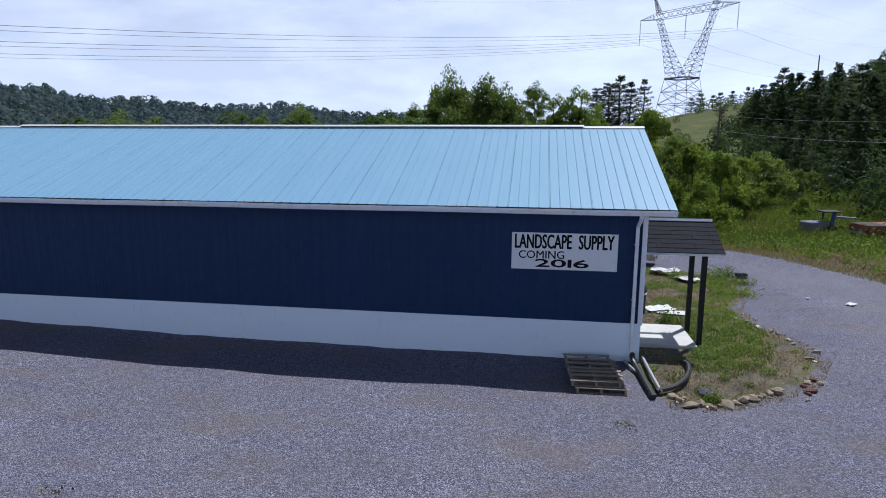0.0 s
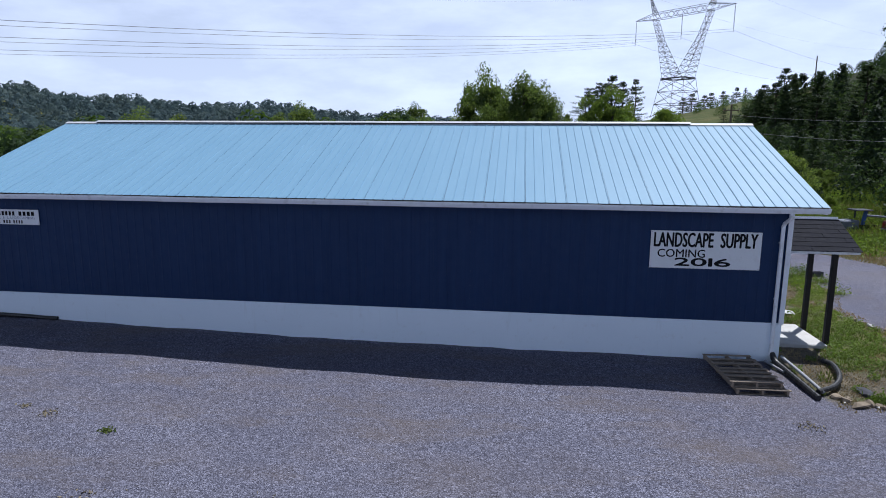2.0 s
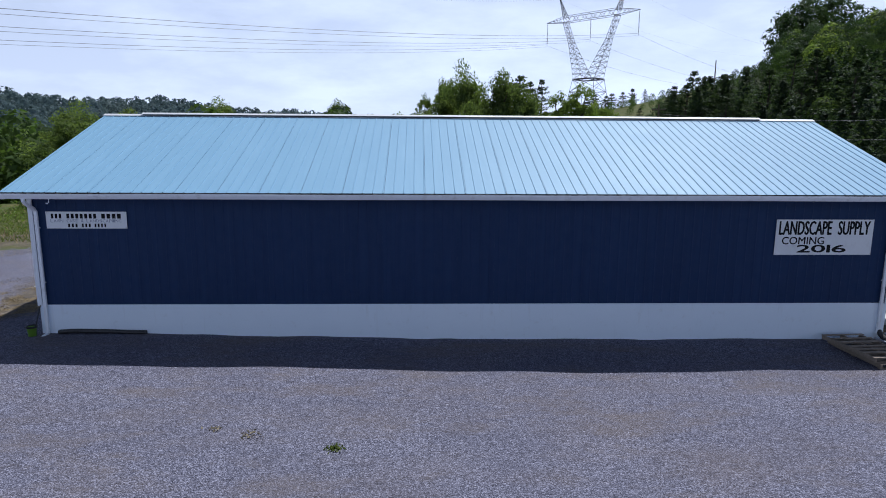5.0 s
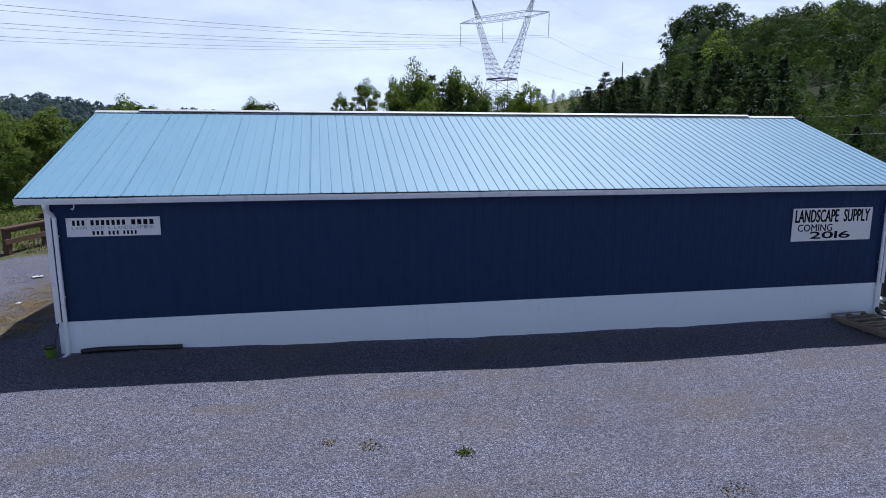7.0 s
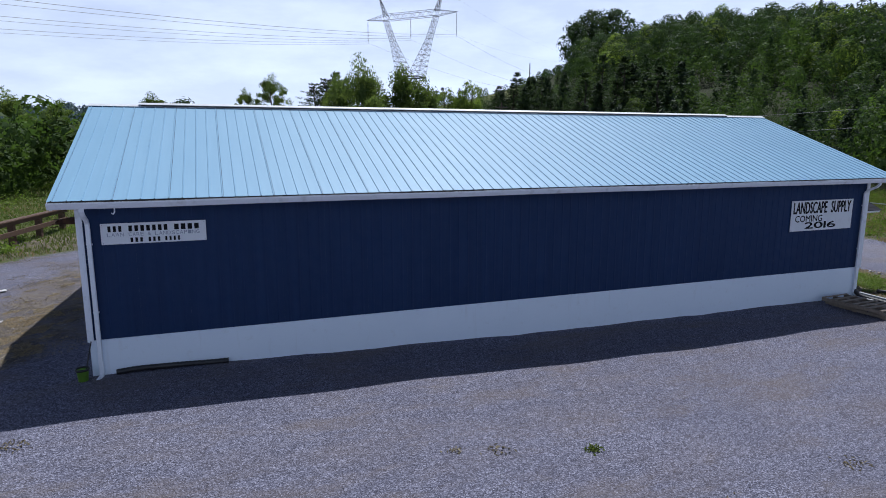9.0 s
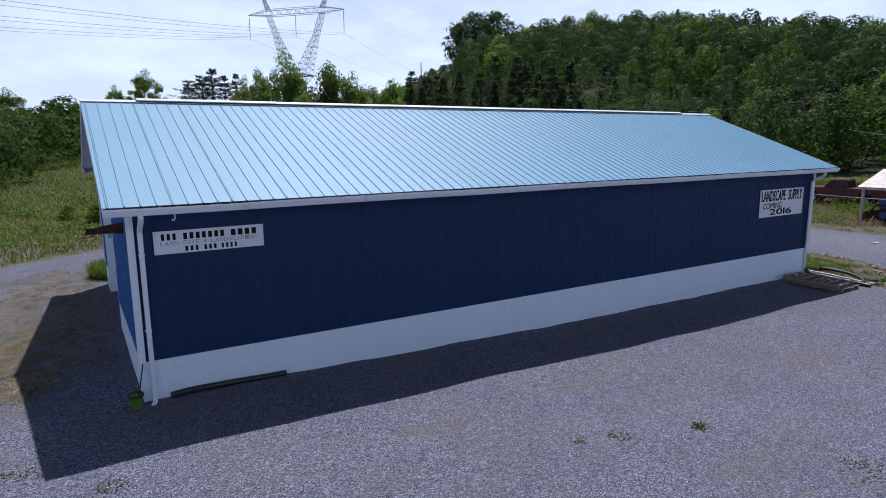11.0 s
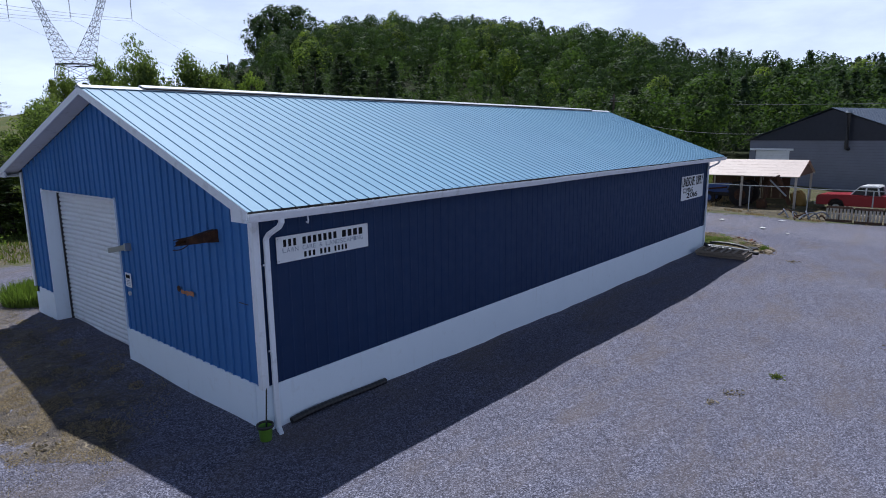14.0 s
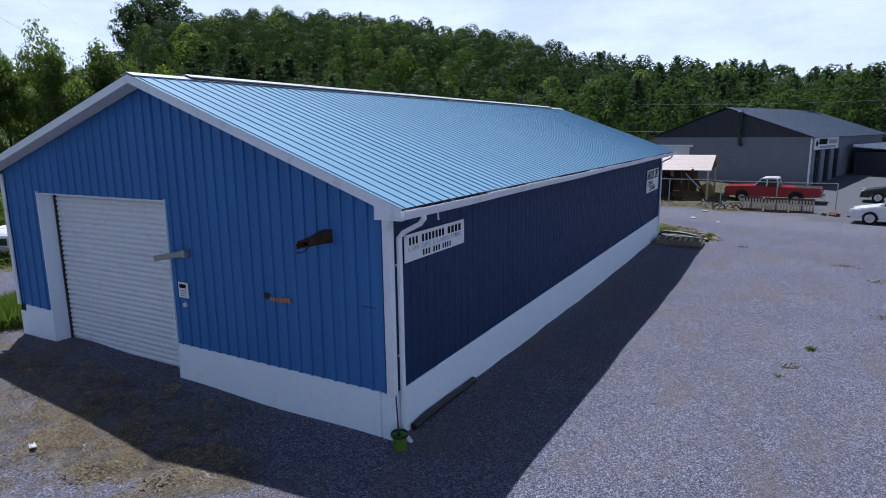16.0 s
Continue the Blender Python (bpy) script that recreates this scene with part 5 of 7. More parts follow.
# ---- trees and plants ----
def leaf_quads(rng, at, length, width, out=None, lie=0.0):
    """Bent diamond leaves at places; out turns them outward, lie lays them flat."""
    n = len(at)
    u = rng.normal(size=(n, 3))
    u[:, 2] *= 1 - lie
    u /= np.linalg.norm(u, axis=1)[:, None]
    w = rng.normal(size=(n, 3))
    w[:, 2] *= 1 - lie
    if out is not None:
        w = np.cross(u, out + 0.55 * w)
    else:
        w = np.cross(u, w)
    w /= np.linalg.norm(w, axis=1)[:, None] + 1e-9
    ln = (length * rng.uniform(0.6, 1.35, n))[:, None]
    wd = (width * rng.uniform(0.6, 1.3, n))[:, None]
    v = np.stack([at - u * ln / 2, at + w * wd / 2, at + u * ln / 2, at - w * wd / 2], 1).reshape(-1, 3)
    return v, np.arange(n * 4).reshape(-1, 4)


def leaf_tris(rng, at, size, out, loose=0.4):
    """Loose three-cornered leaf sprays that face outward."""
    n = len(at)
    nrm = out + loose * rng.normal(size=(n, 3))
    nrm /= np.linalg.norm(nrm, axis=1)[:, None]
    u = np.cross(nrm, rng.normal(size=(n, 3)))
    u /= np.linalg.norm(u, axis=1)[:, None] + 1e-9
    w = np.cross(nrm, u)
    k = (size * rng.uniform(0.55, 1.4, n))[:, None]
    v = np.stack([at + u * k * 0.62, at - u * k * 0.4 + w * k * 0.42, at - u * k * 0.32 - w * k * 0.46], 1).reshape(-1, 3)
    return v, np.arange(3 * n).reshape(-1, 3)


def broad_crown(seed, h, r, clumps, per, leaf, low=0.22):
    """Leaf places of a broad-leaved crown, uneven and with gaps."""
    rng = np.random.default_rng(seed)
    cs, rs = [], []
    while len(cs) < clumps:
        p = rng.uniform(-1, 1, 3)
        if 0.25 < np.linalg.norm(p) < 1:
            t = (p[2] + 1) / 2
            swell = 0.45 + 0.75 * math.sin(math.pi * min(1.0, 0.18 + 0.85 * t) ** 0.8)
            a = math.atan2(p[1], p[0])
            lobes = 1 + 0.22 * math.sin(3 * a + seed) + 0.15 * math.sin(5 * a + 2 * seed + 4 * t)
            cs.append((p[0] * r * swell * lobes, p[1] * r * swell * lobes, h * (low + (1 - low) * t) - 0.1 * h * (1 - t) * rng.random()))
            rs.append(r * rng.uniform(0.12, 0.34))
    cs, rs = np.array(cs), np.array(rs)
    cs[:, 2] = np.minimum(cs[:, 2], h - rs * 0.5)
    k = np.repeat(np.arange(clumps), per)
    d = rng.normal(size=(len(k), 3))
    d /= np.linalg.norm(d, axis=1)[:, None]
    at = cs[k] + d * (rs[k] * rng.uniform(0.45, 1.1, len(k)))[:, None] * np.array([1, 1, 0.8])
    return leaf_tris(rng, at, leaf, d, 0.55), cs


def pine_crown(seed, h, r, whorls, per, leaf, low=0.12, spread=0.62):
    """Needle sprays on whorls of level boughs."""
    rng = np.random.default_rng(seed)
    pts, outs, tips = [], [], []
    for k in range(whorls):
        t = low + (1 - low) * (k + rng.uniform(0, 0.6)) / whorls
        reach = r * (1.02 - t) ** spread * rng.uniform(0.8, 1.12) + 0.12
        n = rng.integers(5, 8)
        a0 = rng.uniform(0, 6.28)
        for j in range(n):
            a = a0 + 6.283 * j / n + rng.uniform(-0.3, 0.3)
            ln = reach * rng.choice((0.6, 0.8, 0.95, 1.05, 1.2)) * rng.uniform(0.85, 1.1)
            dr = np.array([math.cos(a), math.sin(a), 0.0])
            s = rng.uniform(0.06, 1.0, per) ** 0.5
            side = np.array([-dr[1], dr[0], 0.0])
            p = dr * (s * ln)[:, None] + side * (rng.normal(0, 0.2, per) * ln * (0.25 + s) * (1.15 - 0.75 * s))[:, None]
            p[:, 2] = t * h + (0.28 * t + 0.02) * ln * s ** 1.5 + rng.normal(0, 0.16 * h / whorls, per)
            pts.append(p)
            outs.append(np.tile([0, 0, 1.0], (per, 1)))
            tips.append((dr[0] * ln, dr[1] * ln, t * h + 0.08 * ln))
    z = np.linspace(0.9, 1.0, 40)
    pts.append(np.column_stack([rng.normal(0, 0.02, 40) * r, rng.normal(0, 0.02, 40) * r, z * h]))
    outs.append(np.tile([0, 0, 1.0], (40, 1)))
    return leaf_quads(rng, np.concatenate(pts), leaf, leaf * 0.34, np.concatenate(outs), 0.62), np.array(tips)


def trunk_mesh(seed, h, r, tips, reach=0.9, limbs=9):
    rng = random.Random(seed)
    pts = [(0.12 * r * 6 * math.sin(k * 1.3 + seed) * (k / 6), 0.1 * r * 6 * math.cos(k * 1.1 + seed) * (k / 6), h * reach * k / 6) for k in range(7)]
    bm = bmesh.new()
    for k in range(6):
        rod(pts[k], pts[k + 1], r * (1.25 if k == 0 else 1) * (1 - k / 7), r * (1 - (k + 1) / 7), 8, bm)
    order = list(range(len(tips)))
    rng.shuffle(order)
    for i in order[:limbs]:
        tip = Vector(tips[i])
        z = min(max(tip.z - 0.45 * math.hypot(tip.x, tip.y), h * 0.12), h * reach * 0.95)
        f = z / (h * reach) * 6
        k = min(5, int(f))
        base = Vector(pts[k]).lerp(Vector(pts[k + 1]), f - k)
        mid = base.lerp(tip, 0.5) + Vector((0, 0, 0.06 * h))
        rod(base, mid, r * 0.34, r * 0.2, 6, bm)
        rod(mid, tip, r * 0.2, r * 0.06, 5, bm)
    return bm


LABELS = {"broad": "leafy green broad-leaved tree behind the warehouse", "light": "bright green young broad-leaved tree with an open crown", "pine": "dark green pine tree with level boughs"}


def tree(kind, seed, h, r, detail=1.0):
    """A tree standing at the origin: trunk and crown."""
    t = thing("pine_tree" if kind == "pine" else "tree", label=LABELS[kind], category="tree", group="trees")
    if kind == "pine":
        (v, f), tips = pine_crown(seed, h, r, int(17 * detail ** 0.5), int(60 * detail), 0.33, 0.05 if h < 15 else 0.2, 0.74 if h < 15 else 0.55)
        mat = M_NEEDLE
    else:
        (v, f), tips = broad_crown(seed, h, r, int(95 * detail), 215, 0.165, 0.03 if h < 7 else 0.12)
        mat = M_LEAF_LIGHT if kind == "light" else M_LEAF
    part("trunk", trunk_mesh(seed, h, 0.022 * h, tips, 0.92 if kind == "pine" else 0.8, 12), M_BARK, t)
    tagged(mesh_ob("crown", mesh_from("crown", v, f), mat, t), kind="stuff")
    return t


def plant(source, x, y, top, turn, unit, wide=1.0, sink=0.1):
    """A copy of a tree of the given height unit, scaled to reach top."""
    z = gz(x, y) - sink
    k = (top - z) / unit
    ob = copy_thing(source, pose(x, y, z, 0, 0, turn))
    ob.scale = (k * wide, k * wide, k)
    return ob


def settle(source, x, y, top, turn, unit, wide=1.0):
    z = gz(x, y) - 0.1
    k = (top - z) / unit
    source.matrix_world = pose(x, y, z, 0, 0, turn)
    source.scale = (k * wide, k * wide, k)


broad_a = tree("broad", 1, 10, 3.0)
broad_b = tree("broad", 2, 10, 2.7)
light_a = tree("light", 3, 9, 2.0)
light_b = tree("light", 4, 6, 2.6, 0.7)
pine_a = tree("pine", 5, 14, 4.3, 1.2)
pine_b = tree("pine", 6, 15, 4.4, 1.2)
settle(broad_a, 12.1, 29.2, 10.0, 20, 10, 0.68)
settle(broad_b, 14.6, 28.2, 9.4, 80, 10, 0.82)
settle(light_a, 19.3, 32.3, 8.6, 10, 9, 0.72)
settle(light_b, 30.5, 58.0, 8.7, 0, 6, 0.85)
shrub = tree("broad", 9, 6, 2.6, 0.6)
settle(shrub, 36.6, 41.0, 4.7, 150, 6, 0.9)
for x, y, top, turn, wide in [(44.7, 50.3, 2.6, 20, 0.9), (41.5, 46.0, 2.9, 230, 0.9), (33.5, 36.5, 3.4, 190, 0.9), (33.0, 55.5, 6.2, 60, 0.8), (35.2, 54.0, 4.9, 110, 0.9), (30.8, 50.0, 5.0, 250, 0.8), (37.5, 52.0, 3.9, 300, 1.0), (34.2, 47.0, 3.4, 80, 1.0), (31.8, 44.0, 3.6, 10, 0.9)]:
    plant(shrub, x, y, top, turn, 6, wide)
settle(pine_a, 57.0, 94.5, 17.2, 0, 14, 1.6)
settle(pine_b, 44.0, 226.0, 27.0, 40, 15, 1.7)
for x, y, top, turn, wide in [(10.8, 30.8, 9.0, 130, 0.62), (13.3, 31.0, 8.7, 220, 0.7), (17.0, 28.6, 7.7, 300, 0.55), (16.1, 27.8, 8.7, 60, 0.62), (-7.7, 116.3, 13.2, 0, 1.0), (-26.9, 100.8, 12.2, 60, 1.0), (17.0, 152.8, 20.9, 200, 0.9), (10.5, 150.0, 17.0, 100, 0.7), (-12, 31, 6.8, 10, 1.2), (-14, 27, 6.0, 150, 1.2), (-16.5, 33, 7.4, 240, 1.2), (-9, 44, 7.6, 10, 1.0), (5.7, 25.8, 6.1, 40, 0.9), (12.5, 42.0, 9.6, 100, 0.6), (7.4, 30.5, 6.6, 70, 1.1), (3.9, 25.6, 3.4, 20, 1.9), (9.4, 35.5, 7.0, 140, 1.1)]:
    plant(broad_a if turn % 20 == 0 else broad_b, x, y, top, turn, 10, wide)
for x, y, top, turn, wide in [(21.0, 31.6, 9.1, 200, 0.75), (22.6, 33.4, 8.0, 90, 0.7)]:
    plant(light_a, x, y, top, turn, 9, wide)
for x, y, top, turn, wide in [(28.9, 27.8, 2.6, 50, 0.8), (31.0, 31.5, 4.4, 100, 0.72), (34.9, 39.5, 3.9, 10, 0.75), (30.0, 35.5, 5.0, 320, 0.8), (38.6, 36.4, 0.9, 70, 1.1), (47.0, 44.0, 2.0, 90, 1.1), (4.6, 27.0, 3.4, 80, 1.0), (5.6, 23.8, 2.4, 20, 1.2), (0.4, 25.6, 1.3, 10, 1.3), (1.9, 24.6, 1.5, 200, 1.2), (-0.9, 26.8, 1.2, 120, 1.2)]:
    plant(light_b, x, y, top, turn, 6, wide)
for x, y, top, turn, wide in [(48.2, 230.0, 30.4, 30, 1.5), (57.5, 234.0, 29.5, 140, 1.1), (52.0, 228.0, 28.0, 200, 1.2), (70.5, 214.0, 21.0, 200, 1.5), (74.0, 216.0, 22.6, 250, 1.5), (77.5, 214.0, 21.8, 10, 1.6), (80.5, 217.0, 22.9, 70, 1.5), (84.0, 215.0, 23.3, 160, 1.5), (79.5, 180.0, 21.4, 40, 1.1), (76.8, 182.0, 19.6, 110, 1.0), (101.0, 254.0, 28.0, 300, 1.0), (54.0, 90.0, 14.5, 60, 1.7), (61.0, 92.0, 16.4, 20, 1.7), (60.0, 76.0, 15.5, 90, 1.3), (63.0, 70.0, 17.5, 150, 1.2), (66.0, 80.0, 19.0, 200, 1.2), (59.0, 66.0, 13.5, 250, 1.2), (62.5, 61.0, 15.0, 300, 1.3), (53.0, 95.0, 13.0, 20, 1.7), (50.5, 92.0, 10.5, 70, 1.7), (55.5, 99.0, 15.0, 130, 1.7), (52.0, 84.0, 9.5, 190, 1.7), (56.0, 80.0, 11.5, 220, 1.7), (49.0, 98.0, 11.0, 260, 1.2)]:
    plant(pine_a, x, y, top, turn, 14, wide * (1.12 if x < 70 and y < 105 else 1.0))
for x, y, top, turn, wide in [(40.0, 230.0, 25.5, 90, 1.6), (3.2, 25.2, 3.9, 30, 2.4)]:
    plant(pine_b, x, y, top, turn, 15, wide)


# woods on the hill, the hollow and the far ridge: one object each
def wood_mass(name, label, spots, kinds, mat, seed):
    """Low-detail trees at spots (x, y, height), joined into one mesh."""
    rng = np.random.default_rng(seed)
    vs, fs, n = [], [], 0
    for x, y, h in spots:
        v, f = kinds[rng.integers(len(kinds))]
        a = rng.uniform(0, 6.283)
        k = h * np.array([rng.uniform(0.85, 1.2)] * 2 + [1.0])
        c, s = math.cos(a), math.sin(a)
        w = np.stack([(v[:, 0] * c - v[:, 1] * s) * k[0] + x, (v[:, 0] * s + v[:, 1] * c) * k[1] + y, v[:, 2] * k[2] + gz(x, y) - 0.3], 1)
        vs.append(w)
        fs.append(f + n)
        n += len(v)
    ob = mesh_ob(name, mesh_from(name, np.concatenate(vs), np.concatenate(fs)), mat)
    return tagged(ob, label, "woods", kind="stuff")


def far_broad(seed, clumps=20, per=40, size=0.07, wide=1.0, loose=0.28):
    """A distant broad-leaved tree one unit high: leaf sprays round many small boughs."""
    rng = np.random.default_rng(seed)
    t = np.arange(clumps) / (clumps - 1)
    a = np.arange(clumps) * 2.4 + rng.uniform(-0.6, 0.6, clumps)
    o = 0.24 * wide * np.sin(np.pi * (0.16 + 0.74 * t)) ** 0.7 * rng.uniform(0.3, 1.15, clumps)
    cs = np.column_stack([np.cos(a) * o, np.sin(a) * o, 0.14 + 0.76 * t])
    rs = rng.uniform(0.07, 0.135, clumps) * (1.15 - 0.45 * t)
    k = np.repeat(np.arange(clumps), per)
    d = rng.normal(size=(len(k), 3))
    d[:, 2] = np.abs(d[:, 2]) * np.where(rng.random(len(k)) < 0.75, 1, -1)
    d /= np.linalg.norm(d, axis=1)[:, None]
    at = cs[k] + d * (rs[k] * rng.uniform(0.6, 1.15, len(k)))[:, None]
    away = at - np.array([0, 0, 0.45])
    away /= np.linalg.norm(away, axis=1)[:, None]
    return leaf_tris(rng, at, size, 0.5 * d + 0.5 * away, loose)


def far_round(seed, n=300, size=0.07, wide=1.0, lobes=9, loose=0.16):
    """A distant round-headed tree one unit high: leaf sprays over a close heap of lobes."""
    rng = np.random.default_rng(seed)
    a = np.arange(lobes) * 2.4 + rng.uniform(-0.5, 0.5, lobes)
    t = np.linspace(0, 1, lobes)
    o = 0.27 * wide * (1 - t ** 2.2) * rng.uniform(0.75, 1.15, lobes)
    cs = np.column_stack([np.cos(a) * o, np.sin(a) * o, 0.22 + 0.56 * t + rng.uniform(-0.05, 0.05, lobes)])
    rs = rng.uniform(0.17, 0.25, lobes) * (1.05 - 0.2 * t)
    k = rng.integers(lobes, size=3 * n)
    d = rng.normal(size=(len(k), 3))
    d[:, 2] += 0.15
    d /= np.linalg.norm(d, axis=1)[:, None]
    at = cs[k] + d * (rs[k] * rng.uniform(0.86, 1.08, len(k)))[:, None]
    deep = (np.linalg.norm(at[:, None] - cs[None], axis=2) / rs[None]).min(axis=1)
    at, d = at[deep > 0.84][:n], d[deep > 0.84][:n]
    return leaf_tris(rng, at, size, d, loose)


def far_pine(seed, tiers=14, per=50, size=0.055):
    """A distant pine one unit high: sprays on irregular tiers of boughs."""
    rng = np.random.default_rng(seed)
    pts, outs = [], []
    for k in range(tiers):
        t = (k + rng.uniform(0, 0.5)) / tiers
        reach = 0.33 * (1.02 - t) ** 0.8 * rng.uniform(0.75, 1.15) + 0.012
        lobes = rng.integers(4, 7)
        a = rng.integers(lobes, size=per) * 6.283 / lobes + rng.normal(0, 0.2, per) + k
        s = rng.uniform(0.05, 1.0, per) ** 0.5 * (0.7 + 0.5 * np.sin(a * 1.0 + 2.1 * k) ** 2)
        p = np.column_stack([np.cos(a) * s * reach, np.sin(a) * s * reach, 0.08 + 0.9 * t + (0.02 + 0.05 * t) * s ** 1.5 + rng.normal(0, 0.011, per)])
        pts.append(p)
        outs.append(np.column_stack([np.cos(a) * 0.5, np.sin(a) * 0.5, np.full(per, 0.9)]))
    return leaf_tris(rng, np.concatenate(pts), size, np.concatenate(outs), 0.35)


mids = [far_round(s, 2300, 0.031, w, k, 0.25) for s, w, k in ((71, 0.9, 15), (72, 1.15, 18), (73, 0.8, 13), (74, 1.0, 16))]
lows = [far_round(s, 1200, 0.045, w, k, 0.2) for s, w, k in ((21, 1.0, 11), (22, 0.85, 9), (23, 1.2, 13), (24, 1.1, 10), (25, 0.95, 12))]
pines = [far_pine(s, 17, 50, 0.043) for s in (31, 32, 33, 34)]
near_broads = [far_broad(s, 52, 46, 0.036, w) for s, w in ((51, 1.4), (52, 1.7), (53, 1.55), (54, 1.8))]
near_pines = [far_pine(s, 20, 125, 0.033) for s in (61, 62, 63, 64)]
brush = [far_round(s, 420, 0.066, w, k) for s, w, k in ((26, 1.1, 9), (27, 0.9, 10), (28, 1.2, 8))]
hazel = [far_round(s, 800, 0.054, w, k, 0.25) for s, w, k in ((81, 1.1, 10), (82, 0.9, 12), (83, 1.2, 9))]
tiny = [far_round(s, 200, 0.122, 1.4, k, 0.12) for s, k in ((41, 9), (42, 11), (43, 10))]

rng = np.random.default_rng(77)
def scatter(n, x0, x1, y0, y1, keep, gap):
    """Places at least gap apart."""
    cells, res = {}, []
    for x, y in zip(rng.uniform(x0, x1, n), rng.uniform(y0, y1, n)):
        if not keep(x, y):
            continue
        i, j = int(x // gap), int(y // gap)
        if all(math.hypot(x - p, y - q) >= gap for a in (-1, 0, 1) for b in (-1, 0, 1) for p, q in cells.get((i + a, j + b), ())):
            cells.setdefault((i, j), []).append((x, y))
            res.append((x, y))
    return res


def hill_tree(x, y, low, high):
    """Height of a tree; those on the open western edge stay low."""
    h = rng.uniform(low, high) * (0.8 if x < 105 and 25 < y < 112 else 1.0)
    if x < 0.64 * (y + 11.2) + 2:
        h = max(3.0, min(h, 8.8 + rng.uniform(-2, 0) - gz(x, y)))
    return h


hill = scatter(9500, 44, 205, -64, 235, lambda x, y: edge_of_wood(y) < x < edge_of_wood(y) + (125 if 0 < y < 125 else 88), 3.9)
front = [(x, y) for x, y in hill if x < edge_of_wood(y) + 13 and y < 130]
back_rows = [(x, y) for x, y in hill if not (x < edge_of_wood(y) + 13 and y < 130)]


def is_pine(x, y):
    high = 0.45 if gz(x, y) > 19 else 0.0
    return (math.sin(x * 0.09) + math.sin(y * 0.07 + 1)) * 0.3 + rng.random() > 0.66 + high


def behind_crest(x, y, h):
    """Whether the hill and its trees stand before this tree, seen from the yard."""
    f = np.linspace(0.15, 0.96, 40)
    for ex, ey in ((18, -14), (5, -14), (-7, -4)):
        d = math.hypot(x - ex, y - ey)
        rise = (land(ex + (x - ex) * f, ey + (y - ey) * f) + 5.0 - 4.6) / (d * f)
        if (gz(x, y) + h - 4.6) / d > rise[d * f > 45].max():
            return False
    return True


pine_spots, broad_spots, hidden_spots = [], [], []
for x, y in back_rows:
    h = hill_tree(x, y, 6.0, 9.8)
    (hidden_spots if behind_crest(x, y, h) else pine_spots if is_pine(x, y) else broad_spots).append((x, y, h))
wood_mass("far_slope_woods", "dark green woods over the far side of the hill", hidden_spots, brush, M_HILL_DARK, 15)
crest_trees = [(118, 164, 16.5), (122, 168, 17.5), (115, 167, 15.5), (113, 162, 14), (126, 162, 15.5), (130, 168, 16), (118, 159, 14)]
wood_mass("hill_pine_woods", "dense dark pine woods covering the hillside", pine_spots, pines, M_HILL_DARK, 1)
wood_mass("hill_crest_trees", "tall round trees standing out on the hilltop", crest_trees, near_broads, M_HILL_DARK, 8)
dark_kind = [p for p in broad_spots if math.sin(p[0] * 0.05 + 1) + math.sin(p[1] * 0.06) + rng.uniform(-1.3, 1.3) > -0.5]
dark_set = set(dark_kind)
def lower_slope(p):
    return p[0] < edge_of_wood(p[1]) + 40 and p[1] < 150


wood_mass("hill_dark_woods", "dense dark green woods covering the upper hillside", [p for p in dark_kind if not lower_slope(p)], lows, M_HILL_DARK, 7)
wood_mass("slope_dark_woods", "dense dark green woods covering the lower hillside", [p for p in dark_kind if lower_slope(p)], mids, M_HILL_DARK, 12)
light_kind = [p for p in broad_spots if p not in dark_set]
wood_mass("hill_broad_woods", "dense green broad-leaved woods covering the upper hillside", [p for p in light_kind if not lower_slope(p)], lows, M_HILL, 2)
wood_mass("slope_broad_woods", "dense green broad-leaved woods covering the lower hillside", [p for p in light_kind if lower_slope(p)], mids, M_HILL, 13)
bright = [(x, y, h * 1.04) for x, y, h in broad_spots[::15]]
wood_mass("hill_bright_woods", "scattered bright green trees among the hillside woods", bright, lows, M_LEAF_LIGHT, 3)
near_spots = [(x, y, hill_tree(x, y, 6.0, 10.0)) for x, y in front]
near_pine_spots = [p for p in near_spots if p[1] > 30 or rng.random() > 0.55]
near_pine_spots += [(x + rng.uniform(-2, 2), y + rng.uniform(-2, 2), h) for x, y, h in [(52, 82, 8), (55, 86, 9), (58, 84, 9), (60, 70, 9), (63, 66, 10), (57, 62, 8), (61, 80, 10), (64, 74, 11), (53, 92, 7), (66, 62, 10), (57, 90, 9), (62, 56, 9), (59, 52, 8), (66, 70, 11), (68, 66, 11)]]
near_set = set(near_pine_spots)
wood_mass("edge_pine_woods", "dark shaggy pines at the edge of the hillside woods", near_pine_spots, near_pines, M_NEEDLE, 9)
wood_mass("edge_broad_woods", "leafy green trees at the edge of the hillside woods", [p for p in near_spots if p not in near_set], near_broads, M_HILL, 10)
under = [(x, y, rng.uniform(1.8, 4.2)) for x, y in scatter(2600, 36, 80, 30, 112, lambda x, y: edge_of_wood(y) - 3 - 4 * rng.random() < x < edge_of_wood(y) + 15, 2.6)]
wood_mass("edge_undergrowth", "dark thick undergrowth at the foot of the hillside woods", under, brush, M_NEEDLE, 14)
shrubs = [(x, y, rng.uniform(1.2, 3.2)) for x, y in scatter(700, 32, 100, 36, 150, lambda x, y: edge_of_wood(y) - 26 < x < edge_of_wood(y) + 14 and y > 62 and not (40 < x < 58 and 76 < y < 116) and rng.random() > 0.35, 3.0)]
wood_mass("slope_shrubs", "green shrubs over the open slope below the woods", shrubs, brush, M_HILL, 11)
hollow = scatter(2600, -75, 9, 36, 100, lambda x, y: y > 36.5 + 2.3 * max(0.0, x + 6), 3.4)
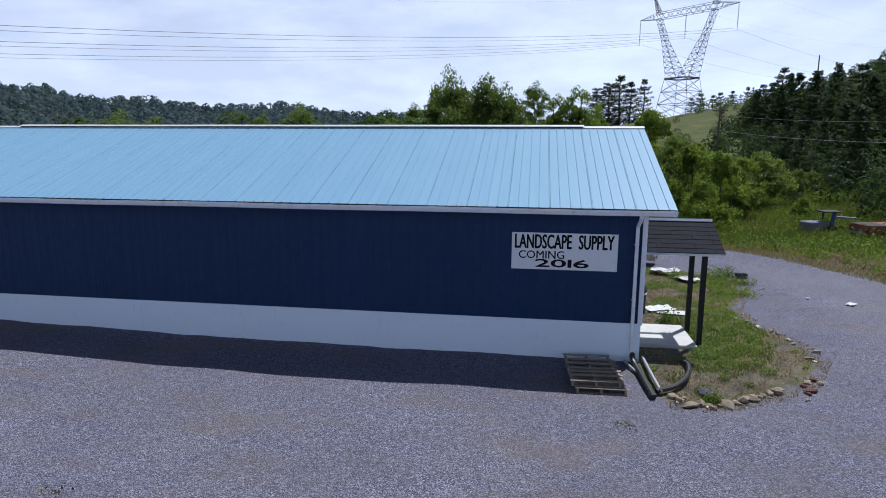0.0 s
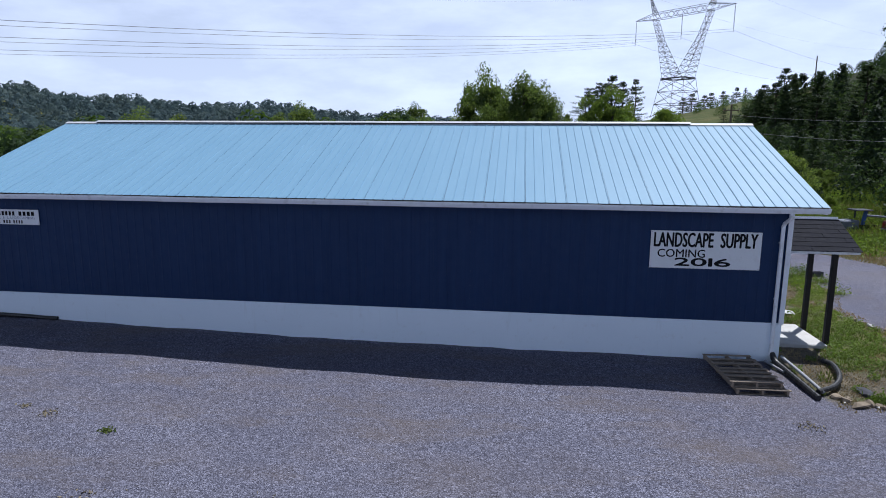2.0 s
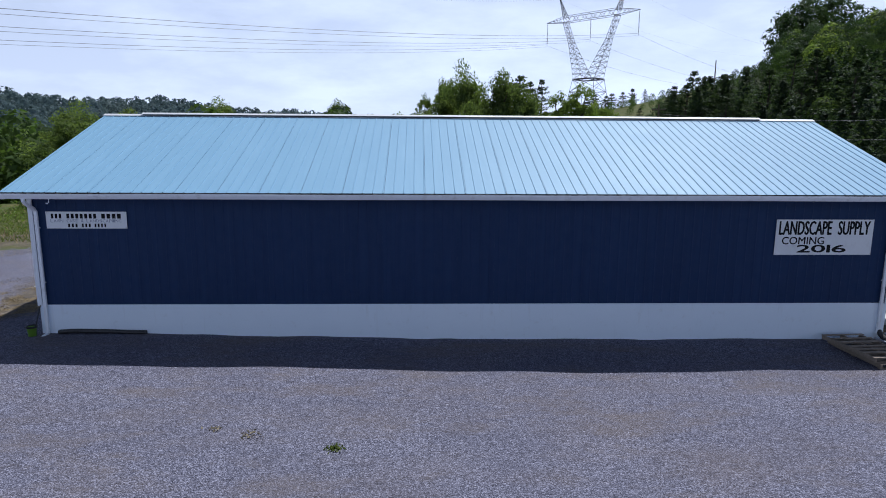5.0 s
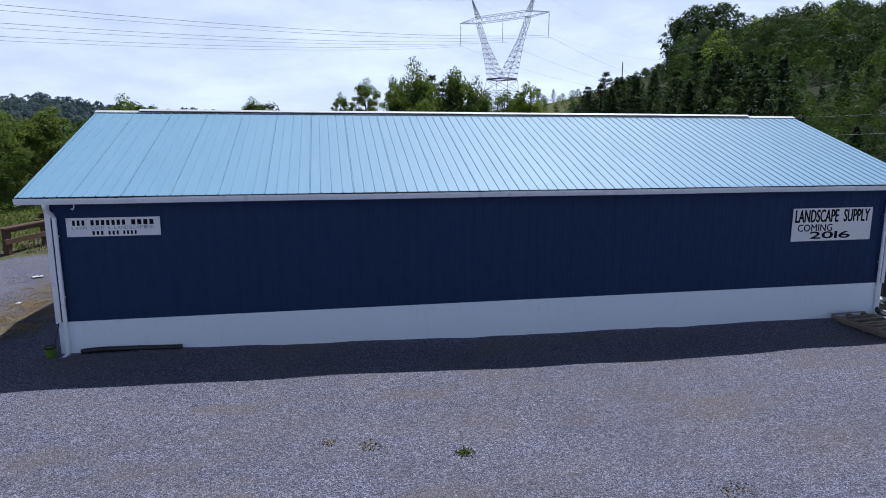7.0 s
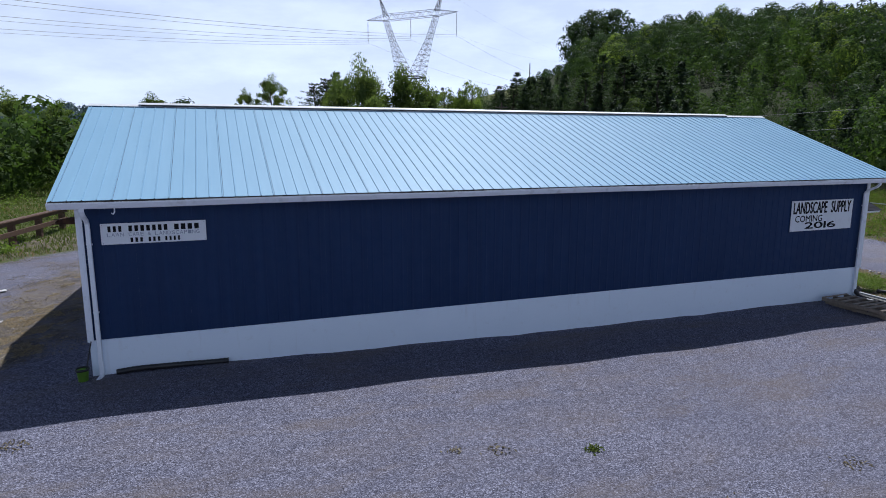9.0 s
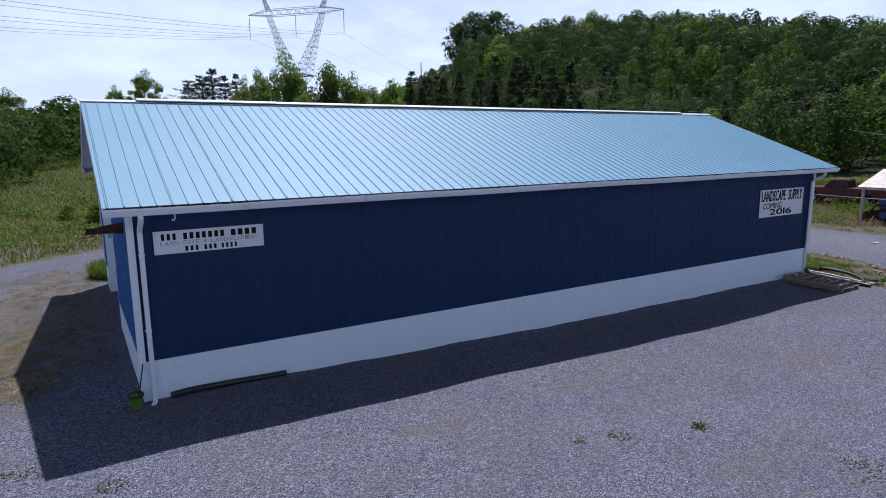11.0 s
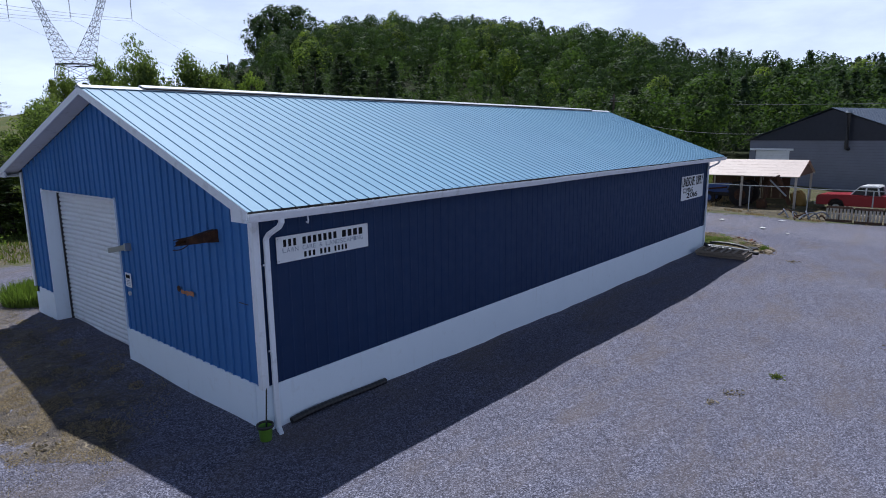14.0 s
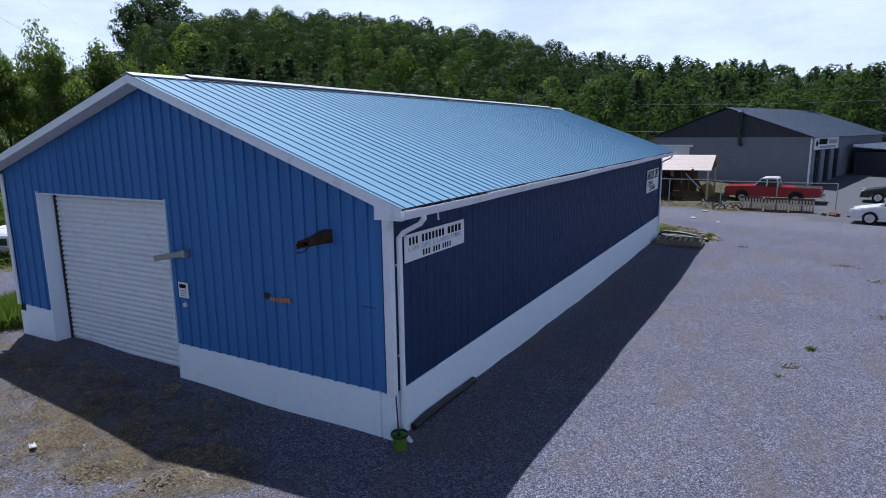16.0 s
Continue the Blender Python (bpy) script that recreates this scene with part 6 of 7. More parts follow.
hollow_spots = [(x, y, min(11.5, max(4.0, 7.6 + 1.7 * min(1.0, max(0.0, (x + 12) / 10)) + rng.uniform(-2.6, 0.5) - gz(x, y)))) for x, y in hollow]
wood_mass("hollow_woods", "mid-green broad-leaved woods in the hollow beyond the meadow", hollow_spots[::2], hazel, M_HILL, 4)
wood_mass("hollow_dark_woods", "dark green woods in the hollow beyond the meadow", hollow_spots[1::4], hazel, M_HILL_DARK, 16)
wood_mass("hollow_light_woods", "light green trees in the hollow beyond the meadow", hollow_spots[3::4], hazel, M_WOODS, 17)


def ridge_keep(x, y):
    a, r = math.degrees(math.atan2(-(x - 10), y)), math.hypot(x - 10, y)
    return -8 < a < 62 and 110 < r < 475


ridge = scatter(30000, -460, 90, 60, 480, ridge_keep, 8.2)
wood_mass("far_woods", "forest on the distant ridge, haze tinted into its leaf colour", [(x, y, rng.uniform(7.5, 12.3)) for x, y in ridge if math.hypot(x - 10, y) > 215], tiny, M_FAR_HAZE, 5)
near_r = [(x, y, rng.uniform(6, 9.5)) for x, y in ridge if math.hypot(x - 10, y) <= 215 and x < -18 and rng.random() > 0.3]
wood_mass("valley_woods", "green trees scattered over the valley floor", near_r, brush, M_WOODS, 6)


# grass, weeds and loose stones
M_STRAW = foliage("dead_straw", (0.17, 0.15, 0.10), (0.36, 0.31, 0.22), 0.2, (1.0, 0.92, 0.75))
def blades(name, label, spots, height, mat, seed, lean=0.45, width=0.012):
    rng = np.random.default_rng(seed)
    at = np.asarray(spots)
    n = len(at)
    base = np.column_stack([at, land(at[:, 0], at[:, 1])])
    a = rng.uniform(0, 6.283, n)
    h = height * rng.uniform(0.4, 1.3, n)
    tip = base + np.column_stack([np.cos(a) * h * lean * rng.random(n), np.sin(a) * h * lean * rng.random(n), h])
    b = rng.uniform(0, 6.283, n)
    s = np.column_stack([np.cos(b), np.sin(b), np.zeros(n)]) * (width * (0.6 + h / height))[:, None]
    v = np.stack([base - s, base + s, tip], 1).reshape(-1, 3)
    return tagged(mesh_ob(name, mesh_from(name, v, np.arange(3 * n).reshape(-1, 3)), mat), label, "grass", kind="stuff")


def spread(n, x0, x1, y0, y1, ok):
    p = np.column_stack([rng.uniform(x0, x1, n), rng.uniform(y0, y1, n)])
    return p[ok(p[:, 0], p[:, 1])]


def patchy(x, y, s=1.0, cut=0.0):
    return np.sin(1.3 * s * x + 0.7) * np.sin(1.7 * s * y + 0.3 * s * x) + 0.5 * np.sin(3.1 * s * x - 2.3 * s * y) > cut


def on_island(x, y):
    """Open ground of the island, clear of the porch slab and the litter."""
    return (inside(ISLAND, x, y) > 0.05) & ~((x < 22.3) & (y > 1.0) & (y < 3.1)) & (np.hypot(x - 22, y - 4.9) > 0.6)


blades("island_grass", "green grass on the island beside the porch", spread(30000, 20.7, 26, -2.6, 11.5, lambda x, y: on_island(x, y) & (((inside(LUSH, x, y) > -0.15) & patchy(x, y, 2.3, -0.3)) | patchy(x, y, 1.6, 0.95))), 0.075, M_BLADE, 1, width=0.009)
blades("island_dry_grass", "dry grass on the island beside the porch", spread(34000, 20.7, 26, -2.6, 11.5, lambda x, y: (inside(ISLAND, x, y) > -0.35) & ((inside(LUSH, x, y) < 0.3) | patchy(x, y, 1.1, 0.3)) & ~((x < 22.3) & (y > 1.0) & (y < 3.1)) & patchy(x, y, 1.9, -0.5)), 0.05, M_DRY, 2, 1.4, 0.007)
field = spread(110000, 22, 52, 5, 52, lambda x, y: ((inside(YARD, x, y) < -5.5) | ((inside(YARD, x, y) < -1.6) & patchy(x, y, 0.8, 0.75))) & (x + y > 38) & ((inside(SCRUB, x, y) < 0) | patchy(x, y, 0.9, 0.55)))
blades("field_grass", "tall rough grass and weeds in the field", field, 0.42, M_BLADE, 3, width=0.022)
blades("verge_grass", "dry yellow grass along the edge of the gravel", spread(130000, 18, 40, -8, 26, lambda x, y: (inside(YARD, x, y) < 0.4) & (inside(YARD, x, y) > -6.0) & (inside(LOT, x, y) < 0) & ((y > 9) | patchy(x, y, 1.2, 0.6))), 0.10, M_DRY, 4, 0.8, 0.013)
blades("field_dry_grass", "dry stalks among the weeds of the field", spread(60000, 24, 52, 4, 50, lambda x, y: (inside(YARD, x, y) < -2.0) & (patchy(x, y, 0.3, 0.0) | (inside(SCRUB, x, y) > 0))), 0.3, M_DRY, 8, 0.7, 0.014)
blades("yard_dry_grass", "thin dry grass growing through the soil by the roller door", spread(60000, -10, 0, -6, 13, lambda x, y: (inside(YARD, x, y) > 0) & (patchy(x, y, 0.55, 0.75) | ((inside(BARE, x, y) > -0.8) & patchy(x, y, 1.5, 0.2)))), 0.03, M_STRAW, 9, 1.8, 0.005)
blades("gable_straw", "flattened pale straw over the soil before the roller door", spread(90000, -3.4, -0.1, 0.4, 9.2, lambda x, y: (inside(STRAW, x, y) > -0.15) & patchy(x, y, 2.7, -0.1) | (inside(BARE, x, y) > 0) & patchy(x, y, 3.3, 0.8)), 0.018, M_DRY, 20, 4.0, 0.0035)
blades("meadow_grass", "rough green meadow rising behind the yard", spread(120000, -16, 26, 12, 60, lambda x, y: inside(YARD, x, y) < -0.3), 0.15, M_BLADE, 5, 0.9, 0.015)
blades("meadow_dry_grass", "dry stalks in the rising meadow", spread(20000, -16, 26, 12, 60, lambda x, y: (inside(YARD, x, y) < -0.1) & patchy(x, y, 0.25, 0.2)), 0.16, M_DRY, 6, 0.9, 0.018)
def tufts(name, label, n, x0, x1, y0, y1, ok, r, h, mat, seed, per=60):
    """Leafy clumps of weeds scattered over rough ground."""
    g = np.random.default_rng(seed)
    c = spread(n, x0, x1, y0, y1, ok)
    k = np.repeat(np.arange(len(c)), per)
    big = g.uniform(0.5, 1.5, len(c))[k]
    off = g.normal(size=(len(k), 3)) * np.array([r, r, 0]) * big[:, None]
    at = np.column_stack([c[k] + off[:, :2], land(c[k, 0] + off[:, 0], c[k, 1] + off[:, 1]) + np.abs(g.normal(size=len(k))) * h * 0.5 * big])
    v, f = leaf_quads(g, at, 0.16, 0.07, None, 0.1)
    return tagged(mesh_ob(name, mesh_from(name, v, f), mat), label, "weeds", kind="stuff")


def tiny_tufts(name, label, n, x0, x1, y0, y1, ok, seed):
    """Low leafy ground cover."""
    g = np.random.default_rng(seed)
    c = spread(n, x0, x1, y0, y1, ok)
    at = np.column_stack([c, land(c[:, 0], c[:, 1]) + np.abs(g.normal(size=len(c))) * 0.05])
    v, f = leaf_quads(g, at, 0.055, 0.026, np.tile([0, 0, 1.0], (len(c), 1)), 0.3)
    return tagged(mesh_ob(name, mesh_from(name, v, f), M_WEED), label, "weeds", kind="stuff")


tiny_tufts("island_weeds", "lush low green weeds on the island beside the porch", 90000, 20.7, 25.6, -2.2, 11.4, lambda x, y: on_island(x, y) & (((inside(LUSH, x, y) > 0.05) & patchy(x, y, 2.1, -0.6) & patchy(x, y, 5.0, -0.7)) | ((y > 5.5) & patchy(x, y, 1.4, 0.1)) | patchy(x, y, 2.6, 0.85)), 15)
outside = lambda x, y: inside(YARD, x, y) < -0.8
tufts("meadow_weeds", "leafy weed clumps over the rough meadow", 260, -16, 26, 13, 58, outside, 0.35, 0.55, M_WEED, 11)
tufts("meadow_brush", "dark brush clumps over the rough meadow", 120, -16, 26, 15, 58, outside, 0.5, 0.8, M_WOODS, 12, 90)
tufts("field_weeds", "leafy weed clumps over the rough field", 900, 26, 52, 6, 52, outside, 0.4, 0.6, M_WEED, 13)
blades("wall_grass", "bright tall grass by the back corner of the warehouse", spread(26000, -0.6, 4.0, 9.4, 12.2, lambda x, y: ((x - 1.4) / 1.9) ** 2 + ((y - 10.7) / 1.15) ** 2 < 1), 0.42, M_WEED, 7, 0.8, 0.011)


def gutter_litter(n, seed):
    """Dead leaves and grit lying in drifts in the front gutter."""
    g = np.random.default_rng(seed)
    x = g.uniform(X_L + 0.1, X_R - 0.1, n)
    x = x[np.sin(1.7 * x) * np.sin(0.61 * x + 1) + 0.5 * np.sin(4.3 * x) + g.uniform(-0.5, 0.5, n) > 0.1]
    at = np.column_stack([x, g.uniform(EAVE_Y - 0.07, EAVE_Y - 0.02, len(x)), EAVE_Z - 0.036 + g.uniform(-0.02, 0.014, len(x))])
    # dark flakes also stand in for the shadow line at the roof edge
    v, f = leaf_quads(g, at, 0.06, 0.035, None, 0.6)
    return tagged(mesh_ob("gutter_litter", mesh_from("gutter_litter", v, f), M_POST), "dark dead leaves lying in the eave gutter", "leaves", kind="stuff")


gutter_litter(2600, 31)


def weed(x, y, r, seed, h=0.10, mat=M_WEED, n=130, label="small green weed growing in the gravel"):
    g = np.random.default_rng(seed)
    p = g.normal(size=(n, 3)) * np.array([r * 0.5, r * 0.4, 0])
    p[:, 2] = np.abs(g.normal(size=n)) * h * 0.5 + 0.01
    v, f = leaf_quads(g, p, 0.075 * (1 + h), 0.03, None, 0.2)
    w = thing("weed", (x, y, gz(x, y)), 0, label, "weed", "weeds")
    tagged(mesh_ob("leaves", mesh_from("leaves", v, f), mat, w), kind="stuff")
    return w


weed(7.6, -5.38, 0.13, 200, 0.05, M_BLADE, 70)
for k, (x, y, r) in enumerate([(6.12, -5.0, 0.2), (5.5, -4.8, 0.15), (11.1, -7.0, 0.25), (8.6, -7.4, 0.5), (9.3, -7.8, 0.4), (-0.7, -2.6, 0.3), (-1.75, -1.6, 0.35), (15.4, -7.4, 0.5), (17.7, -6.7, 0.5), (19.9, -3.4, 0.25), (-2.6, 2.9, 0.4), (-2.4, 2.0, 0.4), (-1.6, 2.1, 0.3)]):
    weed(x, y, r, 220 + k, 0.015, M_STRAW, int(160 * r), "thin dry grass tuft in the gravel")
for k, (x, y, r, h) in enumerate([(25.2, 7.3, 0.5, 0.3), (24.9, 8.8, 0.6, 0.35), (23.6, 9.9, 0.4, 0.3), (25.8, 9.3, 0.5, 0.25), (22.0, 3.6, 0.3, 0.3), (24.5, 7.6, 0.5, 0.3), (21.75, -2.05, 0.2, 0.16), (25.0, 10.2, 0.5, 0.45), (25.6, 10.6, 0.4, 0.4)]):
    weed(x, y, r, 300 + k, h, n=420, label="leafy green weed clump at the edge of the gravel")

pts = spread(54000, -9, 31, -13.5, 14, lambda x, y: (inside(YARD, x, y) > 0.6) & (inside(ISLAND, x, y) < -0.1) & ~((x > -0.1) & (x < 20.7) & (y > -0.06) & (y < 9.3)))
size = rng.uniform(0.007, 0.017, len(pts)) * (1 + 0.8 * (rng.random(len(pts)) > 0.97))
octa = np.array([(1, 0, 0), (0, 1, 0), (-1, 0, 0), (0, -1, 0), (0, 0, 0.55), (0, 0, -0.4)])
turns = rng.uniform(0, 6.283, len(pts))
jit = octa[None] * size[:, None, None] * rng.uniform(0.55, 1.4, (len(pts), 6, 1))
rot = np.stack([jit[..., 0] * np.cos(turns)[:, None] - jit[..., 1] * np.sin(turns)[:, None], jit[..., 0] * np.sin(turns)[:, None] + jit[..., 1] * np.cos(turns)[:, None], jit[..., 2]], -1)
base = np.column_stack([pts, land(pts[:, 0], pts[:, 1]) + size * 0.1])
tri = np.array([(0, 1, 4), (1, 2, 4), (2, 3, 4), (3, 0, 4)])
faces = (np.arange(len(pts))[:, None, None] * 6 + tri[None]).reshape(-1, 3)
tagged(mesh_ob("loose_gravel", mesh_from("loose_gravel", (rot + base[:, None]).reshape(-1, 3), faces), M_STONES), "loose crushed stones scattered over the gravel yard", "gravel", kind="stuff")

# ---- rail by the drive ----
rail = thing("rail_fence", (-6.4, 12.0, gz(-6.4, 12.0)), 78, "old brown wooden rail fence beside the drive", "fence")
for k in range(5):
    x = k * 2.2
    part("post", box(x - 0.11, x + 0.11, -0.11, 0.11, -0.3, 1.0, 0.01), M_BROWNWOOD, rail)
for z in (0.42, 0.86):
    part("rail", box(-0.3, 9.1, -0.16, -0.11, z, z + 0.2, 0.008), M_BROWNWOOD, rail)
part("cap_rail", box(-0.35, 9.15, -0.2, 0.13, 1.0, 1.06, 0.008), M_BROWNWOOD, rail)

# ---- beyond the yard: fence, shed, vehicles, grey building ----
FX = 34.9
FY0, FY1 = 17.0, -7.4
fence = thing("wire_fence", (FX, 0, 0), label="rusty chain-link fence with a pale top rail", category="fence")
n_posts = 9
for k in range(n_posts):
    y = FY0 + (FY1 - FY0) * k / (n_posts - 1)
    z = gz(FX, y)
    part("post", rod((0, y, z - 0.2), (0, y, z + 1.55), 0.032, 0.032, 8), M_GALV, fence)
pts = [(0, FY0 + (FY1 - FY0) * k / 24, gz(FX, FY0 + (FY1 - FY0) * k / 24) + 1.53) for k in range(25)]
part("top_rail", tube(pts, 0.026, 6), M_GALV, fence)
bm = bmesh.new()
for s in (-1, 1):
    y = FY1 - 1.5
    while y < FY0 + 1.5:
        a, b = y, y + s * 1.4
        za, zb = gz(FX, a) + 0.05, gz(FX, b) + 1.5
        if FY1 <= a <= FY0 and FY1 <= b <= FY0:
            rod((0, a, za), (0, b, zb), 0.0018, 0.0018, 3, bm)
        y += 0.16
part("mesh", bm, M_RUST, fence, "thin wire mesh")

shed = thing("open_shed", (0, 0, 0), label="open pole shed with a pale corrugated tin roof", category="shed")
SX0, SX1, SX2, SY0, SY1 = 36.6, 39.4, 42.0, -0.5, 5.9
SZ0, SZ1 = 1.72, 2.62
def shed_slope(xa, za, xb, zb):
    ln = math.hypot(xb - xa, zb - za)
    nrm = Vector((-(zb - za), 0, xb - xa)).normalized() * (1 if xb > xa else -1)
    rows = 6
    for k in range(rows):
        prof = [(ln * (k + j / 6.2) / rows, 0.014 * (j % 2) - 0.006 * k / rows) for j in range(7)]
        f = lambda u, o, v: (xa + (xb - xa) * u / ln + nrm.x * o, v, za + (zb - za) * u / ln + nrm.z * o)
        part("roof_sheet", sheet(prof, lambda u: SY0, lambda u: SY1, f, 0.003), M_TINROOF, shed)
shed_slope(SX0, SZ0, SX1, SZ1)
shed_slope(SX2, SZ0, SX1, SZ1)
for x in (SX0 + 0.25, SX2 - 0.25):
    for y in (SY0 + 0.2, (SY0 + SY1) / 2, SY1 - 0.2):
        part("post", box(x - 0.06, x + 0.06, y - 0.06, y + 0.06, gz(x, y) - 0.2, SZ0 + 0.02), M_PICKET, shed)
    part("plate", box(x - 0.05, x + 0.05, SY0, SY1, SZ0 - 0.06, SZ0 + 0.06), M_PICKET, shed)
for y in (SY0 + 0.15, (SY0 + SY1) / 2, SY1 - 0.15):
    part("truss", prism([(SX0 + 0.1, SZ0 - 0.02), (SX2 - 0.1, SZ0 - 0.02), (SX1, SZ1 - 0.03)], y - 0.02, y + 0.02), M_BROWNWOOD, shed)
for k in range(9):
    y = SY0 + 1.4 + k * (SY1 - SY0 - 1.4) / 9
    part("back_board", box(SX2 - 0.2, SX2 - 0.17 + 0.005 * (k % 2), y, y + 0.54, gz(SX2, 2), SZ0), M_BROWNWOOD, shed)


def wheel(parent, x, y, r, w, rim=0.6, rim_mat=None):
    bm = bmesh.new()
    prof = [(r * rim, -w / 2), (r * 0.92, -w / 2), (r, -w * 0.32), (r, w * 0.32), (r * 0.92, w / 2), (r * rim, w / 2)]
    seg = 22
    rows = [[bm.verts.new((x + q * math.cos(2 * math.pi * j / seg), y + o, r + q * math.sin(2 * math.pi * j / seg))) for j in range(seg)] for q, o in prof]
    for a, b in zip(rows, rows[1:] + rows[:1]):
        for j in range(seg):
            bm.faces.new((a[j], a[(j + 1) % seg], b[(j + 1) % seg], b[j]))
    t = part("wheel", bm, M_TYRE, parent, "black tyre")
    bm = rod((x, y - w * 0.38, r), (x, y + w * 0.38, r), r * rim, r * rim, 18)
    for k in range(6):
        a = k * math.pi / 3
        rod((x + 0.2 * r * math.cos(a), y, r + 0.2 * r * math.sin(a)), (x + 0.56 * r * math.cos(a), y, r + 0.56 * r * math.sin(a)), w * 0.42, w * 0.42, 5, bm)
    part("rim", bm, rim_mat or M_CHROME, t, "pale metal rim")
    return t


def pickup(at, turn, paint, roof_paint, label):
    """An old long-bed pickup, its nose towards +x."""
    t = thing("pickup_truck", at, turn, label, "truck")
    side = [(2.75, 0.48), (2.75, 0.98), (2.62, 1.08), (1.15, 1.14), (-2.7, 1.10), (-2.75, 0.55), (-1.85, 0.50), (-1.72, 0.78), (-1.4, 0.9), (-1.05, 0.78), (-0.92, 0.48), (1.25, 0.46), (1.38, 0.78), (1.7, 0.9), (2.03, 0.78), (2.16, 0.48)]
    part("body", prism(side, -0.95, 0.95, 0.03), paint, t)
    for x in (1.7, -1.4):
        part("wheel_well", box(x - 0.46, x + 0.46, -0.66, 0.66, 0.42, 0.92), M_BLACK, t, "dark wheel well")
    part("bed_floor", box(-2.6, -0.45, -0.78, 0.78, 1.1, 1.115), M_BLACK, t, "dark truck bed")
    part("cab", prism([(1.05, 1.13), (0.62, 1.58), (-0.25, 1.60), (-0.38, 1.13)], -0.80, 0.80, 0.02), M_GLASS, t, "dark cab glass")
    part("cab_roof", prism([(0.68, 1.56), (0.6, 1.66), (-0.22, 1.69), (-0.34, 1.58)], -0.84, 0.84, 0.03), roof_paint, t, "white cab roof")
    for y in (-0.81, 0.79):
        for xa, xb in ((1.05, 0.64), (-0.38, -0.27), (0.3, 0.28)):
            part("pillar", prism([(xa - 0.05, 1.12), (xa + 0.03, 1.12), (xb + 0.03, 1.58), (xb - 0.05, 1.58)], y, y + 0.02), roof_paint, t)
    part("bumper", box(2.76, 2.86, -0.93, 0.93, 0.48, 0.62, 0.02), M_CHROME, t, "chrome front bumper")
    part("bumper", box(-2.88, -2.77, -0.9, 0.9, 0.48, 0.62, 0.02), M_CHROME, t, "chrome rear bumper")
    part("grille", box(2.75, 2.775, -0.6, 0.6, 0.68, 0.92), M_BLACK, t)
    for y in (-0.75, 0.75):
        part("headlight", rod((2.74, y, 0.8), (2.79, y, 0.8), 0.10, 0.09, 12), M_LAMP, t)
        part("tail_light", box(-2.78, -2.76, y - 0.1, y + 0.1, 0.75, 0.95), M_RED, t)
    part("trim_strip", box(-2.7, 2.7, -0.962, -0.952, 0.82, 0.85), M_CHROME, t)
    for x in (1.7, -1.4):
        for y in (-0.8, 0.8):
            wheel(t, x, y, 0.36, 0.22, 0.55, M_GALV)
    return t


pickup((38.6, -4.1, gz(38.6, -4.1) - 0.12), 84, M_RED, M_WHITECAR, "faded red old pickup truck with a white cab roof")
pickup((43.5, 9.8, gz(43.5, 9.8)), 100, M_MAROON, M_MAROON, "maroon old pickup truck parked behind the fence")

pickup((6.35, 19.75, gz(6.35, 19.75)), 200, M_WHITECAR, M_WHITECAR, "white old pickup truck parked in the grass behind the warehouse")


def car(name, at, turn, paint, label, tall=0.0):
    """A modern saloon or wagon, its nose towards +x."""
    t = thing(name, at, turn, label, "car")
    side = [(2.25, 0.32), (2.32, 0.52), (2.2, 0.72), (1.1, 0.93), (-2.1, 0.98 + tall * 0.5), (-2.28, 0.75), (-2.25, 0.34), (-1.72, 0.30), (-1.62, 0.55), (-1.35, 0.68), (-1.08, 0.55), (-0.98, 0.26), (1.02, 0.26), (1.12, 0.55), (1.39, 0.68), (1.66, 0.55), (1.76, 0.3)]
    part("body", prism(side, -0.88, 0.88, 0.05), paint, t)
    rear = -2.0 if tall else -1.35
    part("cabin", prism([(1.1, 0.92), (0.35, 1.36 + tall), (rear + 0.5, 1.4 + tall), (rear, 0.95 + tall * 0.4)], -0.74, 0.74, 0.05), M_GLASS, t, "dark window glass")
    part("roof", prism([(0.42, 1.35 + tall), (0.2, 1.43 + tall), (rear + 0.6, 1.45 + tall), (rear + 0.42, 1.38 + tall)], -0.70, 0.70, 0.03), paint, t)
    for y in (-0.76, 0.73):
        for xa, xb in ((1.08, 0.36), (-0.25, -0.25), (rear + 0.05, rear + 0.5)):
            part("pillar", prism([(xa - 0.05, 0.92), (xa + 0.05, 0.92), (xb + 0.04, 1.37 + tall), (xb - 0.05, 1.37 + tall)], y, y + 0.03), paint, t)
    for y in (-0.62, 0.62):
        part("headlight", box(2.02, 2.27, y - 0.2, y + 0.2, 0.6, 0.74, 0.03), M_LAMP, t)
        part("tail_light", box(-2.28, -2.15, y - 0.18, y + 0.18, 0.7, 0.86, 0.02), M_RED, t)
        part("mirror", box(0.85, 1.0, y * 1.5 - 0.08, y * 1.5 + 0.08, 0.95, 1.06, 0.02), paint, t)
    part("grille", box(2.27, 2.335, -0.45, 0.45, 0.42, 0.56, 0.01), M_BLACK, t)
    part("bumper_lip", box(2.2, 2.34, -0.8, 0.8, 0.3, 0.38, 0.02), M_BLACK, t)
    for x in (1.39, -1.35):
        for y in (-0.8, 0.8):
            wheel(t, x, y, 0.32, 0.2, 0.68)
    return t


car("saloon_car", (29.8, -10.0, gz(29.8, -10.0)), 78, M_WHITECAR, "white modern saloon car parked on the gravel")
car("estate_car", (40.5, -15.6, gz(40.5, -15.6)), 84, M_SILVER, "silver estate car parked by the grey building", 0.22)
car("utility_car", (39.6, -11.3, gz(39.6, -11.3)), 82, M_DARKCAR, "dark green utility vehicle parked by the grey building", 0.35)

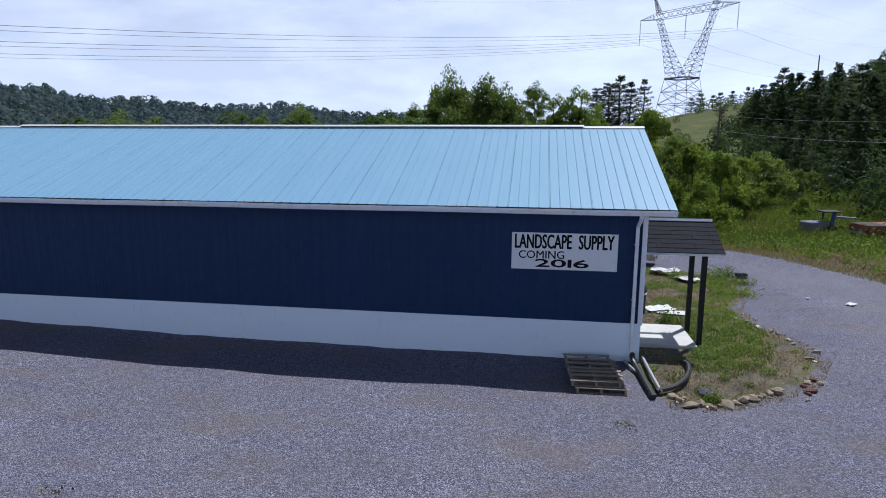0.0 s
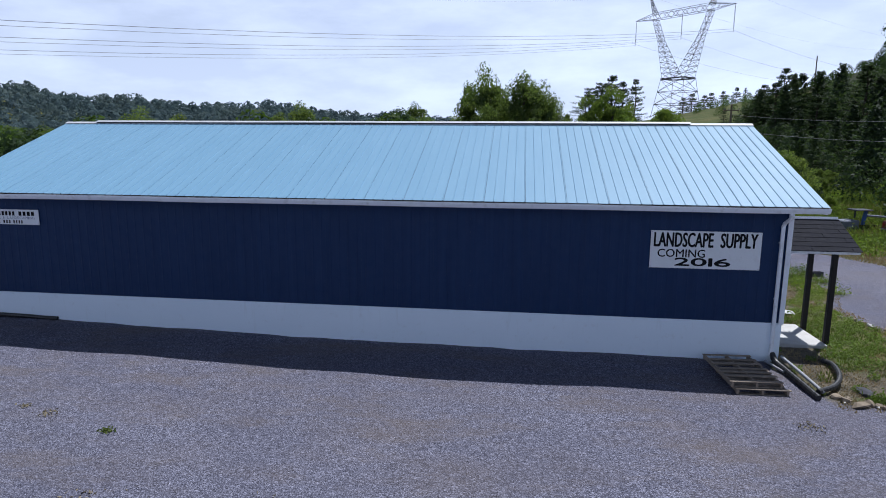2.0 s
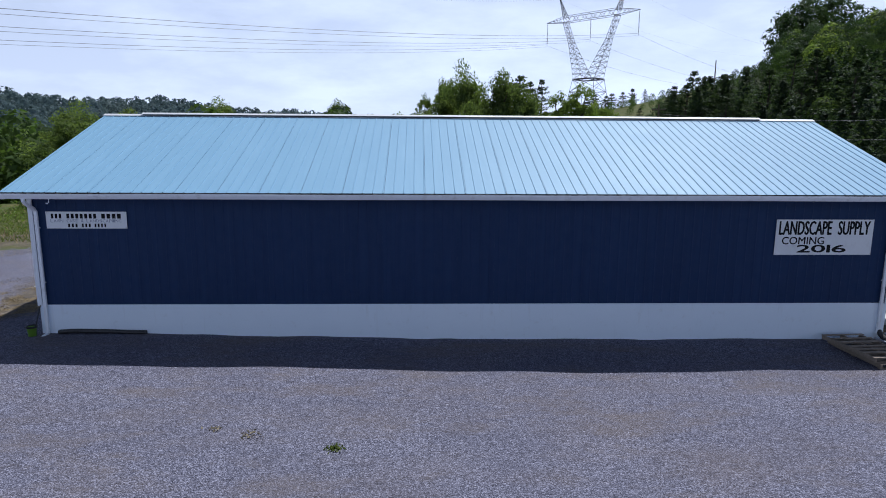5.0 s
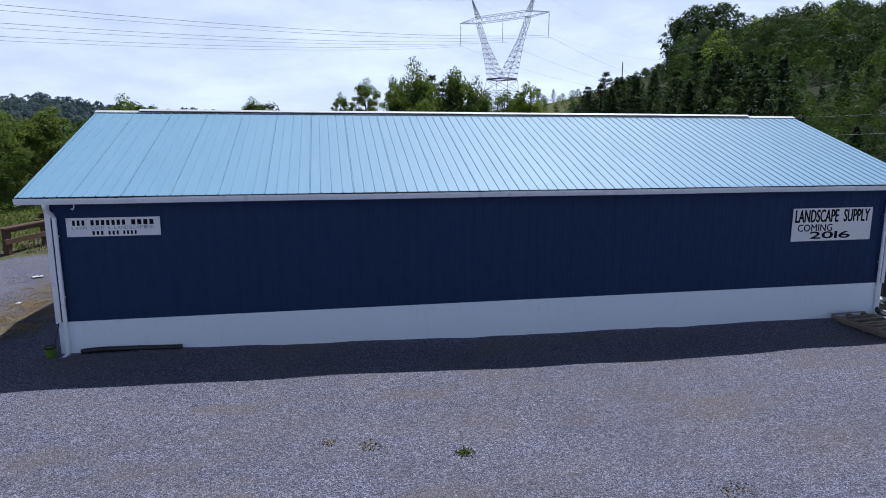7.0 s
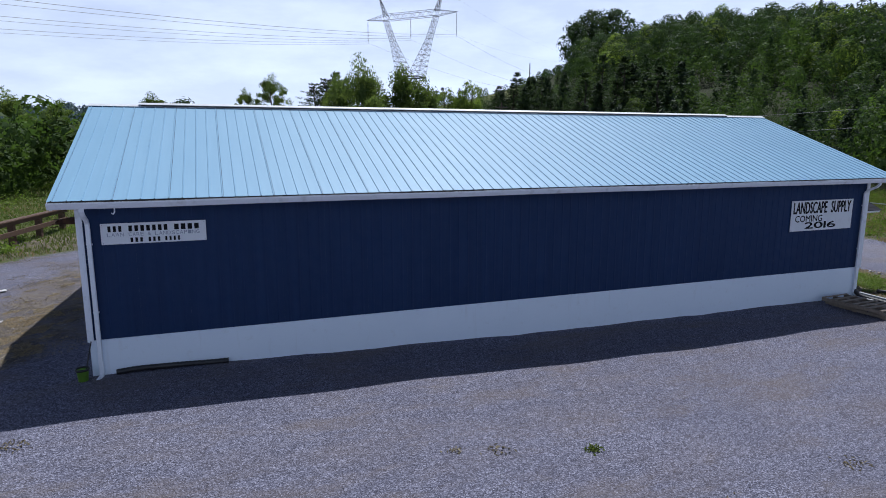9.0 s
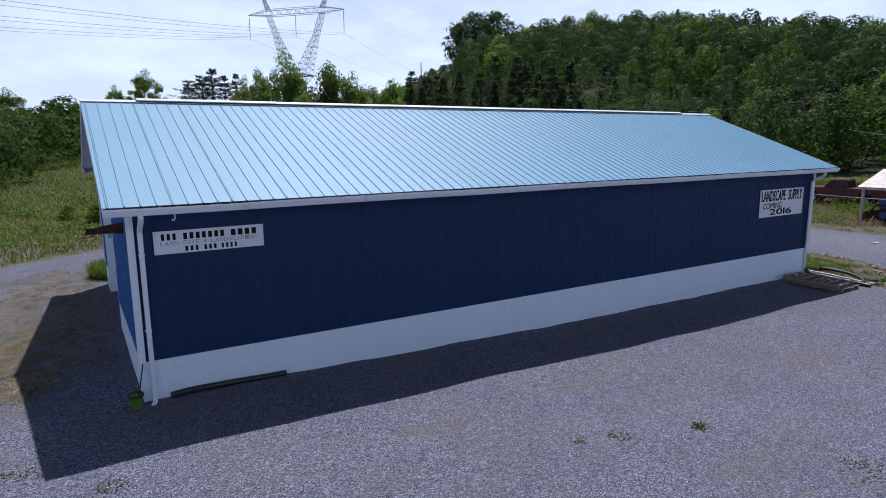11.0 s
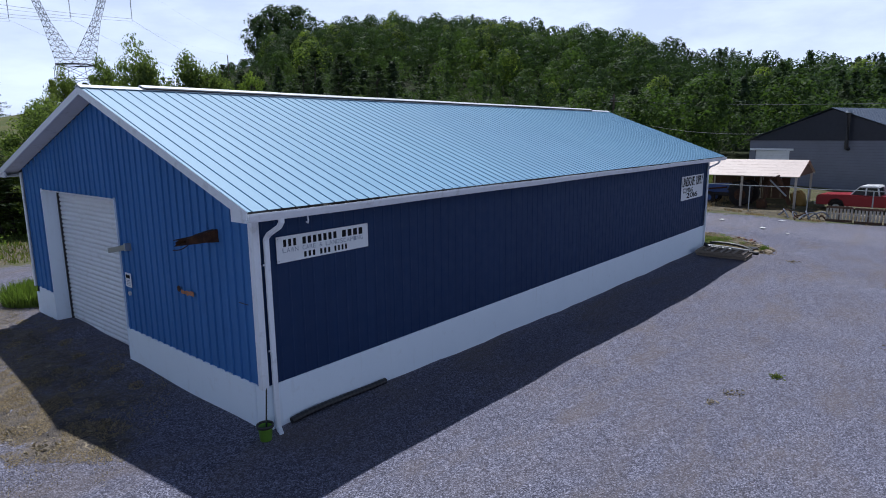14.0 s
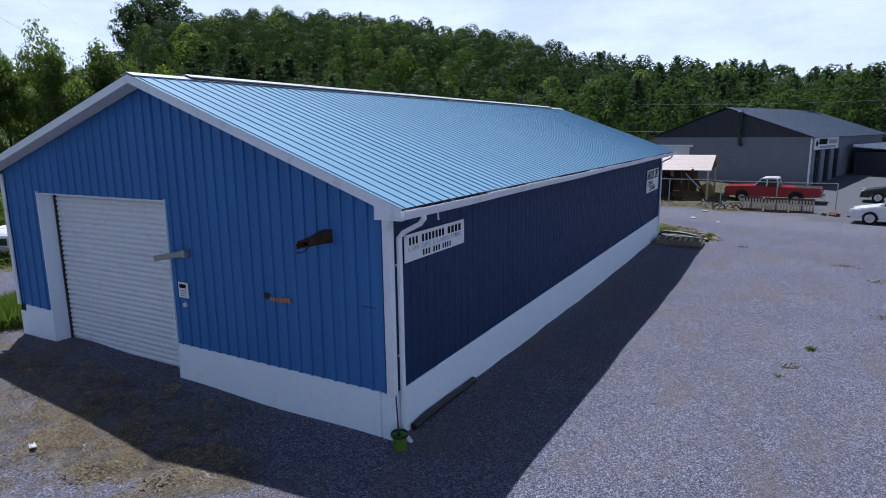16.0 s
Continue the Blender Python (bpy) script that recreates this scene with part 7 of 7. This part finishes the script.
# tractor under the shed
tractor = thing("tractor", (37.9, 3.3, gz(37.9, 3.3)), 86, "old blue farm tractor with muddy tyres under the shed", "tractor")
part("bonnet", prism([(1.9, 0.75), (1.95, 1.15), (1.7, 1.28), (0.3, 1.34), (0.3, 0.75)], -0.32, 0.32, 0.04), M_TRACTOR, tractor, "blue bonnet")
part("chassis", box(-0.9, 1.7, -0.22, 0.22, 0.5, 0.78, 0.03), M_BLACK, tractor)
part("seat", box(-0.75, -0.3, -0.25, 0.25, 1.0, 1.12, 0.04), M_BLACK, tractor)
part("seat_back", box(-0.82, -0.72, -0.25, 0.25, 1.1, 1.45, 0.04), M_BLACK, tractor)
part("steering_wheel", tube([(0.12 + 0.06 * math.cos(a), 0.19 * math.sin(a), 1.42 + 0.17 * math.cos(a)) for a in [2 * math.pi * k / 16 for k in range(17)]], 0.015, 6), M_BLACK, tractor)
part("exhaust", rod((1.2, 0.2, 1.25), (1.2, 0.2, 1.85), 0.035, 0.035, 8), M_RUST, tractor)
for y in (-0.72, 0.72):
    wheel(tractor, -0.55, y, 0.70, 0.36, 0.52, M_RUST)
    wheel(tractor, 1.45, y * 0.85, 0.40, 0.2, 0.52, M_TRACTOR)
    part("mudguard", tube([(-0.55 + 0.8 * math.cos(a), y, 0.7 + 0.8 * math.sin(a)) for a in [math.pi * (0.1 + 0.75 * k / 10) for k in range(11)]], 0.07, 6), M_BLACK, tractor)
part("loader_arm", tube([(2.4, -0.45, 0.3), (2.0, -0.45, 0.9), (0.4, -0.45, 1.1)], 0.06, 6), M_RUST, tractor)
part("loader_arm", tube([(2.4, 0.45, 0.3), (2.0, 0.45, 0.9), (0.4, 0.45, 1.1)], 0.06, 6), M_RUST, tractor)
part("bucket", prism([(2.3, 0.05), (2.8, 0.0), (2.75, 0.1), (2.35, 0.55)], -0.75, 0.75), M_RUST, tractor, "rusty loader bucket")
hoe = thing("backhoe_arm", (36.7, 0.4, gz(36.7, 0.4)), 90, "rusty orange backhoe arm folded beside the shed", "machine")
part("boom", box(-0.11, 0.11, -0.09, 0.09, 0.0, 1.9, 0.02, m=Matrix.Translation((-0.5, 0, 0.3)) @ Matrix.Rotation(radians(24), 4, "Y")), M_RUST, hoe)
part("dipper", box(-0.09, 0.09, -0.08, 0.08, 0.0, 1.5, 0.02, m=Matrix.Translation((0.95, 0, 0.5)) @ Matrix.Rotation(radians(-14), 4, "Y")), M_RUST, hoe)
part("cylinder", rod((-0.3, 0.12, 0.8), (0.65, 0.12, 1.75), 0.05, 0.04, 8), M_GALV, hoe, "dull hydraulic cylinder")
part("bucket", prism([(0.75, 0.05), (1.25, 0.0), (1.3, 0.5), (0.95, 0.6), (0.8, 0.35)], -0.3, 0.3, 0.02), M_RUST, hoe, "rusty digging bucket")
part("stabiliser", box(-0.75, -0.6, -0.55, -0.4, 0.0, 1.0, 0.02, m=Matrix.Rotation(radians(-14), 4, "X")), M_RUST, hoe)
stone((39.2, -0.1), 0.55, 190, M_AMBER, 1.4, "tarpaulin_heap", "yellow tarpaulin heap beside the shed", "heaps")
scrap_rnd = random.Random(9)
for k in range(9):
    x, y = 33.4 + scrap_rnd.uniform(-0.5, 0.6), -1.6 + scrap_rnd.uniform(-0.9, 1.6)
    s = thing("scrap_metal", (x, y, gz(x, y)), scrap_rnd.uniform(0, 180), "bent rusty scrap metal heaped at the fence", "scrap", "scrap pieces")
    a = scrap_rnd.uniform(0.3, 0.6)
    part("piece", tube([tuple(p) for p in smooth_line([(-a, 0, 0.04), (-a * 0.3, 0.1, a * 0.8), (a * 0.5, -0.1, a * 0.5), (a, 0, 0.05)], 5)], 0.04, 6), M_RUST if k % 2 else M_GREYWALL, s)

# pallets propped on edge as a low fence
for k in range(3):
    y = -2.5 - k * 1.28
    p = thing("propped_pallet", (33.1, y, gz(33.1, y)), 0, "grey wooden pallet propped on edge before the fence", "pallet", "propped pallets")
    for z in (0.04, 0.4, 0.76):
        part("stringer", box(0.0, 0.09, -1.2, 0.0, z, z + 0.045), M_PICKET, p)
    for j in range(8):
        w = -1.2 + j * 0.158
        part("deck_board", box(-0.02, 0.0, w, w + 0.095, 0.0, 0.82), M_PICKET, p)
    for z in (0.0, 0.7):
        part("front_rail", box(-0.04, -0.022, -1.2, 0.0, z, z + 0.12), M_BROWNWOOD, p, "brown front rail")
    for j in range(3):
        w = -1.2 + j * 0.55
        part("back_board", box(0.09, 0.108, w, w + 0.1, 0.0, 0.82), M_BROWNWOOD, p)
stone((32.3, -7.2), 0.24, 170, M_ROCK_RED, 0.8, "boulder", "red-brown boulder at the edge of the lot", "boulders")
stone((32.4, -6.7), 0.2, 171, M_ROCK, 0.8, "boulder", "tan boulder at the edge of the lot", "boulders")

# grey building
gb = thing("grey_workshop", (46.3, -6.2, gz(46.3, -6.2) - 0.1), math.degrees(math.atan2(-0.326, 0.945)), "grey block workshop with a charcoal gable and slate-blue metal roof", "building")
GW, GL, GE, GP = 12.5, 19.5, 3.8, 6.05
def block_wall(x0, x1, y0, y1, z0, z1, axis_y, holes=()):
    """A block wall with openings; holes: (from, to, top)."""
    bm = bmesh.new()
    cur = y0 if axis_y else x0
    end = y1 if axis_y else x1
    for a, b, top in sorted(holes):
        for lo, hi, low in ((cur, a, z0), (a, b, top)):
            if hi - lo > 0.01:
                box(*((x0, x1, lo, hi) if axis_y else (lo, hi, y0, y1)), low, z1, bm=bm)
        cur = b
    box(*((x0, x1, cur, end) if axis_y else (cur, end, y0, y1)), z0, z1, bm=bm)
    return part("wall", bm, M_GREYWALL, gb)


block_wall(0, 0.25, 0.0, GW, -0.3, GE, True, [(9.2, 12.0, 3.0)])
block_wall(0.26, GL, 0.0, 0.25, -0.3, GE, False, [(1.2, 2.6, 2.8), (3.4, 4.8, 2.8), (5.6, 7.0, 2.8)])
block_wall(0.26, GL, GW - 0.25, GW, -0.3, GE, False)
block_wall(GL - 0.25, GL, 0.26, GW - 0.26, -0.3, GE, True)
rnd = random.Random(12)
for k in range(20):
    part("course_line", box(-0.006, 0.0, 0.0, 9.15, 0.2 * k + 0.18, 0.2 * k + 0.19), M_JOINT, gb)
part("gable_panel", prism([(-0.15, GE), (GW + 0.15, GE), (GW / 2, GP - 0.02)], -0.05, 0.2), M_DARKMETAL, gb, "charcoal sheet-metal gable").matrix_local = Matrix(((0, 1, 0, 0), (1, 0, 0, 0), (0, 0, 1, 0), (0, 0, 0, 1)))
for side in (0, 1):
    run = math.hypot(GW / 2 + 0.4, GP - GE + 0.13)
    step = (GL + 0.6) / 16
    for k in range(16):
        prof = rib_profile(-0.3 + k * step, -0.3 + (k + 1) * step - 0.005, 3, 0.03)
        ang = math.atan2(GP - GE + 0.13, GW / 2 + 0.4)
        def f(u, o, v, side=side, ang=ang):
            y, z = -0.4 + v * math.cos(ang) - o * math.sin(ang), GE - 0.13 + v * math.sin(ang) + o * math.cos(ang) + 0.1
            return (u, y if side == 0 else GW - y, z)
        part("roof_panel", sheet(prof, lambda u: 0.0, lambda u: run, f, 0.01), M_BLUEROOF, gb)
bay = part("bay_door", box(0.1, 0.16, 9.1, 12.1, -0.1, 3.25), M_DOOR, gb, "white bay door")
for k in range(7):
    part("door_panel", box(0.085, 0.102, 9.2, 12.0, 0.02 + k * 0.45, 0.02 + k * 0.45 + 0.43, 0.004), M_DOOR, bay)
part("door_hood", box(-0.12, 0.0, 8.9, 12.4, 3.02, 3.18), M_TRIM, gb, "pale hood over the bay door")
chim = part("stove_pipe", tube([(0.0, 5.0, 3.2), (-0.28, 5.0, 3.25), (-0.32, 5.0, 3.6), (-0.32, 5.0, 5.75)], 0.13, 10), M_BLACK, gb, "black stove pipe up the gable")
part("cowl", rod((-0.32, 5.0, 5.73), (-0.32, 5.0, 5.9), 0.26, 0.2, 12), M_GALV, chim)
part("downspout", box(-0.12, -0.02, -0.12, -0.02, 0.0, GE - 0.1), M_TRIM, gb, "white downspout")
for a in (1.2, 3.4, 5.6):
    w = part("window", box(a, a + 1.4, 0.10, 0.13, 0.0, 2.8), M_GLASS, gb, "dark shopfront glass")
    part("frame", box(a + 0.67, a + 0.73, 0.07, 0.1, 0.0, 2.8), M_DARKMETAL, w)
    part("frame", box(a, a + 1.4, 0.07, 0.1, 2.1, 2.16), M_DARKMETAL, w)
sg = thing("shop_sign", (46.3, -6.2, gz(46.3, -6.2) - 0.1), math.degrees(math.atan2(-0.326, 0.945)), "white shop sign with unreadable dark lettering", "sign")
part("board", box(0.5, 6.0, -0.12, -0.03, 2.85, 3.75), M_SIGN, sg)
part("emblem", rod((1.0, -0.125, 3.3), (1.0, -0.135, 3.3), 0.3, 0.3, 4), M_INK, sg, "dark diamond shape")
for a, b, z0, z1, m in ((1.45, 3.3, 3.22, 3.62, M_INK), (3.6, 5.6, 3.25, 3.55, M_GREY_INK), (1.6, 5.4, 2.93, 3.1, M_GREY_INK)):
    part("bar", box(a, b, -0.13, -0.122, z0, z1), m, sg)
annex = thing("workshop_annex", (54.5, -9.6, gz(54.5, -9.6) - 0.1), math.degrees(math.atan2(-0.326, 0.945)), "low dark annex with a slate-blue lean-to roof", "building")
part("wall", box(0, 9.0, -7.2, -0.05, -0.2, 1.95), M_DARKMETAL, annex)
part("roof", box(-0.4, 9.4, -7.6, 0.0, 0, 0.12, m=Matrix.Translation((0, 0, 2.45)) @ Matrix.Rotation(radians(4.5), 4, "X")), M_BLUEROOF, annex)
part("edge_board", box(-0.43, -0.4, -7.6, 0.0, -0.1, 0.14, m=Matrix.Translation((0, 0, 2.45)) @ Matrix.Rotation(radians(4.5), 4, "X")), M_TRIM, annex, "white roof edge")

# junk in the field
crate = thing("concrete_block", (37.2, 31.2, gz(37.2, 31.2)), 24, "pale grey concrete block dumped in the weeds", "block")
part("block", box(-0.75, 0.75, -0.5, 0.5, 0.0, 0.75, 0.06), M_GREYWALL, crate)
frame_junk = thing("dumped_machine", (38.4, 31.4, gz(38.4, 31.4)), 8, "dumped machine cab with a flat grey canopy in the weeds", "machine")
part("strut", box(-0.14, 0.14, -0.12, 0.12, 0, 1.75, 0.03, m=Matrix.Rotation(radians(9), 4, "Y")), M_TRACTOR, frame_junk, "blue steel strut")
part("strut", box(-1.05, -0.93, -0.4, -0.28, 1.1, 1.8, 0.02), M_DARKMETAL, frame_junk)
part("canopy", box(-1.15, 0.5, -0.7, 0.7, 1.74, 1.86, 0.05), M_DARKMETAL, frame_junk, "dark flat canopy")
part("boom", box(0.2, 2.2, -0.25, 0.25, 1.2, 1.38, 0.04, m=Matrix.Rotation(radians(4), 4, "Y")), M_GREYWALL, frame_junk, "grey boom")
part("axle_beam", box(-0.2, 3.0, -0.2, 0.2, 0.15, 0.4, 0.04), M_RUST, frame_junk, "rusty lower beam")
frame_junk.scale = (0.75, 0.75, 0.75)
pickup((41.6, 29.2, gz(41.6, 29.2) - 0.3), 10, M_FADED, M_WHITECAR, "derelict red pickup truck with a white roof sunk in the weeds")
